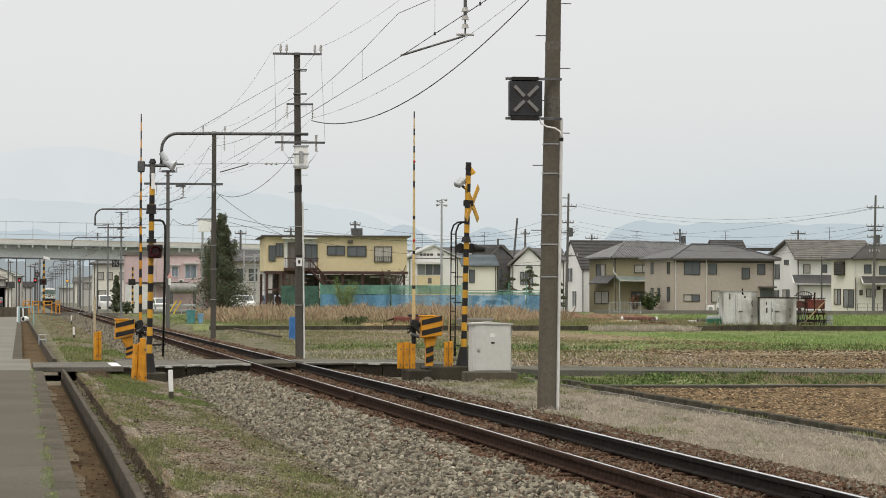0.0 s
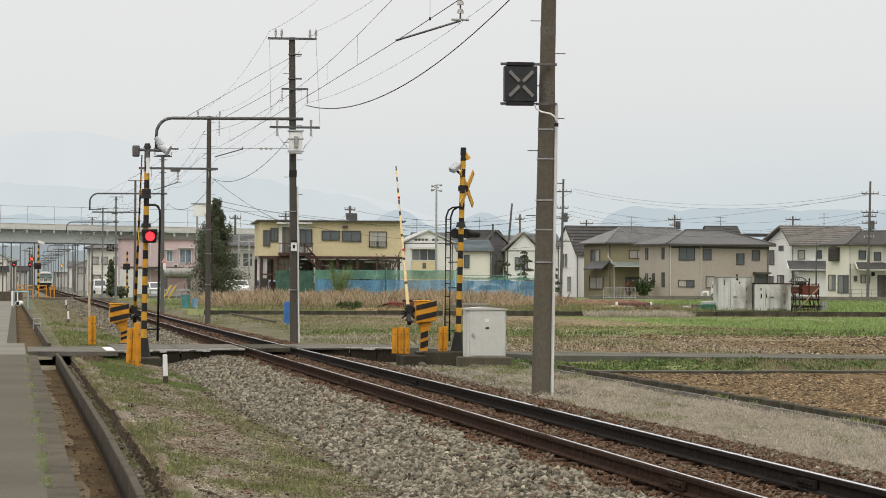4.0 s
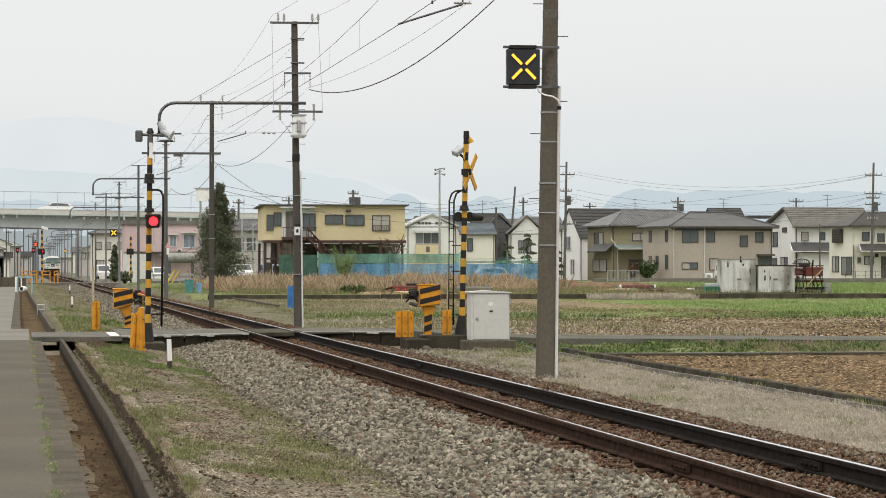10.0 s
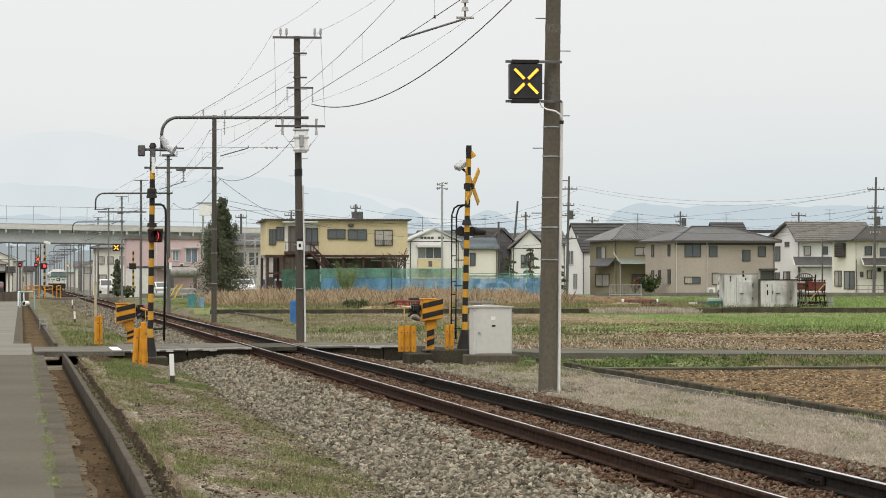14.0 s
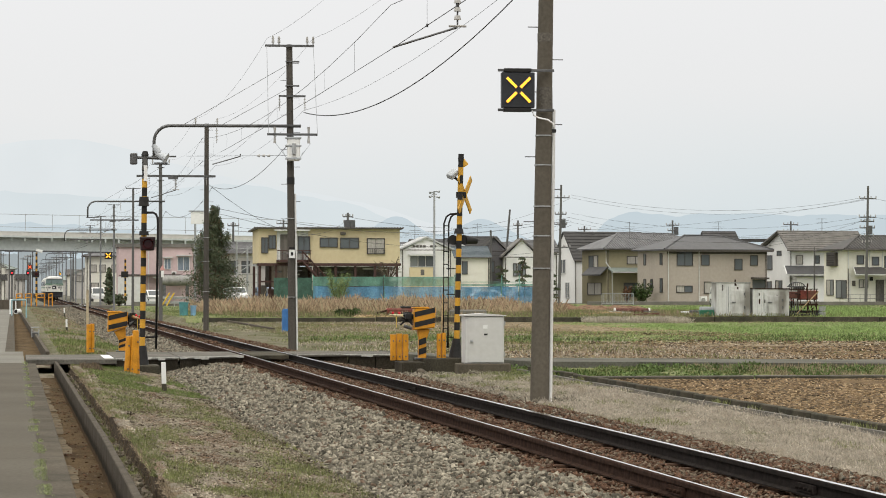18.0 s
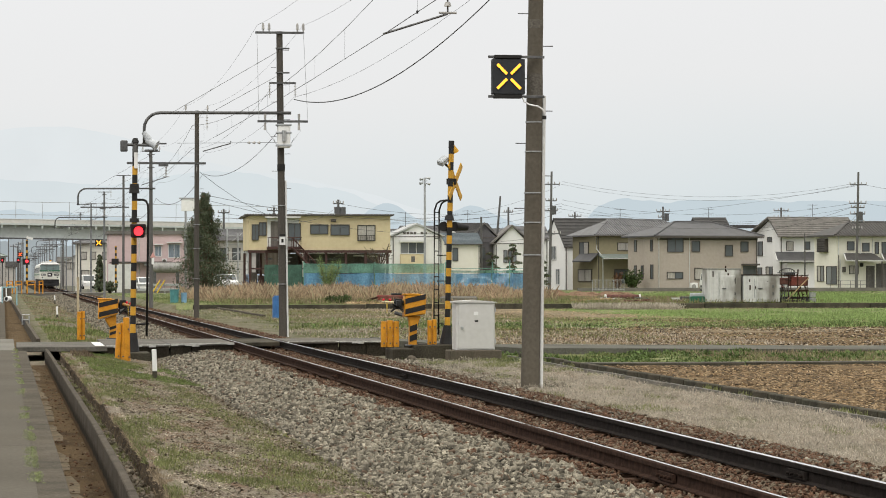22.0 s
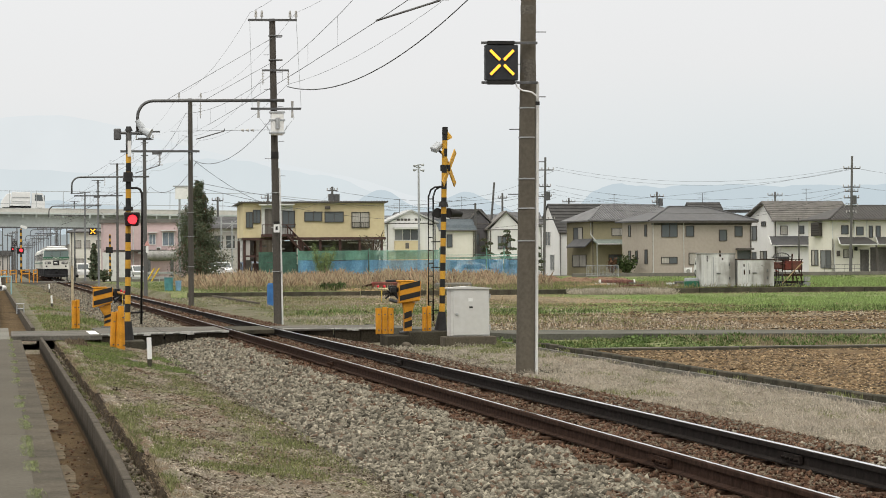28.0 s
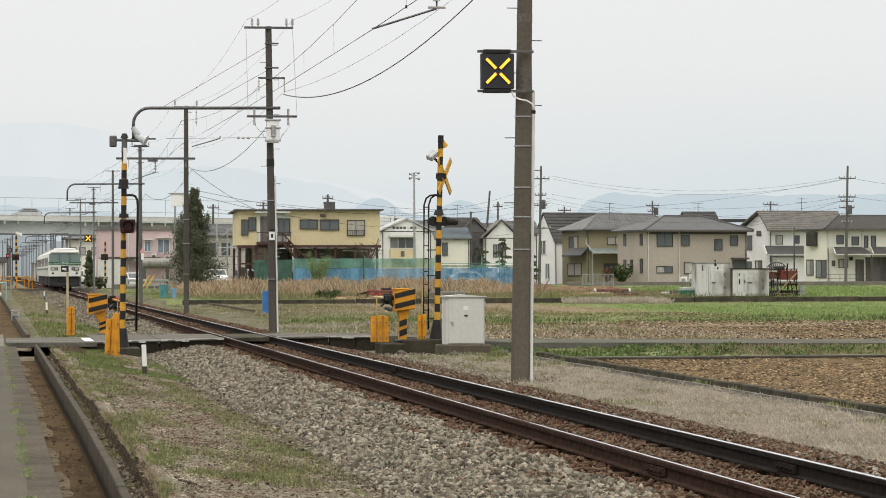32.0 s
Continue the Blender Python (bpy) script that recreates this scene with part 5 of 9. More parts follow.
def ridge_haze(x):
    u = x / 4400
    h = 175 * math.exp(-((u - 0.005) / 0.075) ** 2) + 70 * math.exp(-((u - 0.11) / 0.06) ** 2) + 40
    return h + 10 * noise.fractal((x * 0.004, 5.0, 0), 1.0, 2.0, 5)


def ridge_near(x):
    u = x / 3900
    h = 40 / (1 + math.exp(-(u - 0.196) * 450)) + 26 / (1 + math.exp(-(u - 0.105) * 200)) + 31 * math.exp(-((u - 0.127) / 0.0105) ** 2) + 31 * math.exp(-((u - 0.157) / 0.0115) ** 2) + 52 * math.exp(-((u + 0.005) / 0.085) ** 2) + 36
    return h + 4.5 * noise.fractal((x * 0.018, 9.0, 0), 0.8, 2.0, 6)


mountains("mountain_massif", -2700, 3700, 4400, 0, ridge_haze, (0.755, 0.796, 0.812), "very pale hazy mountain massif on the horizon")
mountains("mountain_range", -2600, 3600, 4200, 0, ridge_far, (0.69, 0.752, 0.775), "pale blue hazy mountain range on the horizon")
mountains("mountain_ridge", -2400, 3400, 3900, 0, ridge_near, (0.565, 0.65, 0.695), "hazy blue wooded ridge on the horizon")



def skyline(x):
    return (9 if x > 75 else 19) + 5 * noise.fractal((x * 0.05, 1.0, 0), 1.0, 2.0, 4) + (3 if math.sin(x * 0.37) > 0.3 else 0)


# town-shaped glowing sheet that carries the grey haze seen below the overpass
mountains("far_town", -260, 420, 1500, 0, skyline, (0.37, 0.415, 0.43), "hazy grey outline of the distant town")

M_TRIMW = mat("white_trim", (0.6, 0.6, 0.58), 0.6, scale=3, var=0.1, fine=20, bump=0)
M_GIRDER = mat("overpass_girder", (0.5, 0.535, 0.515), 0.7, scale=0.3, var=0.07, fine=3, bump=0.05, stain=0.15, streak=True)
M_PARAPET = mat("overpass_parapet", (0.58, 0.57, 0.53), 0.8, scale=0.4, var=0.08, fine=3, bump=0.05, stain=0.2)
OVER_Y, OVER_SLOPE = 345.0, -0.0165
RAMP_X, RAMP_DIP = 29.0, 4.8


def overpass():
    p = thing("overpass", pose(0, OVER_Y, 0, 0, 0.945, 0), "long pale steel road overpass crossing the railway", "overpass", kind="structure")
    def run(x0, x1, m):
        for name, y0, y1, z0, z1, mm in (("girder", 0.6, 1.2, 6.05, 7.65, M_GIRDER), ("girder", 8.0, 8.6, 6.05, 7.65, M_GIRDER), ("lower_flange", 0.3, 1.5, 5.9, 6.05, M_STEEL), ("deck", -0.3, 9.6, 7.5, 7.7, M_GIRDER), ("parapet", -0.3, -0.05, 7.7, 8.12, M_PARAPET), ("parapet", 9.35, 9.6, 7.7, 8.2, M_PARAPET), ("coping", -0.34, -0.01, 8.122, 8.19, M_TRIMW), ("fence_rail", -0.19, -0.15, 8.65, 8.7, M_GALV), ("fence_rail", -0.19, -0.15, 10.1, 10.15, M_GALV)):
            part(name, bx(x0, x1, y0, y1, z0, z1), mm, p).matrix_basis = m
    run(-90, RAMP_X, pose(0, 0, 0))
    run(0.0, 17, pose(RAMP_X, 0, 7.7) @ pose(0, 0, 0, 0, RAMP_DIP, 0) @ pose(0, 0, -7.7))
    me = mesh_of("deck_bracket", bx(-0.09, 0.09, -0.28, 0.6, 7.1, 7.5), M_GIRDER)
    mp = mesh_of("fence_post", bx(-0.025, 0.025, -0.2, -0.15, 8.3, 10.2), M_GALV)
    for i in range(58):
        x = -60 + i * 1.52
        o = new("deck_bracket", me)
        o.parent = p
        o.location = (x, 0, 0)
        if i % 2 == 0:
            o = new("fence_post", mp)
            o.parent = p
            o.location = (x, 0, 0)
    for x in (-30, 30, -62):
        part("pier", bx(x - 1, x + 1, 1, 8.5, -0.3, 5.9, 0.1), M_CONC, p)


overpass()

M_TILE = mat("grey_roof_tiles", (0.14, 0.14, 0.142), 0.6, scale=1.2, var=0.2, fine=8, bump=0.2, stain=0.1)
M_TILED = mat("dark_roof_tiles", (0.06, 0.058, 0.056), 0.65, scale=1.2, var=0.2, fine=8, bump=0.2)
M_TILEL = mat("pale_roof_tiles", (0.165, 0.155, 0.142), 0.65, scale=1.2, var=0.2, fine=8, bump=0.2)
M_TILES = mat("slate_roof", (0.075, 0.075, 0.077), 0.5, scale=1.2, var=0.2, fine=8, bump=0.1, stain=0.1)
M_TILEC = mat("brown_grey_roof_tiles", (0.075, 0.071, 0.067), 0.65, scale=1.2, var=0.2, fine=8, bump=0.2)
M_TILEW = mat("whitish_metal_roof", (0.42, 0.43, 0.42), 0.5, scale=1.2, var=0.1, fine=8, bump=0.05)
M_TILEB = mat("blue_grey_roof", (0.13, 0.155, 0.17), 0.5, scale=1.2, var=0.15, fine=8, bump=0.1)
M_TILEG = mat("grey_green_metal_roof", (0.20, 0.235, 0.215), 0.45, scale=1.2, var=0.15, fine=8, bump=0.05)
M_LGREYW = mat("mesh_grey", (0.30, 0.30, 0.28), 0.6, scale=2, var=0.2, fine=20, bump=0)
M_TRIM = mat("dark_trim", (0.09, 0.08, 0.07), 0.6, scale=3, var=0.2, fine=20, bump=0)


M_STORE = mat("store_board", (0.13, 0.12, 0.11), 0.8, scale=1.5, var=0.4, fine=8, bump=0.1, streak=True)


def wall_mat(name, col):
    return mat(name, col, 0.85, scale=0.5, var=0.045, fine=3, bump=0.0, stain=0.1, streak=True, spec=0.15)


def window(parent, x, z, w, h, y=0.0, frame=None, pane=None, bars=1, turn=None):
    """A window on a wall: frame with sill, and panes set back. turn: the pose of another wall of the house."""
    frame = frame or M_ALU
    bm = bmesh.new()
    t = 0.07
    for a in ((x - t, x + w + t, z - t, z), (x - t, x + w + t, z + h, z + h + t), (x - t, x, z, z + h), (x + w, x + w + t, z, z + h)):
        box(bm, a[0], a[1], y - 0.09, y + 0.02, a[2], a[3])
    for k in range(bars):
        c = x + w * (k + 1) / (bars + 1)
        box(bm, c - 0.03, c + 0.03, y - 0.07, y + 0.02, z, z + h)
    wdw = part("window", bm, frame, parent)
    if turn is not None:
        wdw.matrix_basis = turn
    for k in range(bars + 1):
        a, b = x + w * k / (bars + 1), x + w * (k + 1) / (bars + 1)
        part("pane", bx(a, b, y - 0.03, y - 0.015, z, z + h), pane or (M_CURTAIN if round(x * 7 + z * 3 + 0.4 * k) % 4 == 0 and w > 0.55 else M_GLASSL if round(x * 5 + k) % 5 == 0 else M_GLASSD), wdw)
    return wdw


def gable_roof(p, w, d, hw, rh, over, m, axis="x", name="roof", ridge=0.5):
    bm = bmesh.new()
    t = 0.18
    if axis == "x":
        o = [(-over, hw), (d * ridge, hw + rh), (d + over, hw), (d + over, hw + t), (d * ridge, hw + rh + t), (-over, hw + t)]
        prism(bm, o, "x", -over * 0.8, w + over * 0.8)
    else:
        o = [(-over, hw), (w / 2, hw + rh), (w + over, hw), (w + over, hw + t), (w / 2, hw + rh + t), (-over, hw + t)]
        prism(bm, o, "y", -over * 0.8, d + over * 0.8)
    part(name, bm, m, p)


def hip_roof(p, w, d, hw, rh, over, m, name="roof", inset=None):
    s = d / 2 + over if inset is None else inset
    bm = bmesh.new()
    a = [bm.verts.new(q) for q in ((-over, -over, hw), (w + over, -over, hw), (w + over, d + over, hw), (-over, d + over, hw))]
    u = [bm.verts.new((q.co.x, q.co.y, hw + 0.16)) for q in a]
    r0, r1 = bm.verts.new((-over + s, d / 2, hw + rh)), bm.verts.new((w + over - s, d / 2, hw + rh))
    bm.faces.new(a[::-1])
    for i in range(4):
        bm.faces.new((a[i], a[(i + 1) % 4], u[(i + 1) % 4], u[i]))
    bm.faces.new((u[0], u[1], r1, r0))
    bm.faces.new((u[2], u[3], r0, r1))
    bm.faces.new((u[1], u[2], r1))
    bm.faces.new((u[3], u[0], r0))
    ro = part(name, bm, m, p)
    # ridge caps and courses
    bm = bmesh.new()
    for q0, q1 in (((-over + s, d / 2, hw + rh), (w + over - s, d / 2, hw + rh)), ((-over, -over, hw + 0.16), (-over + s, d / 2, hw + rh)), ((w + over, -over, hw + 0.16), (w + over - s, d / 2, hw + rh))):
        rod(bm, q0, q1, 0.12, n=6)
    part("ridge_cap", bm, m, ro)
    return ro


def courses(p, w, d, hw, rh, over, m, n=9, ridge=0.5):
    """Rows of tiles standing proud of the slope that faces the track."""
    run = d * ridge + over
    for k in range(n):
        t = (k + 0.5) / n
        y, z = -over + run * t, hw + 0.17 + rh * t
        part("tile_course", bx(-over * 0.8, w + over * 0.8, y - 0.05, y + 0.1, z - 0.02, z + 0.06), m, p)


def ribs(p, w, d, hw, rh, over, m, inset, n=26):
    """Rolled tiles running up the front slope of a hipped roof."""
    run = d / 2 + over
    for k in range(n):
        x = -over + (w + 2 * over) * (k + 0.5) / n
        t = min(1.0, (x + over) / inset, (w + over - x) / inset)
        part("tile_roll", rd((x, -over, hw + 0.18), (x, -over + run * t, hw + 0.18 + (rh - 0.16) * t), 0.07, n=5), m, p)


def house(m, w, d, hw, rh, wall, roof, wins, label, style="hip", over=0.6, inset=None, frame=None, side=(), ridge=0.5):
    p = thing("house", m, label, "house", "houses beyond the fields")
    part("wall", bx(0, w, 0, d, -0.6, hw), wall, p)
    if style == "hip":
        r = hip_roof(p, w, d, hw, rh, over, roof, inset=inset)
    else:
        if style == "gable_y":
            bm = bmesh.new()
            prism(bm, [(0, hw), (w, hw), (w / 2, hw + rh)], "y", 0.001, d)
            part("gable", bm, wall, p)
            gable_roof(p, w, d, hw, rh, over, roof, "y")
        else:
            bm = bmesh.new()
            prism(bm, [(0, hw), (d, hw), (d * ridge, hw + rh)], "x", 0.001, w - 0.001)
            part("gable", bm, wall, p)
            gable_roof(p, w, d, hw, rh, over, roof, "x", ridge=ridge)
            courses(p, w, d, hw, rh, over, roof, 9, ridge)
    part("gutter", rd((-over, -over - 0.05, hw + 0.05), (w + over, -over - 0.05, hw + 0.05), 0.06, n=6), M_TRIM, p)
    for x in (0.12, w - 0.12):
        part("downpipe", rd((x, -0.08, -0.4), (x, -0.08, hw), 0.05, n=6), M_TRIM, p)
    for q in side:
        window(p, *q[:4], frame=frame, bars=1 if q[2] > 0.9 else 0, turn=pose(0, d, 0, 0, 0, -90))
    for q in wins:
        window(p, *q[:4], frame=frame, bars=q[4] if len(q) > 4 else (1 if q[2] > 0.9 else 0))
    return p


def porch_roof(p, x0, x1, z, depth, m, drop=0.45):
    """A lean-to roof with its ends cut back, on a gutter board."""
    bm = bmesh.new()
    prism(bm, [(-depth, z - drop), (0.0, z), (0.0, z + 0.14), (-depth, z - drop + 0.14)], "x", x0, x1)
    for v in bm.verts:
        if v.co.y > -0.01 and drop > 0.6:
            v.co.x += 0.5 if v.co.x < (x0 + x1) / 2 else -0.5
    r = part("porch_roof", bm, m, p)
    part("gutter", bx(x0, x1, -depth - 0.07, -depth, z - drop - 0.02, z - drop + 0.1), M_TRIMW, r)


WM_BEIGE = wall_mat("beige_render", (0.40, 0.354, 0.306))
WM_OLIVE = wall_mat("olive_render", (0.29, 0.26, 0.168))
WM_WHITE = wall_mat("white_render", (0.74, 0.74, 0.72))
WM_CREAM = wall_mat("cream_render", (0.7, 0.68, 0.6))
WM_YELLOW = wall_mat("yellow_siding", (0.61, 0.52, 0.335))
WM_PINK = wall_mat("pink_siding", (0.55, 0.425, 0.42))
WM_GREY = wall_mat("grey_siding", (0.125, 0.12, 0.125))
WM_LGREY = wall_mat("light_grey_render", (0.46, 0.44, 0.41))


def town():
    # broad beige house
    p = house(pose(72.2, 329, 0, 0, 0, 12), 12.4, 8.2, 5.95, 1.8, WM_BEIGE, M_TILES, [
        (1.25, 4.3, 1.85, 1.55), (4.25, 4.35, 0.9, 1.1), (8.4, 3.85, 0.85, 1.15), (10.35, 4.35, 0.85, 1.05), (1.2, 1.3, 1.85, 0.65), (4.6, 1.2, 0.9, 1.2)],
        "broad beige two-storey house with a grey hipped roof", inset=4.6,
        side=[(1.9, 4.4, 0.5, 1.2), (6.4, 4.4, 0.5, 1.2), (1.9, 1.4, 0.5, 1.3), (3.8, 1.4, 0.5, 1.3), (6.4, 1.3, 0.6, 1.5)])
    part("porch_shade", bx(10.4, 12.3, -0.9, 0.0, 2.75, 2.95), M_TRIM, p)
    # flat dark panel on the wall stands in for the shaded garage porch
    part("carport_shade_panel", bx(10.6, 12.2, -0.04, 0.0, 0.9, 2.7), M_GLASSD, p)
    part("eave_band", bx(-0.03, 12.43, -0.03, 0.0, 5.6, 5.95), M_TRIM, p)
    ac = part("air_conditioner", bx(3.75, 4.55, -0.9, -0.5, -0.05, 0.8, 0.04), M_WHITE, p, "white air conditioner unit")
    part("fan_grille", rd((4.05, -0.93, 0.38), (4.05, -0.9, 0.38), 0.26, n=16), M_LGREYW, ac)
    for x in (0.12, 3.9, 12.25):
        part("downpipe", rd((x, -0.1, 0.0), (x, -0.1, 5.9), 0.05, n=6), M_TRIMW if x < 5 else M_TRIM, p)
    part("gutter", bx(-0.55, 12.95, -0.68, -0.58, 5.84, 5.93), M_TRIM, p)
    part("window_hood", bx(1.1, 3.4, -0.25, 0.0, 5.92 - 0.02, 5.94), M_TRIM, p)
    # olive house
    p = house(pose(67.9, 342, 0, 0, 0, 12), 12.6, 7.4, 6.2, 2.0, WM_OLIVE, M_TILE, [
        (2.6, 4.6, 2.0, 0.8), (2.2, 0.8, 2.6, 1.5)],
        "olive two-storey house with a grey tiled hipped roof", inset=3.5, side=[(2.2, 4.0, 2.6, 1.5), (1.8, 1.0, 4.0, 1.3)])
    ribs(p, 12.6, 7.4, 6.2, 2.0, 0.6, M_TILE, 3.5, 44)
    bm = bmesh.new()
    pipe(bm, [(-0.15, -0.14, 6.1), (-0.15, -0.14, 4.7), (0.5, -0.4, 3.8), (0.55, -0.4, 0.0)], 0.08, 6)
    part("downpipe", bm, M_TRIMW, p, "white cranked downpipe")
    bm = bmesh.new()
    prism(bm, [(-1.0, 3.2), (0.0, 4.1), (0.0, 4.24), (-1.0, 3.34)], "y", -0.3, 5.2)
    part("side_roof", bm, M_TILES, p, "lean-to roof along the side")
    porch_roof(p, 0.1, 6.4, 4.0, 1.5, M_TILEG)
    # white gabled house with a dark roof
    p = house(pose(66.9, 357, 0, 0, 0, 12), 10.2, 6.8, 5.0, 3.5, WM_WHITE, M_TILED, [], "white house with a steep dark gabled roof", "gable_x", over=0.2,
              side=[(2.2, 3.6, 1.8, 1.6), (1.0, 0.6, 1.2, 1.6), (4.0, 0.6, 1.2, 1.8)], frame=M_ALUW)
    # white house, pale tiled gable
    p = house(pose(90.0, 343, 0, 0, 0, 12), 9.6, 7.8, 6.1, 2.3, WM_WHITE, M_TILEL, [
        (0.85, 4.6, 0.8, 0.95), (3.35, 4.7, 0.5, 0.85), (3.3, 1.5, 1.0, 1.2)],
        "white two-storey house with a pale tiled gabled roof", "gable_x", over=0.7, ridge=0.28, side=[(1.0, 4.0, 2.2, 1.6), (4.6, 5.65, 1.0, 0.45), (1.0, 1.0, 2.0, 1.5), (4.2, 1.0, 1.6, 1.6)])
    porch_roof(p, -1.3, 6.6, 4.25, 1.9, M_TILES, 1.0)
    part("verge_board", rd((-1.35, -1.95, 3.35), (-0.75, -0.05, 4.38), 0.08, n=5), M_TRIMW, p)
    part("bay", bx(0.3, 6.2, -1.2, 0, -0.3, 3.1), WM_WHITE, p)
    # cream house
    p = house(pose(89.5, 316.7, 0.05, 0, 0, 12), 14.0, 5.4, 5.8, 1.65, WM_CREAM, M_TILEC, [
        (1.25, 4.35, 0.75, 0.85), (3.1, 4.23, 0.75, 0.82), (4.65, 3.95, 0.35, 1.2), (5.5, 3.95, 0.45, 1.2), (7.6, 4.2, 1.2, 1.1), (1.5, 1.76, 1.0, 0.8)],
        "cream two-storey house with a pale brown hipped roof", inset=3.4, side=[(0.8, 0.95, 1.45, 1.6), (3.0, 0.65, 2.3, 1.85)])
    ribs(p, 14.0, 5.4, 5.8, 1.65, 0.6, M_TILEC, 3.4, 40)
    for x0, x1 in ((0.3, 4.85), (4.95, 9.6)):
        porch_roof(p, x0, x1, 3.85, 1.5, M_TILEC, 0.75)
        part("verge_board", rd((x0 - 0.05, -1.55, 3.2), (x0 + 0.45, -0.05, 3.98), 0.07, n=5), M_TRIMW, p)
    bay = part("bay_window", bx(1.4, 3.3, -0.45, 0.0, 4.1, 5.6, 0.04), M_ALU, p, "projecting dark box window")
    bay.matrix_basis = pose(0, 5.4, 0, 0, 0, -90)
    for k in range(5):
        part("slat", bx(1.45, 3.25, -0.48, -0.45, 4.2 + 0.26 * k, 4.26 + 0.26 * k), M_BLACK, bay)
    part("front_door", bx(3.5, 4.55, -0.05, 0.0, 0.1, 2.6, 0.01), M_STORE, p, "dark entrance door")
    # no real opening: a dark sheet gives the carport's shade
    part("carport_shade_panel", bx(4.75, 9.2, -0.03, 0.0, -0.3, 2.85), M_STORE, p, "dark panel standing in for the shaded carport")
    for x in (4.7, 6.9, 9.2):
        part("porch_post", bx(x, x + 0.12, -1.4, -1.28, -0.3, 3.1), M_TRIM, p)
    part("meter_box", bx(0.6, 0.95, -0.2, 0.0, 1.9, 2.5, 0.02), M_TRIM, p)
    part("wall_lamp", bx(2.75, 3.05, -0.3, 0.0, 2.5, 2.9, 0.03), M_BLACK, p)
    for x in (0.12, 2.75, 4.3):
        part("downpipe", rd((x, -0.08, 3.8), (x, -0.08, 5.8), 0.06, n=6), M_TRIMW, p)
    part("downpipe", rd((0.3, -0.1, -0.2), (0.3, -0.1, 3.3), 0.06, n=6), M_TRIMW, p)
    f = thing("yard_fence", pose(86.6, 309.15, 0.1), "thin dark steel fence on the garden wall", "fence")
    for k in range(20):
        part("post", rd((k * 1.1, 0, 0.1), (k * 1.1, 0, 0.95), 0.025, n=5), M_STEEL, f)
    for z in (0.5, 0.92):
        part("rail", bx(0, 21, -0.015, 0.015, z, z + 0.035), M_STEEL, f)
    f = thing("garden_fence", pose(61.8, 314, -0.08), "pale grey mesh fence before the house gardens", "fence")
    for k in range(4):
        part("post", rd((k * 1.15, 0, -0.1), (k * 1.15, 0, 1.25), 0.035, n=5), M_GALV, f)
    for z in (0.15, 1.2):
        part("rail", bx(0, 3.5, -0.02, 0.02, z, z + 0.06), M_GALV, f)
    for k in range(23):
        part("bar", bx(k * 0.15 + 0.02, k * 0.15 + 0.045, -0.01, 0.01, 0.2, 1.2), M_GALV, f)
    solid("garden_wall", bx(60.5, 86.0, 315.5, 315.8, -0.3, 0.3, 0.02), M_PALECONC, "low pale kerb wall before the house gardens", "wall")
    # low wall before the cream house
    solid("garden_wall", bx(80.5, 110, 309, 309.3, -0.3, 0.3, 0.02), M_PALECONC, "low pale garden wall before the houses", "wall")
    # dark low house behind
    house(pose(87.2, 372, 0), 3.9, 7, 7.0, 1.9, WM_LGREY, M_TILED, [(1, 4.5, 1.4, 1.1)], "grey house with a dark gabled roof behind others", "gable_x", over=0.3)
    c = thing("carport", pose(91.5, 372, 0), "tall flat-roofed shelter on posts behind the houses", "shelter")
    part("roof", bx(0, 4.0, 0, 3, 7.7, 8.05), M_TILED, c)
    for x in (0.3, 3.2):
        part("post", bx(x, x + 0.25, 0.1, 0.35, -0.3, 7.7), M_TRIM, c)
    # white house with a sign and yellow balcony
    p = house(pose(40.75, 318, 0.0), 5.4, 6, 5.75, 1.35, WM_WHITE, M_TILEW, [(0.95, 3.9, 2.5, 1.25, 2), (0.95, 1.2, 2.5, 1.1)], "white gabled house with a sign and a yellow balcony", "gable_y", over=0.3, frame=M_ALUW)
    b = part("balcony", bx(0.85, 3.45, -0.9, -0.05, 2.87, 3.95, 0.04), WM_YELLOW, p, "yellow balcony front")
    part("balcony_rail", bx(0.8, 3.5, -0.95, -0.9, 3.95, 4.02), M_TRIMW, b)
    part("balcony_panel", bx(1.95, 2.35, -0.93, -0.9, 3.1, 3.7), M_STORE, b, "grey slotted panel")
    part("awning", bx(0.75, 3.5, -1.0, 0.0, 5.2, 5.4), M_TRIMW, p)
    part("lower_front", bx(0.02, 5.38, -0.04, 0.0, -0.5, 2.7), WM_YELLOW, p)
    for k in range(7):
        if k == 4:
            continue
        part("sign_mark", bx(1.2 + k * 0.38, 1.48 + k * 0.38, -0.05, -0.002, 6.08, 6.32), M_TRIM, p)
    # pale houses filling the row behind
    for x, y, w, hw, wm, rm in ((45.2, 372, 4.6, 6.1, WM_LGREY, M_TILE), (50.6, 378, 5.0, 6.6, WM_CREAM, M_TILE), (56.4, 374, 4.4, 6.9, WM_WHITE, M_TILED), (61.4, 380, 5.2, 6.3, WM_LGREY, M_TILE)):
        q = house(pose(x, y, 0, 0, 0, 6), w, 7, hw, 1.3, wm, rm, [(0.8, hw - 2.0, 1.1, 1.2), (2.8, hw - 2.0, 0.8, 1.2), (0.8, 1.0, 1.4, 1.4)], "pale two-storey house in the row behind", "gable_x", over=0.4)
        part("downpipe", rd((w - 0.1, -0.08, 0.0), (w - 0.1, -0.08, hw), 0.05, n=6), M_TRIMW, q)
    # small houses between
    house(pose(47.7, 325, 0.1), 3.7, 6, 4.9, 1.2, WM_CREAM, M_TILEB, [(0.7, 3.2, 0.5, 1.3), (1.1, 0.6, 0.6, 1.0)], "small cream house with a low grey roof", "gable_x", over=0.3)
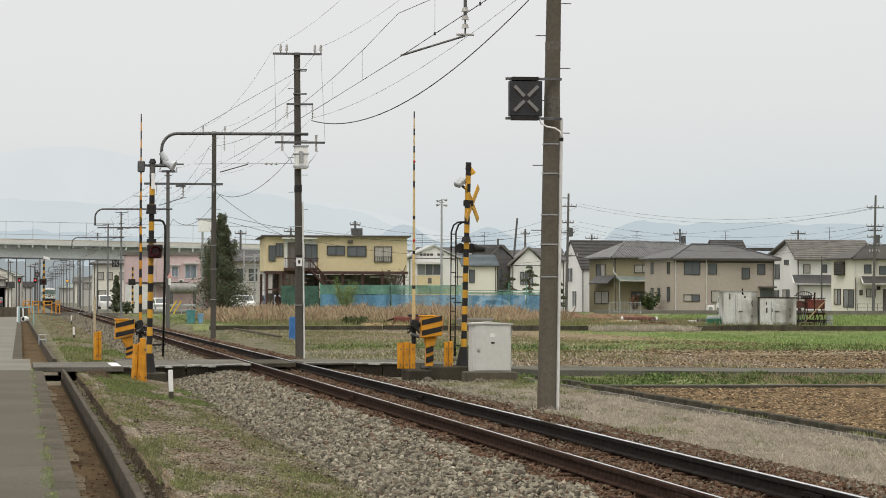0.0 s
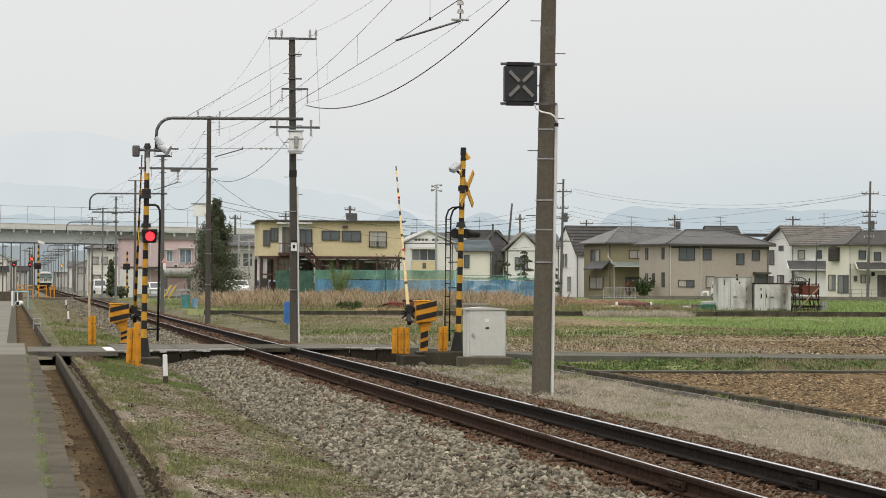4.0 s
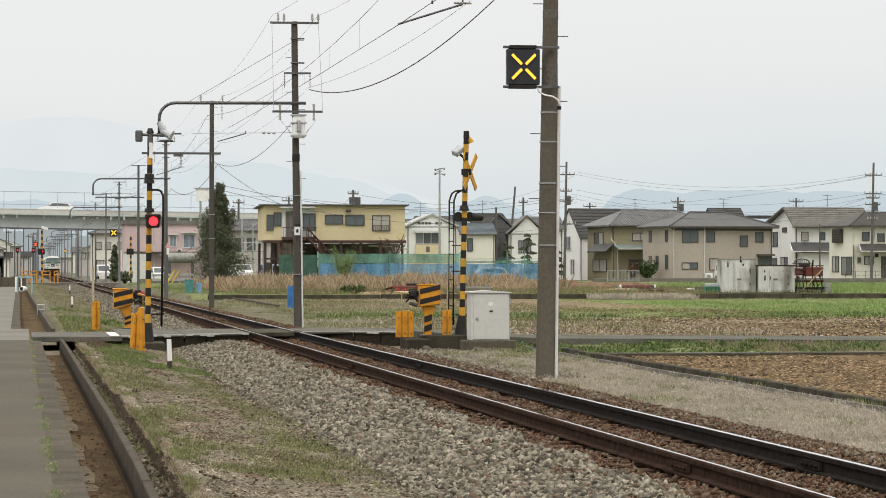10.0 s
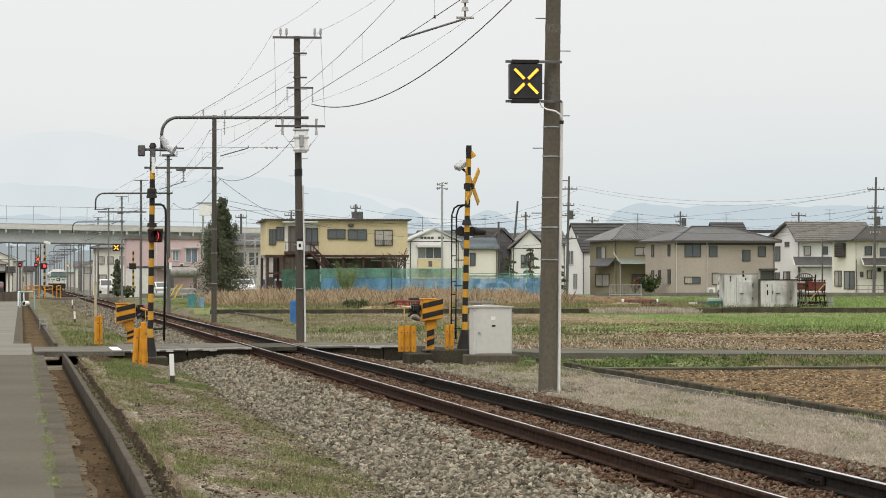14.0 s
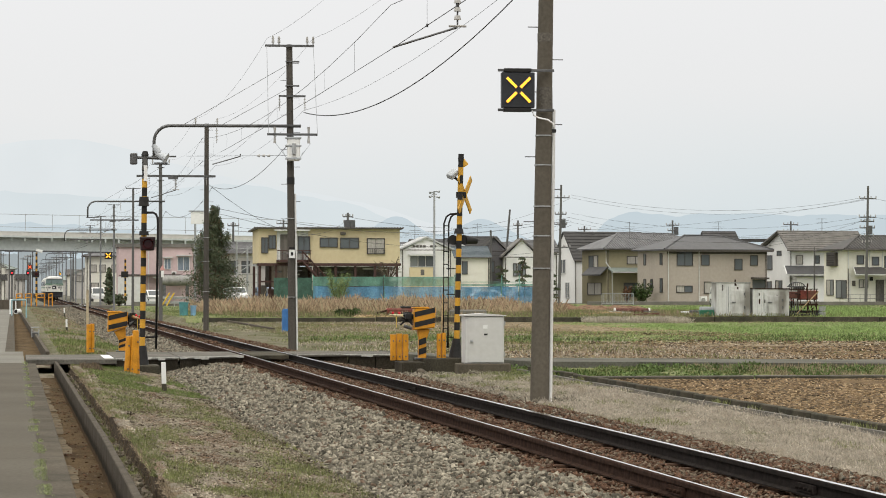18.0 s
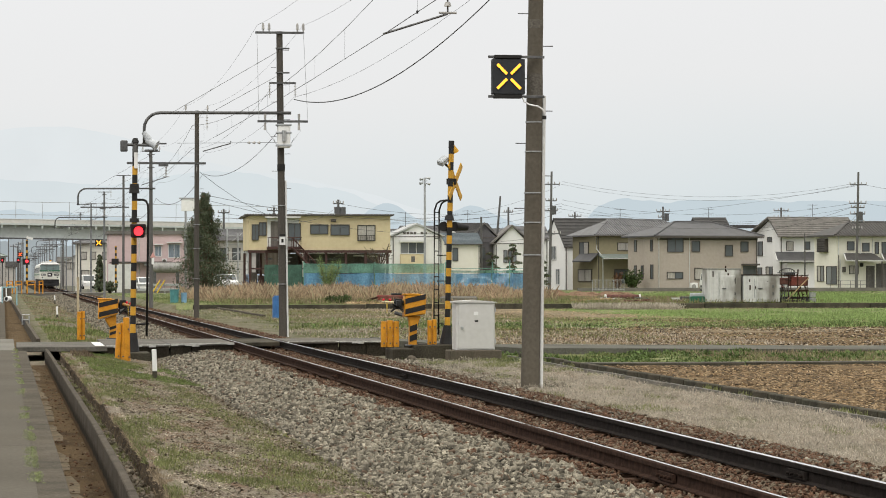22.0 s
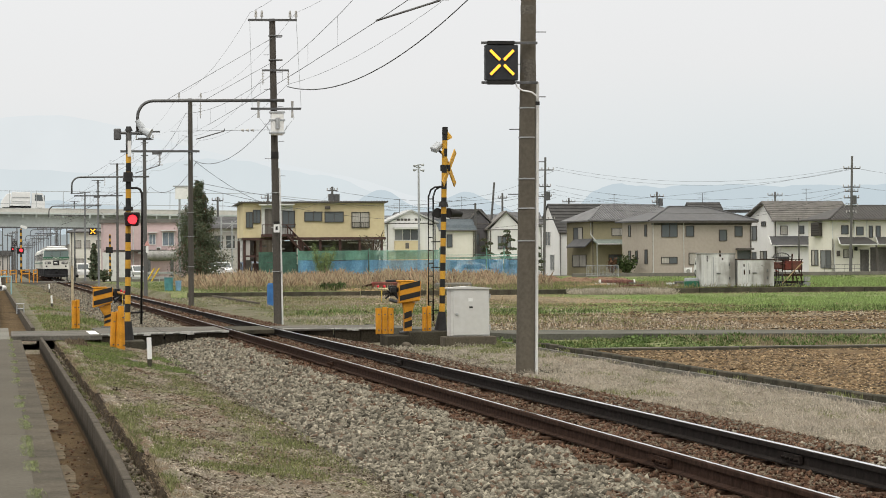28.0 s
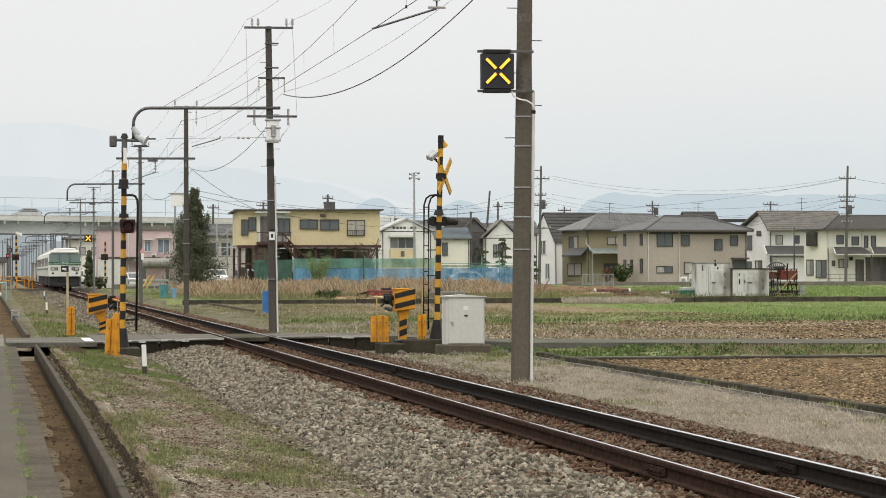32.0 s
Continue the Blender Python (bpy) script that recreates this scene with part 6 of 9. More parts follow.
    p = house(pose(51.4, 330, 0.1, 0, 0, -8), 2.5, 6, 5.7, 1.6, WM_GREY, M_TILEL, [(0.8, 3.4, 0.5, 1.2)], "dark grey clad house with a steep gabled roof", "gable_y", over=0.4)
    p = house(pose(53.4, 327, 0.1, 0, 0, -5), 3.8, 7, 5.0, 2.0, WM_WHITE, M_TILEL, [(1.0, 3.0, 0.3, 1.3), (1.5, 3.0, 0.3, 1.3), (2.0, 3.0, 0.3, 1.3)], "white house with a steep gabled grey roof", "gable_y", over=0.4)
    house(pose(57.0, 334, 0.1), 3.6, 7, 5.6, 1.4, WM_WHITE, M_TILE, [(0.6, 3.4, 1.0, 1.2)], "white house with a grey roof", "gable_x", over=0.4)
    house(pose(60.3, 345, 0.1), 1.9, 7, 6.3, 0.8, WM_GREY, M_TILE, [], "dark grey house with a flat roof", "gable_x", over=0.2)


town()


def tv_antenna(m, h):
    p = thing("tv_antenna", m, "thin metal rooftop television antenna", "antenna", "rooftop antennas")
    part("mast", rd((0, 0, -0.4), (0, 0, h), 0.03, n=6), M_STEEL, p)
    for z in (h - 0.1, h - 0.55):
        bm = bmesh.new()
        rod(bm, (-0.6, 0, z), (0.6, 0, z), 0.02, n=5)
        for k in range(6):
            x = -0.55 + k * 0.22
            rod(bm, (x, -0.35, z), (x, 0.35, z), 0.012, n=5)
        part("array", bm, M_STEEL, p)


for ax, ay, az, ah in ((79.5, 335, 7.6, 1.7), (70.4, 341, 7.8, 1.6), (95.0, 347, 8.2, 1.9), (42.6, 321, 7.0, 1.5), (58.2, 378, 8.0, 2.0)):
    tv_antenna(pose(ax, ay, az, 0, 0, 25), ah)




def stilt_house():
    """Yellow house on stilts with an outside stair."""
    p = thing("stilt_house", pose(21.6, 270, 0), "yellow single-storey house raised on steel stilts", "house")
    part("wall", bx(0.0, 12.85, 0, 7, 3.95, 7.05), WM_YELLOW, p)
    bm = bmesh.new()
    prism(bm, [(-0.45, 7.06), (7.4, 6.9), (7.4, 7.0), (-0.45, 7.18)], "x", -0.4, 13.1)
    part("roof", bm, M_TRIM, p, "thin corrugated roof")
    me = mesh_of("roof_rib", bx(-0.06, 0.06, -0.47, -0.36, 7.1, 7.22), M_TRIM)
    for k in range(55):
        o = new("roof_rib", me)
        o.parent = p
        o.location = (-0.4 + k * 0.25, 0, 0)
    part("porch_panel", bx(1.65, 4.5, -0.05, -0.001, 4.2, 6.85), M_TRIMW, p, "white entrance panel")
    part("porch_door", bx(1.95, 3.15, -0.09, -0.05, 4.25, 6.55, 0.02), M_PORCH, p, "slatted entrance door darkened for the shaded recess")
    part("porch_panel", bx(3.2, 4.35, -0.09, -0.05, 4.25, 4.9, 0.02), M_LGREYW, p)
    part("porch_canopy", bx(1.4, 4.6, -0.7, 0.0, 6.85, 6.98), M_TRIMW, p)
    part("floor_beam", bx(-0.1, 12.95, -0.1, 0.4, 3.7, 3.95), M_BROWN, p)
    for q in ((0.3, 4.9, 0.5, 1.3), (0.95, 5.3, 0.55, 1.1), (3.6, 4.9, 1.0, 1.4), (5.6, 5.45, 1.5, 0.75), (7.45, 5.35, 1.6, 0.85), (9.9, 4.85, 1.5, 1.3)):
        window(p, *q, y=-0.04, frame=M_ALU, pane=M_GLASSD if q[0] < 9 else M_CURTAIN)
    for k in range(8):
        part("window_guard", bx(9.9 + k * 0.2, 9.93 + k * 0.2, -0.2, -0.17, 4.8, 5.25), M_ALU, p)
    part("window_guard", bx(9.85, 11.45, -0.2, -0.17, 5.25, 5.3), M_ALU, p)
    me = mesh_of("siding_board", bx(0.0, 12.85, -0.012, 0.0, 0.0, 0.02), WM_YELLOW)
    for k in range(9):
        o = new("siding_board", me)
        o.parent = p
        o.location = (0, 0, 4.25 + k * 0.31)
    part("balcony", bx(1.6, 4.7, -0.9, -0.06, 4.0, 4.25), M_BROWN, p)
    for k in range(8):
        part("balcony_bar", bx(1.65 + k * 0.42, 1.69 + k * 0.42, -0.9, -0.86, 4.25, 5.05), M_BROWN, p)
    part("balcony_rail", bx(1.6, 4.7, -0.9, -0.85, 5.05, 5.12), M_BROWN, p)
    stair = part("stair", rd((3.8, -1.55, 4.15), (5.9, -1.55, 1.9), 0.1, n=6), M_BROWN, p, "maroon outside stair")
    part("stringer", rd((3.8, -0.95, 4.15), (5.9, -0.95, 1.9), 0.1, n=6), M_BROWN, stair)
    for k in range(8):
        part("stair_tread", bx(3.85 + k * 0.25, 4.12 + k * 0.25, -1.55, -0.95, 4.05 - k * 0.27, 4.1 - k * 0.27), M_BROWN, stair)
    for y in (-1.55, -0.95):
        part("handrail", rd((3.8, y, 5.05), (5.9, y, 2.8), 0.045, n=6), M_BROWN, stair)
        for k in range(5):
            part("baluster", rd((3.9 + k * 0.48, y, 4.05 - k * 0.515), (3.9 + k * 0.48, y, 4.95 - k * 0.515), 0.03, n=5), M_BROWN, stair)
    for x in (0.1, 1.6, 3.4, 5.2, 7.0, 8.8, 10.6, 12.6):
        for y in (0.2, 6.6):
            part("stilt", bx(x - 0.11, x + 0.11, y - 0.11, y + 0.11, -0.3, 3.7), M_BROWN, p)
    # goods stored beneath the floor
    rng = random.Random(12)
    for k in range(16):
        x, w, h = 0.4 + k * 0.78, rng.uniform(0.4, 0.9), rng.uniform(0.7, 2.6)
        part("stored_box", bx(x, x + w, 3.0 + rng.random(), 4.2 + rng.random(), -0.3, h, 0.04), rng.choice([M_TRIM, M_STEEL, M_CURTAIN, M_TRIMW, M_BROWN, M_LGREYW]), p)
    for k in range(9):
        x, z = 1.2 + k * 1.3 + rng.random(), rng.uniform(2.6, 3.4)
        part("shelf_board", bx(x, x + rng.uniform(0.6, 1.4), 1.0, 1.5, z, z + 0.12), rng.choice([M_TRIM, M_STEEL, M_TRIMW]), p)
    part("lower_brace", bx(0, 12.7, 0.15, 0.25, 2.2, 2.35), M_BROWN, p)
    part("store_wall", bx(5.5, 12.4, 5.0, 5.2, -0.3, 3.69), M_STORE, p)
    part("store_wall", bx(3.4, 5.48, 6.6, 6.8, -0.3, 3.69), M_STORE, p)
    part("roof_vent", bx(8.0, 8.5, 2, 2.5, 7.3, 7.9), M_STEEL, p)
    part("lamp", bx(7.4, 7.9, -0.25, -0.04, 6.5, 6.75, 0.04), M_TRIM, p)


# door colour darkened to give the shade of the porch recess
M_PORCH = mat("shaded_slatted_door", (0.15, 0.135, 0.12), 0.7, scale=3, var=0.25, fine=20, bump=0.1, streak=True)
M_BROWN = mat("maroon_steel", (0.075, 0.04, 0.035), 0.6, scale=4, var=0.3, fine=30, bump=0.05)
stilt_house()
solid("forecourt", bx(17.5, 40, 276, 296, -0.35, 0.28, 0.02), M_PALECONC, "pale concrete forecourt beneath the stilt house", "paving", kind="structure")


def pink_block():
    p = thing("apartment_block", pose(10.6, 316, 0), "pink two-storey block with a dark flat roof", "building")
    part("wall", bx(0, 7.8, 0, 8, -0.5, 6.0), WM_PINK, p)
    part("roof", bx(-0.2, 8.0, -0.2, 8.2, 6.0, 6.35), M_TILEL, p)
    for q in ((4.8, 3.75, 0.6, 1.0), (6.2, 3.6, 1.15, 1.35), (1.6, 1.0, 1.0, 1.3)):
        window(p, *q, frame=M_ALUW, pane=M_BLIND)
    part("window_hood", bx(6.0, 7.6, -0.5, 0.0, 5.1, 5.2), M_TRIMW, p)
    part("window_hood", bx(4.6, 5.6, -0.4, 0.0, 4.9, 5.0), M_TRIMW, p)
    ac = part("air_conditioner", bx(5.5, 6.0, -0.4, -0.02, 2.95, 3.45, 0.03), M_TRIMW, p)
    part("fan_grille", rd((5.72, -0.41, 3.2), (5.72, -0.43, 3.2), 0.18, n=14), M_TRIM, ac)
    part("balcony_slab", bx(3.6, 7.7, -0.8, 0.0, 2.75, 2.92), M_TRIMW, p)
    for x in (3.1, 4.4):
        part("downpipe", rd((x, -0.07, 0.0), (x, -0.07, 6.0), 0.05, n=6), M_TRIMW, p)
    part("seam", bx(0, 7.8, -0.015, 0.0, 3.0, 3.08), M_TRIM, p)
    bm = bmesh.new()
    rod(bm, (4.2, -1.8, 2.5), (7.5, -1.8, 2.5), 0.55, n=18)
    part("tank", bm, M_TANK, p, "grey horizontal tank")
    part("tank_stand", bx(4.5, 4.8, -2.2, -1.4, -0.4, 2.05), M_STEEL, p)
    part("tank_stand", bx(6.9, 7.2, -2.2, -1.4, -0.4, 2.05), M_STEEL, p)
    part("canopy", bx(0.2, 6.5, -1.0, 0, 3.0, 3.15), M_TRIM, p)
    part("shed_wall", bx(-0.2, 2.6, -2.6, -2.4, -0.4, 2.9), M_TRIMW, p)
    house(pose(9.1, 400, 0), 5.2, 7, 5.9, 1.1, WM_CREAM, M_TILE, [(0.6, 3.9, 0.7, 0.9), (1.8, 3.9, 0.7, 0.9), (0.7, 1.2, 0.9, 1.2), (3.4, 3.9, 0.9, 0.9)], "cream house with a brown hipped roof beside the tracks", "hip", over=0.5)


M_BLIND = mat("bluish_blind", (0.2, 0.24, 0.28), 0.4, scale=5, var=0.3, fine=20, bump=0, streak=True)
M_TANK = mat("tank_grey", (0.3, 0.295, 0.28), 0.5, 0.2, scale=3, var=0.25, fine=20, bump=0.05, stain=0.2)
pink_block()


def far_rows():
    """Low buildings far down the line, beyond the overpass."""
    rng = random.Random(4)
    house(pose(22.4, 325, 0), 3.2, 7, 5.4, 1.2, WM_LGREY, M_TILE, [(0.5, 3.4, 0.8, 1.2), (1.8, 3.4, 0.8, 1.2), (0.5, 1.0, 1.0, 1.2)], "grey house with a tiled roof behind the conifer", "gable_x", over=0.5)
    house(pose(19.8, 350, 0), 5.2, 7, 4.2, 1.2, WM_PINK, M_TILE, [(1.5, 2.6, 1.0, 1.0)], "pinkish low house behind the conifer", "gable_x", over=0.4)
    # only pale walls and roofs here, so their colours stand in for haze
    for k in range(16):
        y = 520 + k * 24
        x = (9.5 + rng.uniform(0, 8)) if k % 2 else (-6.5 - rng.uniform(0, 8))
        house(pose(x, y, 0), rng.uniform(5, 7), 6, rng.uniform(3.2, 6.4), 1.4, rng.choice([WM_LGREY, WM_CREAM, WM_LGREY]), rng.choice([M_TILEL, M_TILEG]), [(1, 3.0, 1.2, 1.0)], "distant low house beside the line", rng.choice(["hip", "gable_x", "gable_y"]), over=0.4)
    for k in range(30):
        y = rng.uniform(400, 820)
        side = -1 if k % 2 else 1
        x = TRACK + side * (7 + (y - 400) * 0.004) + side * rng.uniform(0, 22)
        if side < 0:
            x -= 6
        house(pose(x, y, 0), rng.uniform(5, 9), 7, rng.uniform(3.2, 6.2), 1.6, rng.choice([WM_LGREY, WM_CREAM, WM_WHITE, WM_LGREY]), rng.choice([M_TILEL, M_TILEG]), [(1, 3.0, 1.2, 1.0), (3.2, 3.0, 1.2, 1.0)], "distant low house beyond the overpass", rng.choice(["hip", "gable_x", "gable_y"]), over=0.4)
    house(pose(-7.2, 700, 0), 5.0, 7, 6.0, 1.6, WM_LGREY, M_TILEL, [(1.0, 3.6, 1.1, 1.0), (3.0, 3.6, 1.0, 1.0)], "distant pale gabled house at the lane's end", "gable_y", over=0.4)
    house(pose(-1.9, 690, 0), 3.8, 7, 3.8, 1.1, WM_LGREY, M_TILED, [(0.6, 1.6, 1.0, 1.0)], "distant low house with a dark roof at the lane's end", "gable_x", over=0.4)
    house(pose(-5.6, 520, 0), 3.6, 6, 3.1, 0.9, WM_CREAM, M_TILED, [], "low store with a dark sloping roof at the lane's end", "gable_x", over=0.5)
    for k in range(9):
        house(pose(100 + k * 14 + rng.uniform(0, 4), 350 + rng.uniform(0, 30), 0), 10, 8, 5.8, 1.8, rng.choice([WM_LGREY, WM_CREAM, WM_WHITE]), rng.choice([M_TILE, M_TILEL]), [(1.5, 3.8, 1.4, 1.2), (5.5, 3.8, 1.4, 1.2)], "distant two-storey house beyond the fields", "hip")
    for k in range(7):
        house(pose(18 + k * 11 + rng.uniform(0, 3), 400 + rng.uniform(0, 40), 0), 9, 8, 5.0 + rng.uniform(0, 1.3), 1.4, rng.choice([WM_LGREY, WM_CREAM, WM_WHITE]), rng.choice([M_TILE, M_TILED]), [(1.5, 3.4, 1.4, 1.2)], "distant house seen between nearer roofs", "hip")


far_rows()

# ---- train ----
M_TRAINW = mat("train_cream_paint", (0.66, 0.66, 0.60), 0.35, scale=1.5, var=0.06, fine=20, bump=0, stain=0.06, streak=True)
M_TRAING = mat("train_green_paint", (0.035, 0.13, 0.075), 0.35, scale=2, var=0.1, fine=20, bump=0)
M_TRAINR = mat("train_roof", (0.34, 0.34, 0.33), 0.7, scale=2, var=0.2, fine=20, bump=0)
M_UNDER = mat("train_underframe", (0.03, 0.03, 0.032), 0.8, scale=4, var=0.3, fine=30, bump=0.1)
SIDE = [(-1.42, 1.2), (1.42, 1.2), (1.46, 1.7), (1.44, 2.7), (1.34, 3.25), (1.1, 3.52), (0.6, 3.68), (0, 3.73), (-0.6, 3.68), (-1.1, 3.52), (-1.34, 3.25), (-1.44, 2.7), (-1.46, 1.7)]


def train():
    t = thing("train", pose(TRACK, 260, 0), "cream express train with a green band and dark windscreen", "train")
    for c in range(4):
        y0 = c * 20.3 + (0.35 if c == 0 else 0)
        y1 = c * 20.3 + 19.8
        bm = bmesh.new()
        prism(bm, SIDE, "y", y0, y1)
        body = part("car_body", bm, M_TRAINW, t)
        for s in (-1, 1):
            for k in range(9):
                a = y0 + 1.6 + k * 1.95
                part("side_window", bx(s * 1.45 - 0.02, s * 1.45 + 0.02, a, a + 1.45, 2.15, 2.9), M_GLASSD, body)
            part("green_band", bx(s * 1.47 - 0.012, s * 1.47 + 0.012, y0, y1, 1.78, 1.95), M_TRAING, body)
        if c:
            part("roof_gear", bx(-0.7, 0.7, y0 + 12, y0 + 15, 3.66, 3.9, 0.05), M_TRAINR, body)
        part("underframe", bx(-1.2, 1.2, y0 + 0.8, y1 - 0.6, 0.35, 1.2), M_UNDER, t)
        for yb in (y0 + 2.8, y1 - 3.0):
            b = part("bogie", bx(-1.0, 1.0, yb - 1.4, yb + 1.4, 0.3, 0.62, 0.04), M_UNDER, t)
            for yy in (yb - 1.0, yb + 1.0):
                bm = bmesh.new()
                for s in (-1, 1):
                    rod(bm, (s * 0.52, yy, 0.43), (s * 0.64, yy, 0.43), 0.43, n=18)
                rod(bm, (-0.6, yy, 0.43), (0.6, yy, 0.43), 0.06)
                part("wheelset", bm, M_RUST, b)
        if c in (1, 4):
            bm = bmesh.new()
            for s in (-1, 1):
                pipe(bm, [(s * 0.5, y0 + 3, 3.75), (s * 0.4, y0 + 4.4, 4.5), (s * 0.6, y0 + 3.2, 5.28)], 0.03, 6)
            rod(bm, (-0.9, y0 + 3.2, 5.3), (0.9, y0 + 3.2, 5.3), 0.03)
            part("pantograph", bm, M_STEEL, t)
    # nose
    bm = bmesh.new()
    lower = [(x * 0.985, z) for x, z in SIDE]
    a = [bm.verts.new((x, 0.36, z)) for x, z in lower]
    b = [bm.verts.new((x * (0.97 if z > 2.2 else 1.0), 0.0 if z < 2.75 else 0.22, min(z, 3.66))) for x, z in lower]
    for i in range(len(a)):
        j = (i + 1) % len(a)
        bm.faces.new((a[i], b[i], b[j], a[j]))
    bm.faces.new(b)
    bmesh.ops.recalc_face_normals(bm, faces=bm.faces[:])
    nose = part("nose", bm, M_TRAINW, t, "cream cab front")
    ws = bmesh.new()
    prism(ws, [(-1.37, 2.5), (1.37, 2.5), (1.36, 3.22), (-1.36, 3.22)], "y", -0.02, 0.35)
    for v in ws.verts:
        if v.co.y < 0.1:
            v.co.y = -0.03 + max(0, (v.co.z - 2.5)) * 0.16
    wsc = part("windscreen", ws, M_CABGLASS, nose, "wide dark windscreen")
    for x in (-0.45, 0.45):
        part("pillar", bx(x - 0.02, x + 0.02, -0.045, 0.25, 2.52, 3.2), M_SIGNBOX, wsc)
    for s in (-1, 1):
        part("wiper", rd((s * 0.3, -0.06, 2.54), (s * 0.75, 0.03, 2.85), 0.012, n=5), M_SIGNBOX, wsc)
    part("green_band", bx(-1.44, 1.44, -0.045, 0.1, 2.24, 2.5, 0.01), M_TRAING, nose)
    part("white_line", bx(-1.44, 1.44, -0.05, 0.0, 2.3, 2.335), M_TRAINW, nose)
    for q in (-1, 1):
        o = part("emblem", bx(-0.16, 0.16, -0.06, -0.046, -0.02, 0.02), M_TRAINW, nose, "pale winged emblem")
        o.matrix_basis = pose(q * 0.13, 0, 2.4, 0, -q * 14, 0)
    part("head_sign", bx(-0.34, 0.34, -0.04, 0.05, 1.6, 2.12, 0.02), M_SIGNBOX, nose, "framed head sign panel")
    part("sign_face", bx(-0.28, 0.28, -0.05, -0.041, 1.65, 2.07), M_UNDER, nose)
    part("sign_picture", bx(-0.22, 0.12, -0.056, -0.051, 1.8, 1.94), M_WHITE, nose)
    part("sign_picture", bx(-0.1, 0.2, -0.056, -0.051, 1.7, 1.78), M_GREYBAR, nose)
    for s in (-1, 1):
        h = part("headlight_box", bx(s * 0.92 - 0.33, s * 0.92 + 0.33, -0.035, 0.05, 1.74, 2.0, 0.02), M_UNDER, nose)
        part("headlight", bx(s * 1.04 - 0.14, s * 1.04 + 0.14, -0.045, -0.036, 1.78, 1.96), M_HEAD, h, "unlit headlight")
        part("tail_light", bx(s * 0.75 - 0.1, s * 0.75 + 0.1, -0.045, -0.036, 1.78, 1.96), M_GREYBAR, h)
        part("marker", bx(s * 1.05 - 0.09, s * 1.05 + 0.09, -0.03, 0.02, 1.4, 1.56, 0.02), M_UNDER, nose)
    part("roof_lip", bx(-1.26, 1.26, -0.06, 0.5, 3.23, 3.5, 0.09), M_WHITE, nose, "white roof visor")
    part("roof_cap", bx(-1.0, 1.0, 0.02, 0.6, 3.5, 3.68, 0.07), M_WHITE, nose)
    part("skirt", bx(-1.3, 1.3, 0.15, 1.1, 0.3, 1.19, 0.06), M_UNDER, t, "dark snow plough skirt")
    part("coupler", bx(-0.16, 0.16, -0.35, 0.2, 0.8, 1.06, 0.03), M_UNDER, t)
    part("cowcatcher", bx(-1.05, 1.05, -0.05, 0.25, 0.28, 0.6, 0.05), M_UNDER, t)
    return t


# greenish tint, lifted so that the base colour holds some reflected sky
M_CABGLASS = glass("cab_glass", (0.13, 0.175, 0.165), 0.06)
M_SIGNBOX = mat("sign_box", (0.05, 0.05, 0.05), 0.4, scale=4, var=0.1, fine=20, bump=0)
M_HEAD = mat("headlight_glass", (0.5, 0.5, 0.46), 0.2, scale=5, var=0.1, fine=30, bump=0)
TRAIN = train()

# ---- vehicles ----
M_TYRE = mat("tyre_rubber", (0.02, 0.02, 0.02), 0.85, scale=5, var=0.2, fine=30, bump=0.1)
M_LAMPW = mat("clear_lamp", (0.6, 0.6, 0.58), 0.2, scale=5, var=0.1, fine=30, bump=0)


def paint(name, col):
    return mat(name, col, 0.3, scale=2, var=0.05, fine=20, bump=0, spec=0.6)


def car(m, paintm, label, length=4.0, width=1.65, height=1.5, name="car", van=False, group=""):
    """A parked or driving car, nose along +x."""
    p = thing(name, m, label, "car" if not van else "van", group)
    L, h = length / 2, height
    if van:
        o = [(-L, 0.35), (L, 0.35), (L, 0.85), (L * 0.9, 1.0), (L * 0.68, h * 0.94), (L * 0.55, h), (-L * 0.96, h), (-L, h * 0.9)]
    else:
        o = [(-L, 0.32), (L, 0.32), (L * 0.99, 0.7), (L * 0.55, 0.92), (L * 0.22, h * 0.97), (-L * 0.1, h), (-L * 0.72, h * 0.95), (-L * 0.95, 0.95), (-L, 0.8)]
    bm = bmesh.new()
    prism(bm, o, "y", -width / 2, width / 2)
    bevelled(bm, 0.06, 2)
    body = part("body", bm, paintm, p)
    for s in (-1, 1):
        y = s * width / 2
        bm = bmesh.new()
        if van:
            prism(bm, [(-L * 0.85, h * 0.6), (L * 0.68, h * 0.6), (L * 0.52, h * 0.9), (-L * 0.85, h * 0.9)], "y", y - 0.012, y + 0.012)
        else:
            prism(bm, [(-L * 0.78, 0.95), (L * 0.42, 0.95), (L * 0.16, h * 0.92), (-L * 0.64, h * 0.9)], "y", y - 0.012, y + 0.012)
        part("side_glass", bm, M_GLASSD, body)
        for x in (-L * 0.62, L * 0.62):
            w = part("wheel", rd((x, y - s * 0.18, 0.31), (x, y + s * 0.01, 0.31), 0.31, n=18), M_TYRE, p)
            part("rim", rd((x, y, 0.31), (x, y + s * 0.02, 0.31), 0.19, n=14), M_GALV, w)
        part("headlight", bx(L * 0.95, L * 1.01, s * width * 0.36 - 0.14, s * width * 0.36 + 0.14, 0.62, 0.78, 0.02), M_LAMPW, p)
        part("tail_light", bx(-L * 1.01, -L * 0.97, s * width * 0.4 - 0.1, s * width * 0.4 + 0.1, 0.75, 0.95, 0.02), M_REDLENS, p)
    bm = bmesh.new()
    x0, z0, x1, z1 = (L * 0.9, 1.04, L * 0.7, h * 0.92) if van else (L * 0.53, 0.96, L * 0.26, h * 0.93)
    prism(bm, [(x0, z0), (x1, z1), (x1 + 0.03, z1 + 0.02), (x0 + 0.03, z0 + 0.02)], "y", -width * 0.44, width * 0.44)
    part("windscreen", bm, M_GLASSD, body)
    return p


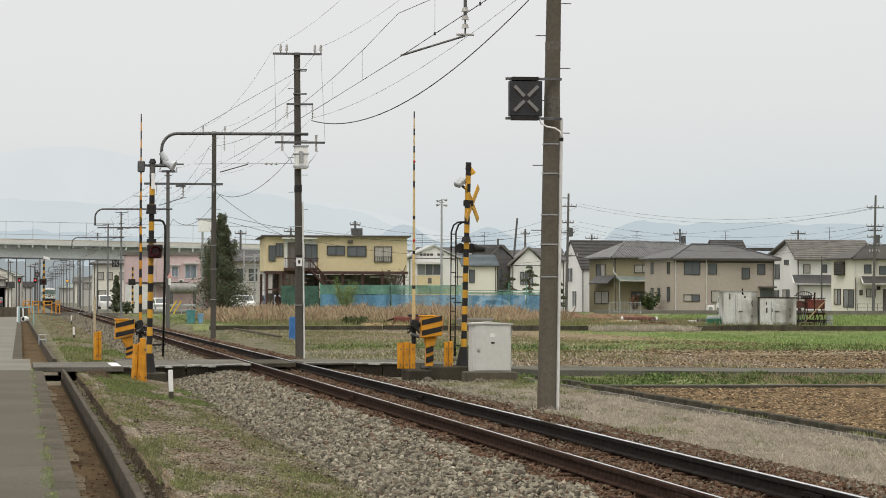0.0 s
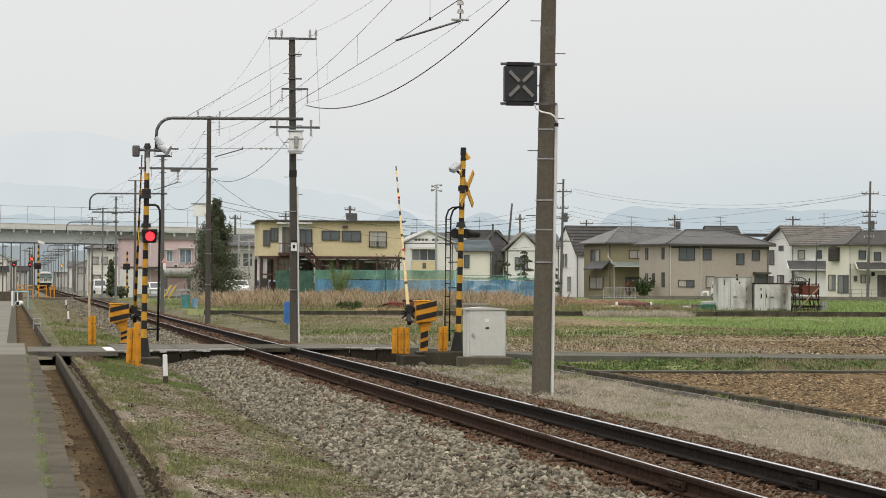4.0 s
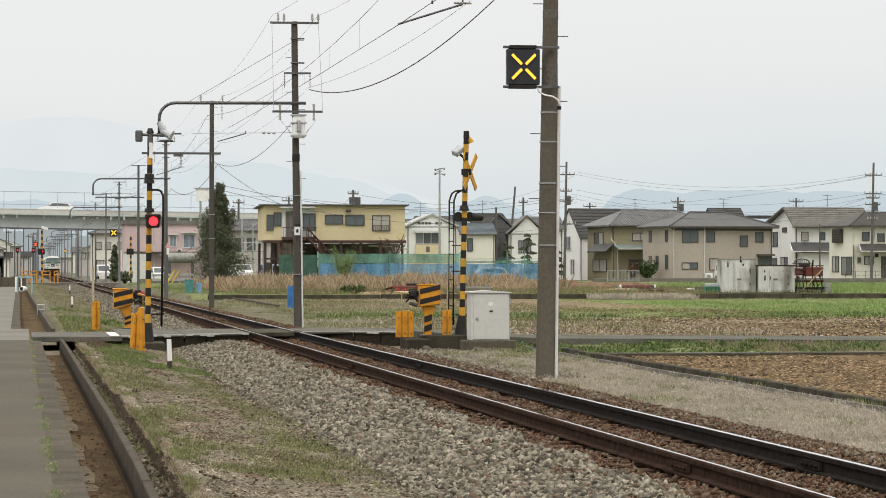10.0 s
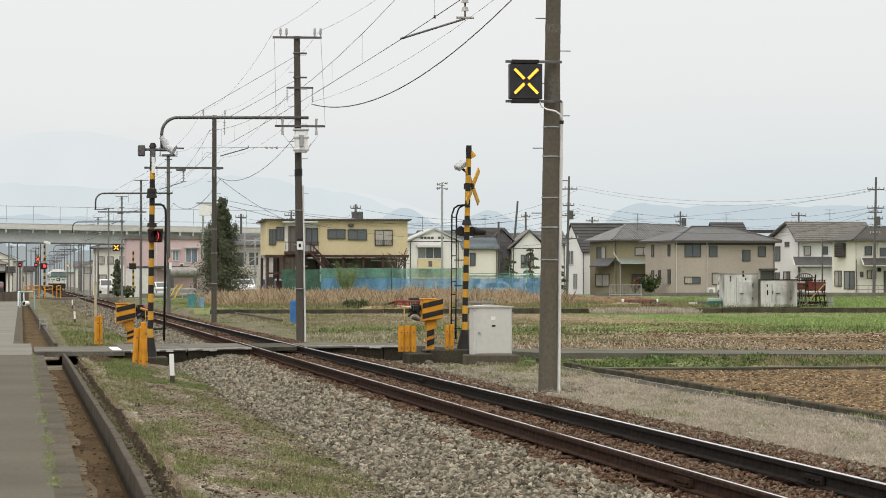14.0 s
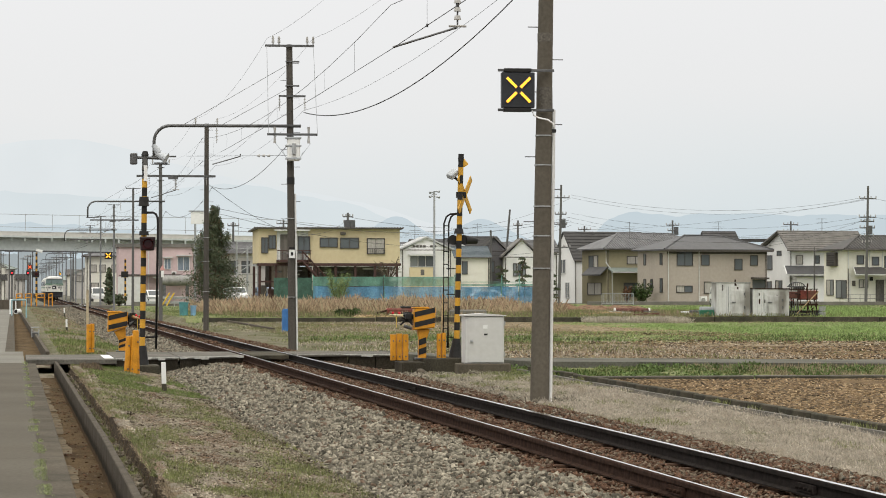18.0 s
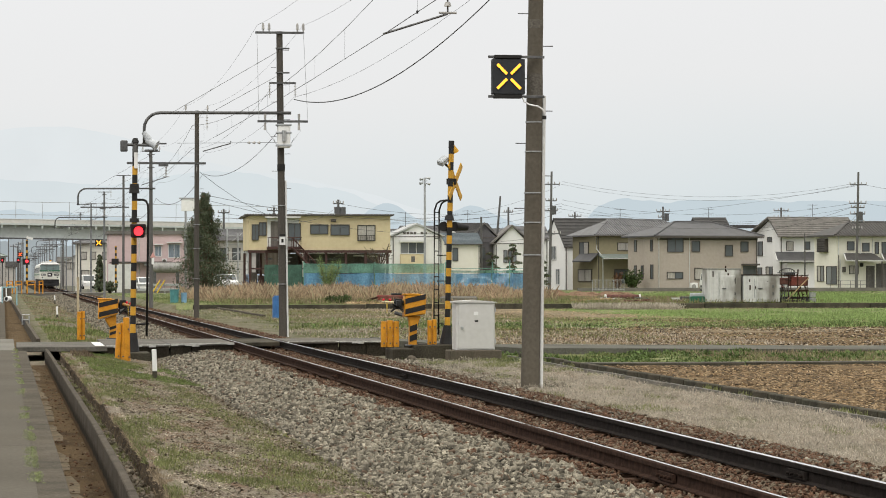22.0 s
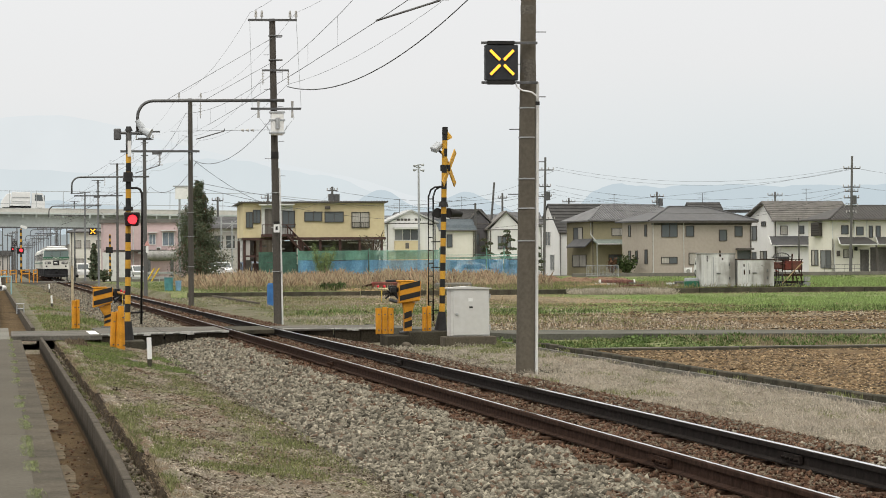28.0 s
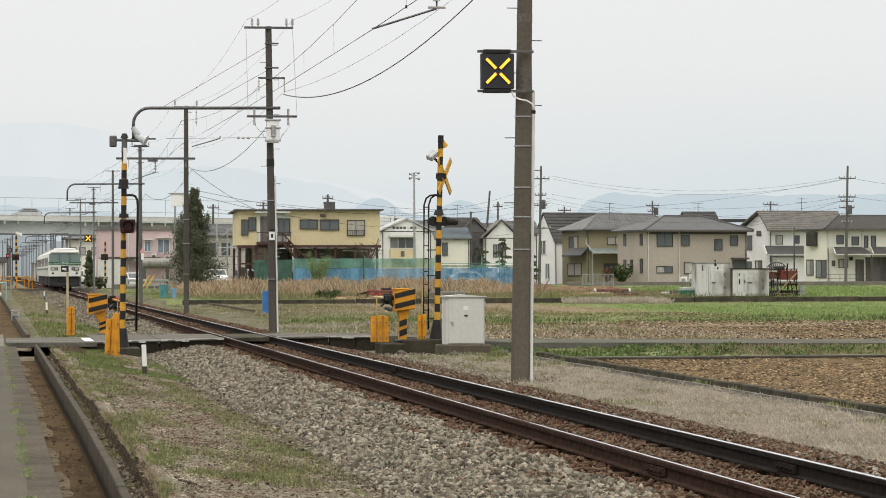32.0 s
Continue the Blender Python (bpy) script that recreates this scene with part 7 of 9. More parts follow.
P_WHITE, P_SILVER, P_DARK, P_BLUE = paint("white_car_paint", (0.72, 0.72, 0.71)), paint("silver_car_paint", (0.38, 0.39, 0.4)), paint("dark_car_paint", (0.05, 0.05, 0.055)), paint("blue_car_paint", (0.07, 0.12, 0.2))
M_RED = mat("red_machine_paint", (0.2, 0.045, 0.032), 0.6, scale=3, var=0.4, fine=20, bump=0.1, stain=0.5)


def lorry():
    """White refuse lorry that drives over the overpass, nose along +x."""
    p = thing("refuse_lorry", pose(-10, 346, 8.1), "white refuse lorry driving over the overpass", "lorry")
    bm = bmesh.new()
    prism(bm, [(0.9, 0.5), (2.45, 0.5), (2.45, 1.2), (2.2, 2.25), (0.95, 2.3)], "y", -0.95, 0.95)
    bevelled(bm, 0.05, 2)
    part("cab", bm, P_WHITE, p)
    bm = bmesh.new()
    prism(bm, [(-1.5, 0.75), (0.8, 0.75), (0.8, 2.35), (-1.3, 2.35)], "y", -0.95, 0.95)
    bevelled(bm, 0.04)
    part("hopper_body", bm, P_WHITE, p)
    bm = bmesh.new()
    prism(bm, [(-2.6, 0.6), (-1.55, 0.6), (-1.35, 2.2), (-1.9, 2.1), (-2.5, 1.3)], "y", -0.92, 0.92)
    bevelled(bm, 0.04)
    part("tail_press", bm, P_WHITE, p)
    for s in (-1, 1):
        bm = bmesh.new()
        prism(bm, [(1.3, 1.35), (2.25, 1.35), (2.1, 2.05), (1.3, 2.08)], "y", s * 0.95 - 0.012, s * 0.95 + 0.012)
        part("cab_window", bm, M_GLASSD, p)
        for z in (1.2, 1.7):
            part("rib", bx(-1.3, 0.75, s * 0.96 - 0.03, s * 0.96 + 0.03, z, z + 0.06), M_GALV, p)
        for x in (-1.3, 1.75):
            part("wheel", rd((x, s * 0.65, 0.4), (x, s * 0.94, 0.4), 0.4, n=16), M_TYRE, p)
    part("chassis", bx(-2.4, 2.3, -0.5, 0.5, 0.45, 0.75), M_UNDER, p)
    part("windscreen", bx(2.35, 2.44, -0.85, 0.85, 1.3, 2.0), M_GLASSD, p)
    return p


LORRY = lorry()
solid("road_kerb", bx(11.3, 21.5, 296.4, 296.7, -0.4, 0.36, 0.03), M_PALECONC, "low pale kerb wall along the side road", "wall")
OVER_CAR = car(pose(40, 348.5, 7.9), P_SILVER, "silver estate car driving over the overpass", 3.5, 1.5, 1.4)
OVER_CAR_EARLY = car(pose(60, 350, 7.9), P_WHITE, "white saloon car driving over the overpass", 4.2, 1.6, 1.4)
car(pose(13.55, 302, 0.02, 0, 0, -82), P_WHITE, "white car parked by the tank", 3.4, 1.35, 1.5)
car(pose(10.0, 380, 0.02, 0, 0, -85), P_WHITE, "white van parked beside the track", 3.4, 1.5, 1.8, van=True)
car(pose(21.0, 290, 0.3, 0, 0, -80), P_WHITE, "white car parked by the stilt house", 4.1, group="parked cars")
car(pose(23.7, 289, 0.3, 0, 0, -84), P_BLUE, "dark blue car parked beneath the stilt house", 4.1, group="parked cars")
car(pose(26.3, 288, 0.3, 0, 0, -86), P_SILVER, "silver car parked beneath the stilt house", 4.0, group="parked cars")
car(pose(42.5, 268, 0.02), P_WHITE, "white car behind the blue netting", 4.1, group="parked cars")
car(pose(46.2, 268, 0.02), P_SILVER, "silver car behind the blue netting", 4.1, group="parked cars")
car(pose(-3.5, 380, 0.02, 0, 0, 90), P_DARK, "dark car on the lane beyond the overpass", 4.1)
car(pose(-7.5, 395, 0.02, 0, 0, 90), P_SILVER, "grey car on the lane beyond the overpass", 4.1)
car(pose(71.45, 300, 0.02, 0, 0, 95), P_WHITE, "white van parked behind the containers", 3.4, 1.5, 1.9, van=True)

# ---- containers and machinery at the field's edge ----
M_CONTAINER = mat("container_white", (0.56, 0.56, 0.54), 0.6, scale=2.4, var=0.08, fine=5, bump=0.0, stain=0.8, streak=True)


def container(m, w, h, label):
    p = thing("container", m, label, "container", "white containers in the field")
    part("body", bx(0, w, 0, 2.0, 0.06, h, 0.03), M_CONTAINER, p)
    part("roof_rim", bx(-0.03, w + 0.03, -0.03, 2.03, h, h + 0.05), M_LGREYW if h > 1.9 else M_RUST, p, "rust-stained roof rim")
    d = part("door", bx(w * 0.42, w * 0.8, -0.05, -0.005, 0.2, h - 0.45, 0.01), M_CONTAINER, p)
    part("handle", bx(w * 0.4, w * 0.52, -0.1, -0.05, 0.85, 0.91), M_STEEL, d)
    part("lock_rod", rd((w * 0.3, -0.06, 0.3), (w * 0.3, -0.06, h - 0.2), 0.022, n=6), M_GALV, p)
    part("door_frame", bx(w * 0.4, w * 0.82, -0.03, 0.0, 0.14, h - 0.38, 0.01), M_CONTAINER, p)
    rng = random.Random(int(w * 100))
    for z in (0.5, h - 0.75):
        part("hinge", bx(w * 0.79, w * 0.83, -0.08, -0.04, z, z + 0.16), M_STEEL, d)
    for k in range(7):
        x, z = rng.uniform(0.1, w - 0.2), rng.uniform(h * 0.45, h - 0.1)
        part("rust_patch", bx(x, x + rng.uniform(0.03, 0.1), -0.006, 0.0, z, z + rng.uniform(0.06, 0.4)), M_RUST, p)
    for k in range(3):
        part("panel_seam", bx(w * (0.12 + 0.12 * k), w * (0.12 + 0.12 * k) + 0.012, -0.008, 0.0, 0.18, h - 0.05), M_GALV, p)
    for x in (0.1, w - 0.3):
        part("skid", bx(x, x + 0.2, 0, 2.0, -0.16, 0.06), M_DARKCONC, p)


container(pose(41.8, 176, -0.08), 1.95, 2.05, "stained white container with a door in the field")
container(pose(43.9, 176, -0.08), 2.25, 1.68, "stained white container with rust streaks in the field")


def implement(m, w, label, red=M_RED):
    """Rusty farm implement: frame, tines, wheels and a hopper."""
    p = thing("farm_implement", m, label, "farm machine", "rusty farm machines")
    part("hopper", bx(0.85, w, 0, 0.8, 1.05, 1.62, 0.05), red, p, "faded red hopper")
    rng = random.Random(int(w * 10))
    for k in range(9):
        x = w * k / 8
        part("frame_bar", rd((x, 0, 0.1), (x + rng.uniform(-0.3, 0.3), 0.3, 1.1), 0.03, n=6), M_RUST, p)
    part("beam", bx(0, w, -0.05, 0.1, 0.7, 0.82), M_RUST, p)
    part("beam", bx(-0.2, w + 0.3, 0.2, 0.35, 0.25, 0.4), M_BLACK, p)
    for k in range(12):
        a = (rng.uniform(0, w), rng.uniform(-0.2, 0.6), rng.uniform(0.2, 1.9))
        b = (a[0] + rng.uniform(-0.5, 0.5), a[1] + rng.uniform(-0.2, 0.2), a[2] + rng.uniform(-0.5, 0.4))
        part("strut", rd(a, (b[0], b[1], max(0.1, b[2])), 0.025, n=6), rng.choice([M_RUST, M_STEEL, M_RED, M_BLACK]), p)
    part("lever", rd((w * 0.3, -0.1, 0.2), (w * 1.0, -0.1, 1.55), 0.035, n=6), M_STRAW, p)
    for x in (0.3, w - 0.2):
        part("wheel", rd((x, -0.12, 0.17), (x, 0.05, 0.17), 0.18, n=16), M_TYRE, p)
    part("engine", bx(w * 0.3, w * 0.6, 0.1, 0.7, 1.62, 1.85, 0.05), M_BLACK, p)
    part("exhaust", rd((w * 0.68, 0.2, 1.6), (w * 0.7, 0.2, 2.05), 0.05, n=8), M_RUST, p)
    for k in range(4):
        part("upright", rd((w * (0.05 + 0.3 * k), -0.08, 0.0), (w * (0.05 + 0.3 * k), -0.08, 1.7), 0.028, n=6), M_RUST, p)
    part("top_bar", rd((0, -0.08, 1.68), (w, -0.08, 1.7), 0.028, n=6), M_RUST, p)
    rack = part("ladder_rack", rd((-0.3, -0.15, 0.05), (-0.3, -0.15, 1.6), 0.03, n=6), M_RUST, p, "rusty ladder rack")
    part("rack_post", rd((-0.02, -0.15, 0.05), (-0.02, -0.15, 1.6), 0.03, n=6), M_RUST, rack)
    for k in range(6):
        part("rung", rd((-0.3, -0.15, 0.25 + 0.25 * k), (-0.02, -0.15, 0.25 + 0.25 * k), 0.02, n=6), M_RUST, rack)
    cage = part("cage_hoop", rd((0.05, 0.1, 1.85), (1.25, 0.1, 1.85), 0.035, n=6), M_STEEL, p, "dark domed cage")
    for k in range(8):
        a0, a1 = math.pi * k / 8, math.pi * (k + 1) / 8
        part("hoop", rd((0.65 + 0.5 * math.cos(a0), 0.1, 1.85 + 0.26 * math.sin(a0)), (0.65 + 0.5 * math.cos(a1), 0.1, 1.85 + 0.26 * math.sin(a1)), 0.035, n=6), M_STEEL, cage)
        x = 0.22 + 0.12 * k
        part("cage_bar", rd((x, 0.1, 1.6), (x, 0.1, 1.85 + 0.25 * math.sqrt(max(0.0, 1 - ((x - 0.65) / 0.5) ** 2))), 0.018, n=5), M_STEEL, cage)
    part("fuel_tank", bx(-0.15, 0.8, 0.0, 0.5, 1.12, 1.55, 0.06), M_RUSTRED, p, "orange-brown tank")
    part("tool_tray", bx(-0.25, w + 0.1, -0.25, 0.3, 0.08, 0.2, 0.03), M_BLACK, p)
    for k in range(5):
        part("spade", rd((0.1 + 0.16 * k, -0.2, 0.2), (0.25 + 0.1 * k, -0.1, 1.0), 0.02, n=5), M_STEEL, p)
    for k in range(4):
        part("bucket", rd((w + 0.18 + 0.17 * (k % 2), 0.05, 0.05 + 0.32 * (k // 2)), (w + 0.2 + 0.17 * (k % 2), 0.05, 0.33 + 0.32 * (k // 2)), 0.11, 0.14, 10), M_GALV, p)
    return p


M_RUSTRED = mat("red_rust", (0.13, 0.058, 0.045), 0.85, scale=5, var=0.45, fine=30, bump=0.2)
M_STRAW = mat("bare_timber", (0.42, 0.3, 0.17), 0.8, scale=3, var=0.3, fine=20, bump=0.1)
implement(pose(46.25, 177, -0.1), 1.95, "rusty red farm machine beside the containers")


def rusty_roller():
    p = thing("field_roller", pose(38.2, 190, -0.14), "long rusty brown steel pipe lying on timbers", "pipe")
    part("drum", rd((0, 0, 0.35), (2.35, 0, 0.33), 0.17, n=16), M_RUSTRED, p)
    for x in (0.05, 2.3):
        part("end_cap", rd((x - 0.05, 0, 0.34), (x + 0.05, 0, 0.34), 0.19, n=16), M_TRIMW, p)
    for x in (0.4, 1.8):
        part("timber", bx(x, x + 0.15, -0.7, 0.7, -0.1, 0.17), M_STRAW, p)


rusty_roller()


def planks():
    """Loose boards and posts lying about the roller."""
    rng = random.Random(31)
    for k in range(20):
        x, y = rng.uniform(34, 45), rng.uniform(178, 196)
        ln = rng.uniform(0.8, 2.6)
        bm = bx(-ln / 2, ln / 2, -0.07, 0.07, 0.0, 0.08, 0.01)
        solid("plank", bm, rng.choice([M_STRAW, M_TRIMW, M_STEEL, M_RUSTRED]), "weathered loose board lying in the grass", "plank", "boards by the pipe", m=pose(x, y, -0.1 + rng.uniform(0.02, 0.2), 0, rng.uniform(-4, 4), rng.uniform(-25, 25)))


planks()
bm = bx(-1.15, 1.15, -0.17, 0.17, 0.0, 0.45, 0.1)
solid("concrete_beam", bm, M_PALECONC, "pale concrete beam lying in the grass behind the field wall", "beam", m=pose(27.15, 180, -0.1, 0, 0, 3))
for k in range(7):
    bm = bx(-0.3, 0.3, -0.2, 0.2, 0.0, 0.22 + 0.08 * (k % 3), 0.02)
    solid("scrap_box", bm, (M_RUSTRED, M_TRIMW, M_STEEL)[k % 3], "small weathered scrap box lying by the pipe", "box", "scrap by the pipe", m=pose(40.6 + 0.75 * k + 0.3 * math.sin(k * 2.3), 184 + 1.5 * math.cos(k * 1.7), -0.1, 0, 0, 23 * k))


def low_machine():
    p = thing("tiller", pose(22.1, 182, -0.08), "rusty dark red tiller lying in dry grass", "farm machine", "rusty farm machines")
    part("tine_bar", bx(0.3, 2.2, -0.1, 0.5, 0.15, 0.5, 0.08), M_RED, p)
    part("tow_bar", rd((-0.6, 0, 0.1), (0.5, 0, 0.4), 0.06), M_RUST, p)
    part("cover", bx(1.2, 2.4, -0.05, 0.45, 0.45, 0.62, 0.05), M_BLACK, p)
    for k in range(6):
        part("tine", rd((0.4 + 0.3 * k, 0.1, 0.4), (0.3 + 0.3 * k, 0.0, -0.02), 0.03, n=6), M_RUST, p)
    part("wheel", rd((2.3, -0.2, 0.3), (2.3, 0.0, 0.3), 0.32, n=14), M_TYRE, p)


low_machine()
M_BLUEPLASTIC = mat("blue_plastic", (0.05, 0.16, 0.38), 0.5, scale=3, var=0.2, fine=20, bump=0.05)
DRUM = thing("plastic_drum", pose(12.05, 134.5, -0.32), "blue plastic drum standing in the grass", "drum")
part("body", rd((0, 0, 0), (0, 0, 0.95), 0.24, n=20), M_BLUEPLASTIC, DRUM)
for z in (0.3, 0.62):
    part("hoop", rd((0, 0, z), (0, 0, z + 0.03), 0.25, n=20), M_BLUEPLASTIC, DRUM)
part("lid", rd((0, 0, 0.95), (0, 0, 1.02), 0.2, 0.18, 16), M_BLUEPLASTIC, DRUM)

# ---- concrete edges in the fields ----


def edges():
    w = thing("field_kerb", pose(0, 0, 0), "low grey concrete kerb along the field", "kerb", kind="structure")
    a, b = Vector((11.0, 20, 0)), Vector((11.58, 68, 0))
    n = 24
    ang = math.degrees(math.atan2(b.y - a.y, b.x - a.x)) - 90
    me = mesh_of("kerb_block", bx(-0.06, 0.06, -0.98, 0.98, -0.6, -0.205, 0.015), M_DARKCONC)
    me2 = mesh_of("channel_edge", bx(-0.02, 0.02, -0.985, 0.985, -0.6, -0.262, 0.006), M_PALECONC)
    for k in range(n):
        o = new("kerb_block", me)
        o.parent = w
        q = a.lerp(b, (k + 0.5) / n)
        o.matrix_basis = pose(q.x + 0.12, q.y, random.uniform(-0.01, 0.01), 0, 0, ang)
        o = new("channel_edge", me2)
        o.parent = w
        o.matrix_basis = pose(q.x - 0.18, q.y, random.uniform(-0.008, 0.008), 0, 0, ang)
    w2 = thing("ditch_wall", pose(0, 0, 0), "low concrete edge beside the green strip", "wall", kind="structure")
    # dark olive face under pale coping: the wall's shade is put into these colours
    me = mesh_of("edge_slab", bx(-1.98, 1.98, -0.06, 0.06, -0.6, -0.285, 0.01), M_DARKCONC)
    cap = mesh_of("coping", bx(-1.985, 1.985, -0.05, 0.07, -0.285, -0.262, 0.006), M_PALECONC)
    for k in range(30):
        o = new("edge_slab", me)
        o.parent = w2
        o.matrix_basis = pose(13.5 + k * 4, 62.0 - k * 0.02, random.uniform(-0.015, 0.015))
        c = new("coping", cap)
        c.parent = w2
        c.matrix_basis = o.matrix_basis.copy()
    w3 = thing("retaining_wall", pose(0, 0, 0), "long dark concrete retaining wall at the field's end", "wall", kind="structure")
    me = mesh_of("wall_slab", bx(-2.48, 2.48, -0.12, 0.12, -0.6, -0.04, 0.02), M_DARKCONC)
    for k in range(34):
        o = new("wall_slab", me)
        o.parent = w3
        o.matrix_basis = pose(13 + k * 5, STEP_Y - 0.15, random.uniform(-0.02, 0.02))
    # thin edge of the track side ground, leading to the wall
    me = mesh_of("edge_slab", bx(-0.07, 0.07, -2.9, 2.9, -0.6, -0.2, 0.015), M_CONC)
    w4 = thing("field_kerb", pose(0, 0, 0), "thin concrete edge running towards the field wall", "kerb", kind="structure")
    for k in range(8):
        o = new("edge_slab", me)
        o.parent = w4
        o.matrix_basis = pose(11.76 + k * 0.04, 141 + k * 5.9, random.uniform(-0.02, 0.02), 0, 0, -0.4)


edges()

# ---- nets, fences, distant poles ----
M_NETG = mat("green_net", (0.21, 0.42, 0.345), 0.8, scale=0.8, var=0.35, fine=12, bump=0.3)
M_NETB = mat("blue_sheet", (0.19, 0.4, 0.585), 0.6, scale=0.9, var=0.35, fine=8, bump=0.3, streak=True)

M_SHEETG = mat("dark_green_tarpaulin", (0.05, 0.105, 0.08), 0.6, scale=1.5, var=0.3, fine=12, bump=0.2)

for net, see in ((M_NETG, 0.66), (M_NETB, 0.78)):
    net.node_tree.nodes["Principled BSDF"].inputs["Alpha"].default_value = see


def netting():
    p = thing("net_fence", pose(0, 250, 0), "green and blue netting fence hung on poles", "fence")
    part("dark_green_sheet", bx(21.3, 24.5, 0.3, 0.34, 0.2, 2.55), M_SHEETG, p, "dark green tarpaulin sheet")
    for k, (x0, x1) in enumerate(((24.6, 30.5), (30.6, 36.5), (36.6, 40.5), (40.6, 42.0), (42.1, 43.6))):
        for z0, z1, m, name in ((1.85, 2.1 if k > 1 else 2.65, M_NETG, "green_net"), (0.3, 1.85, M_NETB, "blue_sheet")):
            bm = bmesh.new()
            n = 16
            rows = []
            for i in range(n + 1):
                x = x0 + (x1 - x0) * i / n
                dy = 0.12 * math.sin(i * 1.7 + k) + 0.06 * math.sin(i * 4.1)
                dz = -0.06 * math.sin(math.pi * i / n)
                rows.append((bm.verts.new((x, dy, z0)), bm.verts.new((x, dy * 0.4, z1 + dz))))
            for (a, b), (c, d) in zip(rows[:-1], rows[1:]):
                bm.faces.new((a, c, d, b))
            bmesh.ops.solidify(bm, geom=bm.faces[:], thickness=0.02)
            part(name, bm, m, p)
        part("post", rd((x0, 0.1, -0.2), (x0, 0.1, 2.8), 0.05, n=6), M_NETG, p)
        part("top_rail", rd((x0, 0.08, 2.2 if k > 1 else 2.6), (x1, 0.08, 2.2 if k > 1 else 2.6), 0.03, n=6), M_NETG, p)


netting()


def utility_pole(m, h, arms, label="grey concrete utility pole with wires", lean=0.0, box_at=None):
    p = thing("utility_pole", m, label, "utility pole", "utility poles")
    thick = 0.11 if label.startswith("distant") else 0.17
    part("shaft", rd((0, 0, -0.3), (lean * h, 0, h), thick, thick * 0.65, 10), M_POLEFAR, p)
    for z, w in arms:
        part("cross_arm", bx(-w + lean * z, w + lean * z, -0.06, 0.06, z - 0.06, z + 0.06), M_STEEL, p)
        for x in (-w, -w * 0.4, w * 0.4, w):
            part("insulator", rd((x + lean * z, 0, z), (x + lean * z, 0, z + 0.28), 0.07, 0.05, 6), M_INSUL, p)
    if box_at:
        part("transformer", rd((0.45, 0, box_at), (0.45, 0, box_at + 0.95), 0.3, n=12), M_STEEL, p)
    return p


utility_pole(pose(58.6, 322, 0), 13.0, [(11.6, 0.9), (9.8, 0.6), (8.7, 0.7), (6.2, 1.1)], lean=0.02, box_at=8.3)
utility_pole(pose(90.25, 312, 0), 12.7, [(11.35, 0.9), (9.35, 0.9), (8.9, 0.7), (8.2, 0.8), (7.3, 0.7), (6.6, 0.5)], lean=0.022, box_at=7.5)
utility_pole(pose(94.6, 360, 0), 10, [(9.6, 0.9), (8.8, 0.9)])
utility_pole(pose(80.8, 365, 0), 10.2, [(9.6, 0.8), (8.9, 0.6)], box_at=8.4)
utility_pole(pose(72.5, 380, 0), 9.8, [(9.3, 0.8)])
utility_pole(pose(56.0, 345, 0), 10.9, [], "leaning grey pole between the houses", 0.09)
utility_pole(pose(59.1, 352, 0), 9.8, [(9.2, 0.5)])
utility_pole(pose(51.7, 326, 0.1), 8.0, [])
utility_pole(pose(88.1, 325, 0), 6.3, [], "distant slim grey post before the white house")
utility_pole(pose(33.0, 300, 0), 9.3, [(8.9, 0.5), (8.3, 0.4)], box_at=7.6)
utility_pole(pose(31.8, 360, 0), 10.0, [(9.5, 0.8), (8.9, 0.5)])
utility_pole(pose(23.6, 330, 0), 9.0, [(8.6, 0.6)])


def floodlight_pole():
    p = thing("floodlight_pole", pose(40.4, 290, 0.1), "tall slim pole with clustered horn speakers", "pole")
    part("shaft", rd((0, 0, -0.3), (0, 0, 11.1), 0.13, 0.09, 8), M_GALV, p)
    part("cross_bar", bx(-0.25, 0.25, -0.05, 0.05, 10.75, 10.83), M_GALV, p)
    for x, z in ((-0.12, 11.0), (0.12, 11.1), (0.14, 10.55), (-0.15, 10.6)):
        part("horn", rd((x, 0, z), (x + (0.35 if x > 0 else -0.35), -0.2, z - 0.08), 0.05, 0.13, 10), M_GALV, p)


floodlight_pole()


def town_wires():
    for (a, b, sag) in (((60, 322, 11.9), (90.45, 312, 11.56), 1.6), ((60, 322, 11.6), (90.45, 312, 11.27), 1.7), ((60, 322, 9.9), (90.45, 312, 9.45), 1.5), ((60, 322, 8.9), (90.45, 312, 8.31), 1.4), ((60, 322, 9.4), (90.45, 312, 9.07), 1.9), ((60, 322, 7.9), (90.45, 312, 7.64), 1.1), ((41, 318, 7.5), (60, 322, 9.2), 0.5), ((23, 330, 8.6), (60, 322, 9.2), 1.6), ((23, 330, 8.2), (53, 352, 9.0), 1.2), ((90.45, 312, 11.36), (72, 380, 9.3), 0.8), ((12, 182, 6.2), (60, 322, 8.6), 2.2), ((60, 322, 11.6), (12.0, 182, 6.5), 2.5), ((90.45, 312, 11.46), (130, 335, 12), 1.5), ((90.45, 312, 9.17), (84, 330, 6.5), 0.3), ((90.45, 312, 8.21), (91, 325, 6.0), 0.2), ((90.45, 312, 9.45), (130, 335, 9.9), 1.2), ((60, 322, 9), (45, 330, 7), 0.8), ((33, 300, 8.9), (60, 322, 9.5), 1.2), ((60, 322, 6.3), (48, 332, 5.5), 0.5), ((8.6, 138, 6.5), (33, 300, 8.7), 2.0)):
        bm = bmesh.new()
        span(bm, a, b, sag, 0.013, 14)
        solid("utility_wire", bm, M_CABLE, "thin black utility wire sagging between poles", "wire", "utility wires")


town_wires()


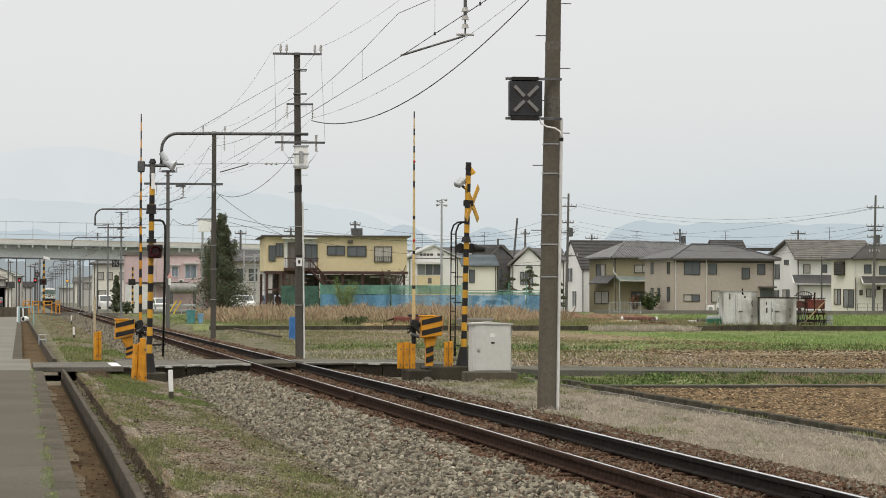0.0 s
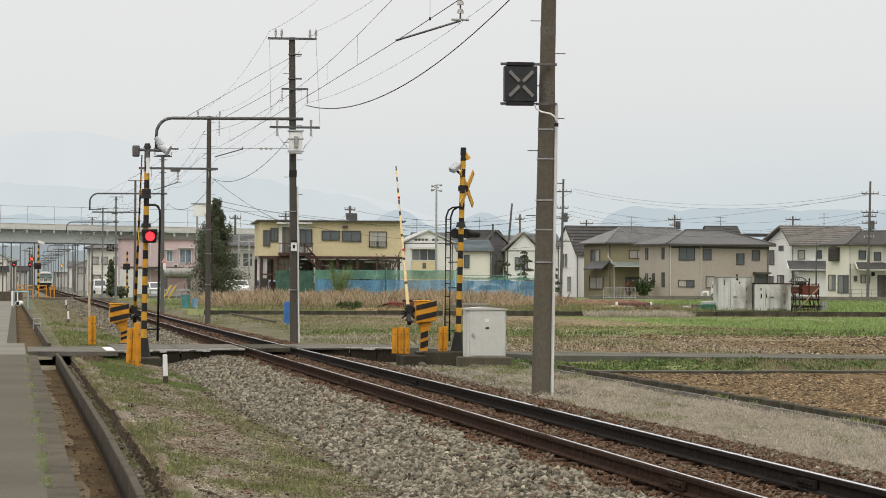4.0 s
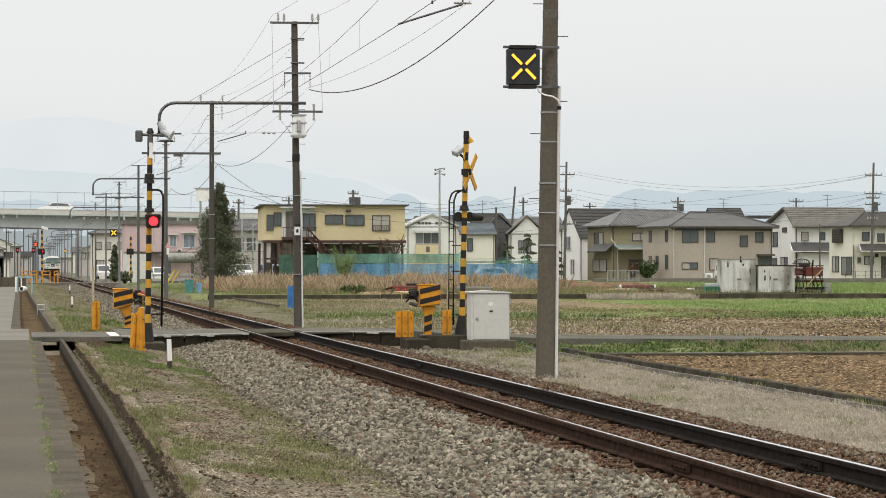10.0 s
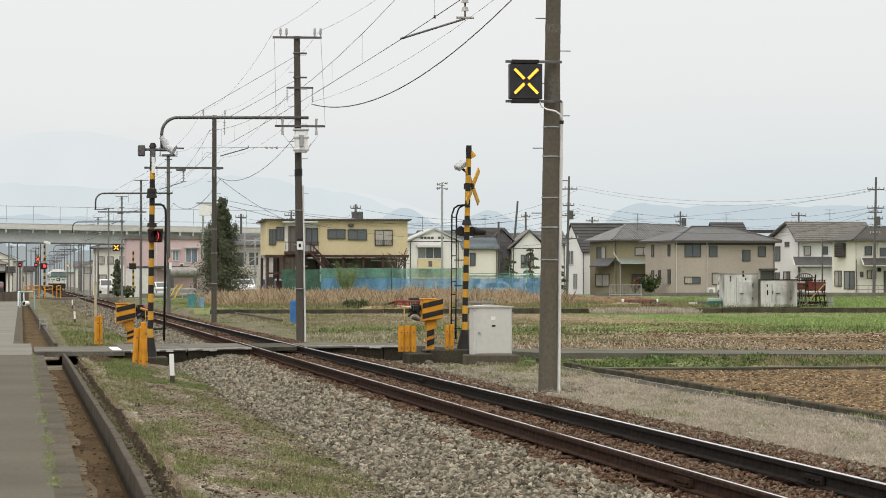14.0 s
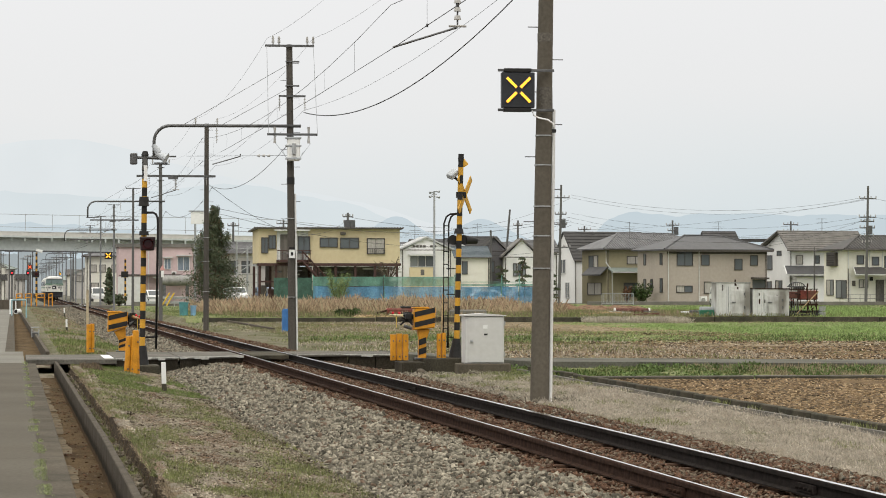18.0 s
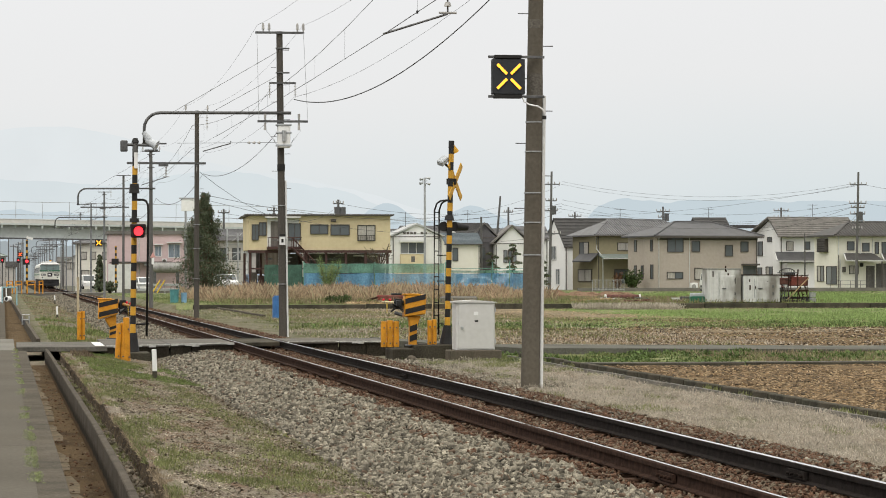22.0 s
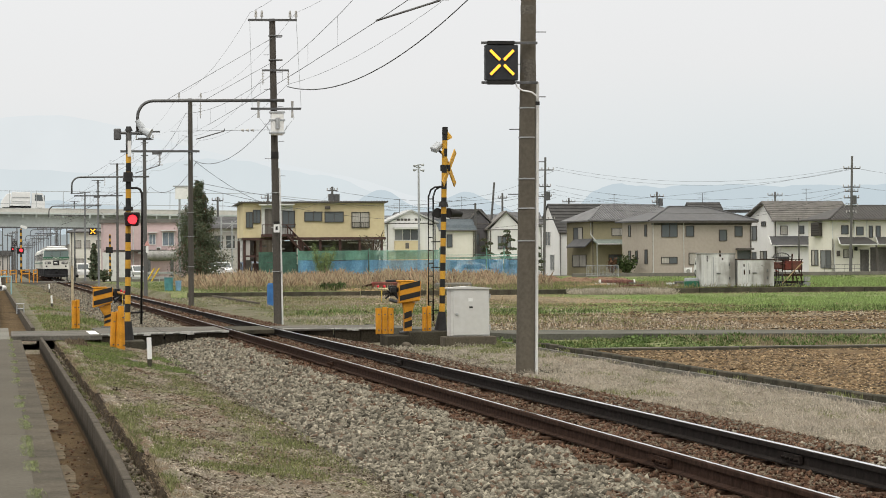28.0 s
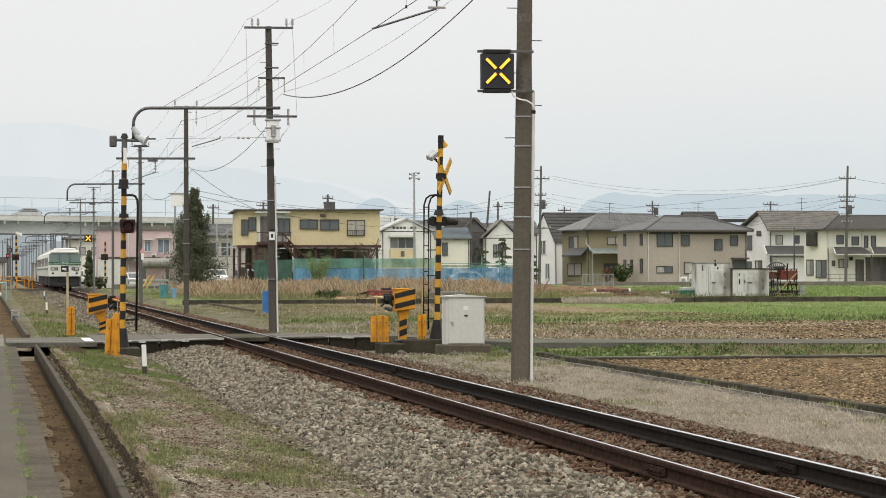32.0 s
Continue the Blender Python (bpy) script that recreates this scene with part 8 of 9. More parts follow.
def second_crossing():
    Y = 298.0
    part("deck_slab", bx(-12, 12, Y, Y + 5, -0.3, -0.012), M_PALECONC, tagged(thing("crossing_deck", pose(0, 0, 0), "pale deck of a second level crossing down the line", "level crossing", kind="structure")))
    discs = []
    for x, h in ((1.9, 5.2), (10.6, 4.6)):
        p = thing("crossing_signal", pose(x, Y - 0.8, 0.0), "distant black and yellow crossing post with a red lamp", "crossing signal")
        bands(p, 0.1, 0.09, 0, h, 0.3)
        if x < 5:
            bm = bmesh.new()
            box(bm, -0.2, 0.45, -0.15, 0.15, -0.13, 0.13)
            bevelled(bm, 0.03)
            o = part("camera_box", bm, M_WHITE, p, "white camera on top")
            o.matrix_basis = pose(0.15, 0, h + 0.2, 0, 18, 0)
        part("backboard", bx(-0.42, 0.28, -0.16, -0.1, 2.75, 3.35, 0.02), M_BLACK, p)
        if x > 5:
            continue
        bm = bmesh.new()
        rod(bm, (0, -0.004, 0), (0, -0.03, 0), 0.16, 0.14, 16, m=0)
        rod(bm, (0, 0.004, 0), (0, 0.03, 0), 0.16, 0.14, 16, m=1)
        d = part("lamp_disc", bm, [M_REDGLOW, M_DARKLENS], p, "round red lamp that flashes")
        d.location = (0.0, -0.2, 3.08)
        discs.append(d)
    for x, w in ((0.25, 0.3), (1.15, 0.32), (2.35, 0.42), (3.3, 0.2)):
        p = thing("guard_rail", pose(x, Y - 1.2, 0.0), "yellow crossing guard rails with dark gaps", "guard rail", "yellow guard rails of the far crossing")
        for k in range(2):
            part("post", rd((-w + 2 * w * k * 0.9, 0, -0.1), (-w + 2 * w * k * 0.9, 0, 1.15), 0.055, n=8), M_ORANGE, p)
        for z in (0.75, 1.1):
            part("rail", rd((-w, -0.06, z), (w * 0.85, -0.06, z + 0.05), 0.045, n=8), M_ORANGE, p)
    # lane-side wall and low rails beyond the lane's end
    solid("lane_wall", bx(-14, 0.3, 236, 236.4, -0.4, 0.75, 0.02), M_CONC, "grey concrete wall closing the lane", "wall")
    p = thing("marker_post", pose(-0.36, 190, 0), "stout white post at the lane's end", "marker post")
    part("shaft", rd((0, 0, 0), (0, 0, 0.9), 0.1, n=12), M_WHITE, p)
    part("cap", rd((0, 0, 0.9), (0, 0, 0.95), 0.1, 0.06, 12), M_WHITE, p)
    p = thing("drain_pipe", pose(-0.05, 192, 0), "white drain pipe with an open end by the ditch", "pipe")
    bm = bmesh.new()
    rod(bm, (0, 0, 0.16), (0.2, 1.5, 0.16), 0.16, n=16)
    part("pipe", bm, M_WHITE, p)
    # the pipe is solid; a black disc stands for the shade inside its end
    part("bore_shade", rd((0, -0.01, 0.16), (0, 0.01, 0.16), 0.12, n=16), M_BLACK, p)
    for x in (0.0,):
        p = thing("guard_rail", pose(-0.3, 180, 0), "pale blue pipe rail over the ditch", "guard rail")
        for k in (0, 0.86):
            part("post", rd((k, 0, -0.2), (k, 0, 0.95), 0.04, n=8), M_PALEBLUE, p)
        part("rail", rd((0, 0, 0.93), (0.86, 0, 0.93), 0.04, n=8), M_PALEBLUE, p)
    for x, y in ((-0.6, 372), (1.35, 372)):
        p = thing("road_signal", pose(x, y, 0), "distant red road signal on a pole", "signal light", "distant red signals")
        part("shaft", rd((0, 0, -0.2), (0, 0, 3.6), 0.1, n=8), M_POLEFAR, p)
        part("head", bx(-0.22, 0.22, -0.15, 0.1, 3.3, 3.9, 0.03), M_BLACK, p)
        part("red_light", rd((0, -0.16, 3.6), (0, -0.2, 3.6), 0.09, n=14), M_REDGLOW, p)
    return discs


M_PALEBLUE = mat("pale_blue_paint", (0.26, 0.42, 0.45), 0.5, scale=4, var=0.2, fine=30, bump=0.05)
FAR_DISCS = second_crossing()


def roadside_poles():
    """Poles on the lane's side, and poles far down the line on the other side."""
    for x, y, h in ((2.2, 430, 8), (3.3, 500, 8.5), (2.0, 560, 8), (-1.0, 400, 7), (-2.2, 420, 8), (0.2, 480, 8), (-3.4, 370, 7), (8.7, 470, 8.5), (9.4, 520, 8.5), (7.9, 610, 8), (12.4, 410, 8.5), (2.9, 640, 9), (1.2, 600, 8), (2.4, 720, 9), (-4.5, 520, 8.5), (-2.8, 620, 9), (3.1, 800, 9), (10.4, 560, 9), (11.2, 690, 9), (-6.2, 450, 7.5)):
        utility_pole(pose(x, y, 0), h, [(h - 0.4, 0.6)] if y > 300 else [], "distant grey pole beside the line")
    p = thing("marker_post", pose(2.62, 113, -0.15), "tall slim tan marker post beside the line", "marker post")
    part("shaft", rd((0, 0, -0.1), (0, 0, 1.7), 0.05, 0.045, n=10), M_CREAMP, p)


M_CREAMP = mat("cream_post_paint", (0.43, 0.36, 0.24), 0.6, scale=4, var=0.2, fine=30, bump=0.05)
roadside_poles()


def board_pole():
    p = thing("sign_board", pose(16.3, 272, 0), "white board on a lattice pole beside the tree", "sign board")
    part("shaft", rd((-0.3, 0, 0), (-0.3, 0, 7.6), 0.1, n=8), M_GALV, p)
    part("board", bx(-0.7, 0.5, -0.2, -0.05, 7.5, 8.6, 0.02), M_WHITE, p)
    part("board_cap", bx(-0.9, 0.7, -0.25, 0.0, 8.6, 8.72), M_GALV, p)


board_pole()


def scaffold():
    p = thing("scaffold_tower", pose(22.2, 305, -0.1), "grey steel scaffold tower beside the stilt house", "scaffold")
    for x in (0.0, 1.1, 2.2):
        for y in (0, 1.2):
            part("upright", rd((x, y, 0), (x, y, 6.6 - x * 0.5), 0.05, n=6), M_GALV, p)
    for k in range(7):
        z = 0.7 + k * 0.85
        part("ledger", rd((-0.1, 0, z), (2.3, 0, z), 0.04, n=6), M_GALV, p)
        part("brace", rd((0 if k % 2 else 1.1, 0, z), (1.1 if k % 2 else 2.2, 0, z + 0.8), 0.03, n=5), M_GALV, p)
    part("platform", bx(-0.1, 2.3, 0, 1.2, 3.2, 3.28), M_STEEL, p)


scaffold()


def crates():
    teal = mat("teal_plastic", (0.09, 0.26, 0.27), 0.5, scale=3, var=0.25, fine=20, bump=0.05)
    pale = mat("pale_blue_plastic", (0.20, 0.36, 0.52), 0.5, scale=3, var=0.2, fine=20, bump=0.05)
    for x, w, h, m, lab in ((10.35, 0.55, 0.85, teal, "teal plastic tub standing in the grass"), (10.95, 0.36, 0.65, pale, "pale blue plastic tub standing in the grass")):
        bm = bmesh.new()
        rod(bm, (0, 0, -0.05), (0, 0, h), w * 0.46, w * 0.52, 14)
        rod(bm, (0, 0, h - 0.06), (0, 0, h), w * 0.56, w * 0.56, 14)
        solid("tub", bm, m, lab, "tub", m=pose(x, 188, -0.09))
    p = thing("guard_rail", pose(13.6, 285, -0.1), "yellow diagonal guard bars of the far crossing", "guard rail")
    for k in range(2):
        part("bar", rd((k * 0.45, 0, 0.1), (0.75 + k * 0.45, 0, 1.35), 0.06, n=8), M_YELLOWP, p)
    for z in (0.3, 0.75):
        part("rail", bx(-1.4, 3.0, 0.08, 0.14, z, z + 0.24, 0.02), M_GALV, p)
    for x in (-0.3, 1.2, 2.5):
        part("post", rd((x, 0.1, -0.1), (x, 0.1, 1.0), 0.04, n=8), M_GALV, p)
    bm = bmesh.new()
    bmesh.ops.create_icosphere(bm, subdivisions=2, radius=0.05)
    for v in bm.verts:
        v.co.z *= 0.5
        v.co.x *= 1.4
    solid("stone", bm, M_PALECONC, "pale stone lying on the verge", "stone", m=pose(2.38, 54.8, -0.2))
    # green crate by the containers
    p = thing("crate", pose(40.9, 177, -0.09), "green plastic crate beside the containers", "crate")
    part("tub", bx(0, 0.85, 0, 0.6, 0, 0.42, 0.03), mat("green_plastic", (0.03, 0.13, 0.08), 0.5, scale=3, var=0.2, fine=20, bump=0.05), p)
    part("lid", bx(0.05, 0.8, 0.05, 0.55, 0.42, 0.62, 0.03), M_LOUDGREY, p)
    # concrete lumps by the footing
    for x, y, w in ((9.05, 67.2, 0.22),):
        bm = bmesh.new()
        bmesh.ops.create_icosphere(bm, subdivisions=2, radius=w * 0.5)
        for v in bm.verts:
            v.co *= 1 + 0.25 * noise.noise(v.co * 6)
            v.co.z *= 0.7
        solid("concrete_lump", bm, M_CONC, "rough concrete lump beside the footing", "rubble", m=pose(x, y, -0.3))


crates()


def soil_heap():
    bm = bmesh.new()
    n, k = 46, 12
    rows = []
    for i in range(n + 1):
        row = []
        for j in range(k + 1):
            u, v = i / n, j / k
            h = 0.75 * math.sin(math.pi * v) * math.sin(math.pi * u) ** 0.5 * (0.7 + 0.6 * noise.noise((u * 9, v * 2, 6.0)))
            row.append(bm.verts.new((37 + 10 * u, 214 + 5 * v, -0.12 + max(0, h) + 0.08 * noise.noise((u * 40, v * 12, 1.0)))))
        rows.append(row)
    for a, b in zip(rows[:-1], rows[1:]):
        for j in range(k):
            bm.faces.new((a[j], b[j], b[j + 1], a[j + 1])).smooth = True
    solid("soil_heap", bm, M_HEAP, "long low heap of reddish brown soil and dead stalks", "soil heap")


M_HEAP = patchy("heap_soil", ((0.36, (0.09, 0.055, 0.035)), (0.46, (0.16, 0.1, 0.065)), (0.55, (0.2, 0.135, 0.09)), (0.63, (0.11, 0.075, 0.045))), 1.5, 8.0, 1.0, 1.0)
soil_heap()

# ---- plants ----
LEAF_V = [(-0.5, 0, 0), (0.5, 0, 0), (0.35, 0.3, 0.8), (-0.35, 0.3, 0.9)]


def crown(name, parent, pts, size, m, label=""):
    n = len(pts)
    o = scatter(name, LEAF_V, BLADE_F, pts, spin(n, RNG), RNG.uniform(0.6, 1.3, n) * size, m)
    o.parent = parent
    if label:
        o["label"] = label
    return o


def conifer(m, h, r, label, leaf, n=9000, size=0.2):
    p = thing("tree", m, label, "tree", "trees")
    bm = bmesh.new()
    rod(bm, (0, 0, -0.3), (0.05, 0, h * 0.85), r * 0.14, 0.03, 10)
    part("trunk", bm, M_BARK, p)
    bm = bmesh.new()
    tips = []
    rng = random.Random(int(h * 100))
    for k in range(70):
        z = h * (0.06 + 0.93 * k / 70)
        a = k * 2.4 + rng.random()
        env = (1 - z / h) ** 0.75 if z / h > 0.12 else 0.92
        ln = r * max(0.1, env) * rng.uniform(0.5, 1.2)
        tip = (ln * math.cos(a), ln * math.sin(a), z + ln * 0.35)
        rod(bm, (0, 0, z), tip, 0.035, 0.01, 5)
        tips.append((z, Vector(tip)))
    part("branchwork", bm, M_BARK, p)
    pts = []
    per = n // len(tips)
    for z, tip in tips:
        for _ in range(per):
            t = rng.random() ** 0.6
            c = Vector((0, 0, z)).lerp(tip, t)
            s = (0.05 + 0.13 * r * max(0.15, 1 - z / h)) * 0.9
            pts.append((c.x + rng.gauss(0, s), c.y + rng.gauss(0, s), c.z + rng.gauss(0, s * 1.3)))
    crown("crown", p, pts, size, leaf)


conifer(pose(14.75, 226, -0.1), 7.9, 2.4, "dark green bushy conifer by the line", M_LEAFDARK, 30000, 0.08)


def garden_pine(m, h, r, label, seed):
    """A clipped garden pine: a bent trunk and flat pads of needles in tiers."""
    p = thing("tree", m, label, "tree", "trees")
    rng = random.Random(seed)
    bm = bmesh.new()
    trunk = [(0.18 * r * math.sin(k * 1.9 + seed), 0, h * k / 6 - 0.2) for k in range(7)]
    pipe(bm, trunk, 0.07, 7)
    part("trunk", bm, M_BARK, p)
    bm = bmesh.new()
    pts = []
    for k in range(9):
        z = h * (0.22 + 0.74 * k / 8)
        a = k * 2.5 + seed
        ln = r * (1.0 - 0.62 * k / 8) * rng.uniform(0.65, 1.0)
        c = Vector((ln * math.cos(a) * 0.75, ln * math.sin(a) * 0.6, z))
        rod(bm, (0, 0, z - 0.25), c, 0.04, 0.02, 5)
        for _ in range(330):
            q, t = rng.random() ** 0.5, rng.uniform(0, 6.283)
            w = r * (0.62 - 0.3 * k / 8)
            pts.append((c.x + w * q * math.cos(t), c.y + w * q * math.sin(t), c.z + rng.uniform(-0.02, 0.26) * (1.1 - q)))
    part("branchwork", bm, M_BARK, p)
    crown("crown", p, pts, 0.1, M_LEAFDARK)


garden_pine(pose(50.9, 300, 0.05), 4.8, 1.1, "dark layered garden pine", 3)
garden_pine(pose(49.0, 302, 0.05), 3.9, 1.1, "small dark layered garden pine", 8)
garden_pine(pose(54.0, 301, 0.05), 3.0, 0.9, "low dark layered garden pine", 5)
conifer(pose(9.35, 308, 0.0), 3.7, 0.5, "dark tree beside the pale house", M_LEAFDARK, 1500, 0.22)


M_BROWNLEAF = mat("brown_leaves", (0.13, 0.07, 0.04), 0.8, scale=2, var=0.3, fine=15, bump=0, island=0.4)


M_FEATHER = mat("feathery_leaves", (0.2, 0.26, 0.11), 0.8, scale=2, var=0.3, fine=15, bump=0, island=0.4, spec=0.1)


def shrub(m, h, r, leaf, label, n=1600, size=0.12):
    p = thing("shrub", m, label, "shrub", "shrubs")
    bm = bmesh.new()
    rng = random.Random(int(h * 77 + r * 13))
    pts = []
    for k in range(14):
        a, q = rng.uniform(0, 6.28), rng.random() ** 0.5
        tip = Vector((r * q * math.cos(a), r * q * math.sin(a), h * rng.uniform(0.6, 1.0)))
        rod(bm, (0, 0, -0.1), tip, 0.03, 0.008, 5)
        for _ in range(n // 14):
            c = tip * rng.uniform(0.35, 1.05)
            pts.append((c.x + rng.gauss(0, 0.12 * r), c.y + rng.gauss(0, 0.12 * r), abs(c.z + rng.gauss(0, 0.1 * h))))
    part("stem", bm, M_BARK, p)
    crown("leaves", p, pts, size, leaf)


shrub(pose(25.2, 236, 0.0), 3.0, 1.05, M_FEATHER, "feathery light green bush before the netting", 8000, 0.045)
shrub(pose(19.6, 178, -0.09), 0.5, 0.9, M_LEAF, "low dark green bush before the reeds", 1500, 0.07)


def bare_tree(m, h, r, label):
    """A leafless garden tree: short trunk, spreading limbs and twigs."""
    p = thing("tree", m, label, "tree", "trees")
    rng = random.Random(41)
    part("trunk", rd((0, 0, -0.1), (0.1, 0, h * 0.55), 0.13, 0.08, 8), M_BARK, p)
    for k in range(8):
        a = k * 0.785 + rng.uniform(-0.3, 0.3)
        tip = Vector((r * math.cos(a) * rng.uniform(0.6, 1), r * 0.6 * math.sin(a), h * rng.uniform(0.72, 1.0)))
        limb = part("limb", rd((0.1, 0, h * 0.5), tip, 0.06, 0.03, 6), M_BARK, p)
        bm = bmesh.new()
        for q in range(5):
            c = Vector((0.1, 0, h * 0.5)).lerp(tip, rng.uniform(0.4, 1.0))
            rod(bm, c, c + Vector((rng.uniform(-0.6, 0.6), rng.uniform(-0.3, 0.3), rng.uniform(0.05, 0.5))), 0.026, 0.012, 5)
        part("twig", bm, M_BARK, limb)


bare_tree(pose(32.4, 262, 0.02), 4.6, 1.5, "bare dark spreading tree by the stilt house")
bm = rd((0, 0, -0.2), (0.07, 0, 1.72), 0.03, 0.026, 8)
solid("wooden_stake", bm, M_STRAW, "pale wooden stake leaning in the field", "stake", m=pose(17.0, 120, -0.34))
shrub(pose(68.3, 332, 0.0), 1.9, 0.6, M_BROWNLEAF, "reddish shrub in a house garden", 500, 0.16)
shrub(pose(70.0, 332, 0.0), 2.1, 1.2, M_LEAF, "green clipped shrub in a house garden", 900, 0.16)
shrub(pose(9.9, 292, 0.0), 1.0, 0.7, M_LEAFDARK, "dark shrub by the far crossing", 900, 0.16)


def blades(name, x, y, z, hgt, wid, m, label, tilt=0.5):
    n = len(x)
    pos = np.stack([x, y, z], 1)
    scl = np.stack([wid, hgt * 0.6, hgt], 1)
    o = scatter(name, BLADE_V, BLADE_F, pos, spin_z(n, tilt), scl, m)
    return tagged(o, label, "grass", kind="stuff")


def spin_z(n, tilt):
    a, b = RNG.uniform(0, 2 * np.pi, n), RNG.uniform(-tilt, tilt, n)
    if tilt > 1.42:
        # lying blades: the blade's own slope adds to the tilt
        b = RNG.uniform(-1.15, -0.75, n)
    z, o = np.zeros(n), np.ones(n)
    ra = np.array([[np.cos(a), -np.sin(a), z], [np.sin(a), np.cos(a), z], [z, z, o]]).transpose(2, 0, 1)
    rb = np.array([[o, z, z], [z, np.cos(b), -np.sin(b)], [z, np.sin(b), np.cos(b)]]).transpose(2, 0, 1)
    return ra @ rb


def field(n, x0, x1, y0, y1, patch=None, thr=0.0, logy=True, freq=(0.5, 0.25)):
    """n places in a strip, thinned to patches where asked; denser near the eye."""
    out = []
    while len(out) < n:
        u = random.random()
        y = y0 * (y1 / y0) ** u if logy else y0 + (y1 - y0) * u
        x = random.uniform(x0, x1)
        if patch is not None and noise.noise((x * freq[0], y * freq[1], patch)) < thr:
            continue
        out.append((x, y))
    a = np.array(out)
    return a[:, 0], a[:, 1]


def plants():
    def zland(x, y):
        return np.array([land(a, b) - (0.01 if a > 3.2 or a < 1.35 else -0.008) for a, b in zip(x, y)])
    # verge beside the ditch
    def ellipses(n, spots):
        """n places in soft oval patches: centre, half widths and share of each."""
        w = np.array([q[4] for q in spots], float)
        k = RNG.choice(len(spots), n, p=w / w.sum())
        q = np.array(spots)[k]
        r, a = RNG.random(n) ** 0.6, RNG.uniform(0, 2 * np.pi, n)
        x, y = q[:, 0] + q[:, 2] * r * np.cos(a), q[:, 1] + q[:, 3] * r * np.sin(a)
        x += 0.12 * np.sin(y * 2.1) + RNG.normal(0, 0.05, n)
        return x.clip(1.35, 3.3), y.clip(18, 67)
    x, y = field(9000, 1.34, 3.3, 18, 66, 4.0, 0.2, True, (0.9, 0.2))
    x2, y2 = ellipses(21000, [(2.0, 24.7, 0.6, 0.7, 1.6), (1.5, 27.5, 0.2, 2.0, 1), (2.6, 26.5, 0.3, 1.4, 0.6), (1.7, 47, 0.3, 7, 3), (2.72, 43, 0.25, 8, 3), (1.8, 35, 0.25, 2.5, 1), (2.8, 31, 0.3, 2.0, 1), (2.0, 60, 0.6, 5, 4)])
    x, y = np.concatenate([x, x2]), np.concatenate([y, y2])
    n = len(x)
    blades("grass", x, y, zland(x, y) + 0.012, RNG.uniform(0.015, 0.06, n), RNG.uniform(0.004, 0.009, n), M_BLADE, "short green grass on the verge", 1.3)
    x, y = ellipses(6000, [(2.35, 37, 0.3, 4, 3), (1.95, 30, 0.3, 2.5, 2), (2.3, 50, 0.3, 3, 2), (2.5, 27.5, 0.4, 1.5, 1), (1.9, 42, 0.2, 2, 1)])
    n = len(x)
    blades("litter", x, y, zland(x, y) + RNG.uniform(0, 0.02, n), RNG.uniform(0.02, 0.06, n), RNG.uniform(0.003, 0.005, n), M_LITTER, "rust-brown dead stalks lying on the verge", 1.5)
    x, y = field(22000, 1.33, 3.4, 18, 67, 6.0, -0.1, True, (1.2, 0.2))
    n = len(x)
    blades("dry_grass", x, y, zland(x, y), RNG.uniform(0.02, 0.08, n), RNG.uniform(0.003, 0.008, n), M_BLADEPALE, "withered grass on the verge", 1.5)
    x, y = field(6000, 1.4, 3.2, 18, 60, 9.0, 0.1, True, (0.8, 0.2))
    n = len(x)
    blades("litter", x, y, zland(x, y) + 0.006, RNG.uniform(0.006, 0.02, n), RNG.uniform(0.005, 0.012, n), M_LITTER, "red-brown leaf litter on the verge", 1.5)
    x, y = field(110000, 1.33, 3.3, 18, 66)
    n = len(x)
    blades("thatch", x, y, zland(x, y) + RNG.uniform(0, 0.02, n), RNG.uniform(0.015, 0.055, n), RNG.uniform(0.002, 0.005, n), M_THATCH, "grey-brown thatch of dead grass on the verge", 1.5)
    x, y = field(6500, 1.31, 1.6, 18, 66, 16.0, 0.0, True, (1.2, 0.4))
    n = len(x)
    blades("grass", x + ditch_line(y), y, zland(x, y) + 0.01, RNG.uniform(0.02, 0.06, n), RNG.uniform(0.002, 0.006, n), M_BLADE, "ragged olive grass along the ditch edge", 1.1)
    x, y = field(11000, 1.3, 1.47, 18, 66, 16.0, -0.2, True, (0.2, 0.5))
    n = len(x)
    blades("dry_grass", x + ditch_line(y), y, np.full(n, -0.12), RNG.uniform(0.015, 0.06, n), RNG.uniform(0.002, 0.005, n), M_BLADEDRY, "withered grass hanging over the ditch edge", 1.4)
    x, y = field(5000, 1.31, 1.42, 18, 66, 14.0, 0.05, True, (0.2, 0.5))
    n = len(x)
    blades("grass", x + ditch_line(y), y, np.full(n, -0.12), RNG.uniform(0.015, 0.05, n), RNG.uniform(0.003, 0.007, n), M_BLADE, "green grass at the ditch edge", 1.0)
    x, y = field(1800, 1.28, 1.36, 18, 66)
    n = len(x)
    blades("roots", x + ditch_line(y), y, -0.27 + 0.15 * (x - 1.28) / 0.08, RNG.uniform(0.01, 0.06, n), RNG.uniform(0.003, 0.008, n), M_ROOT, "dark roots and dead grass on the bank", 1.2)
    x, y = field(1100, 1.45, 1.85, 61.5, 66, None, 0, False)
    n = len(x)
    blades("dead_weeds", x - 0.1, y, np.full(n, -0.16), RNG.uniform(0.04, 0.16, n), RNG.uniform(0.004, 0.01, n), M_ROOT, "dead brown weeds by the culvert", 0.9)
    x, y = field(3500, 1.06, 1.3, 18, 66, 15.0, 0.0, True, (0.5, 0.8))
    n = len(x)
    blades("weeds", x + ditch_line(y), y, np.full(n, -0.29), RNG.uniform(0.015, 0.06, n), RNG.uniform(0.004, 0.01, n), M_BLADE, "small weeds behind the ditch wall", 0.9)
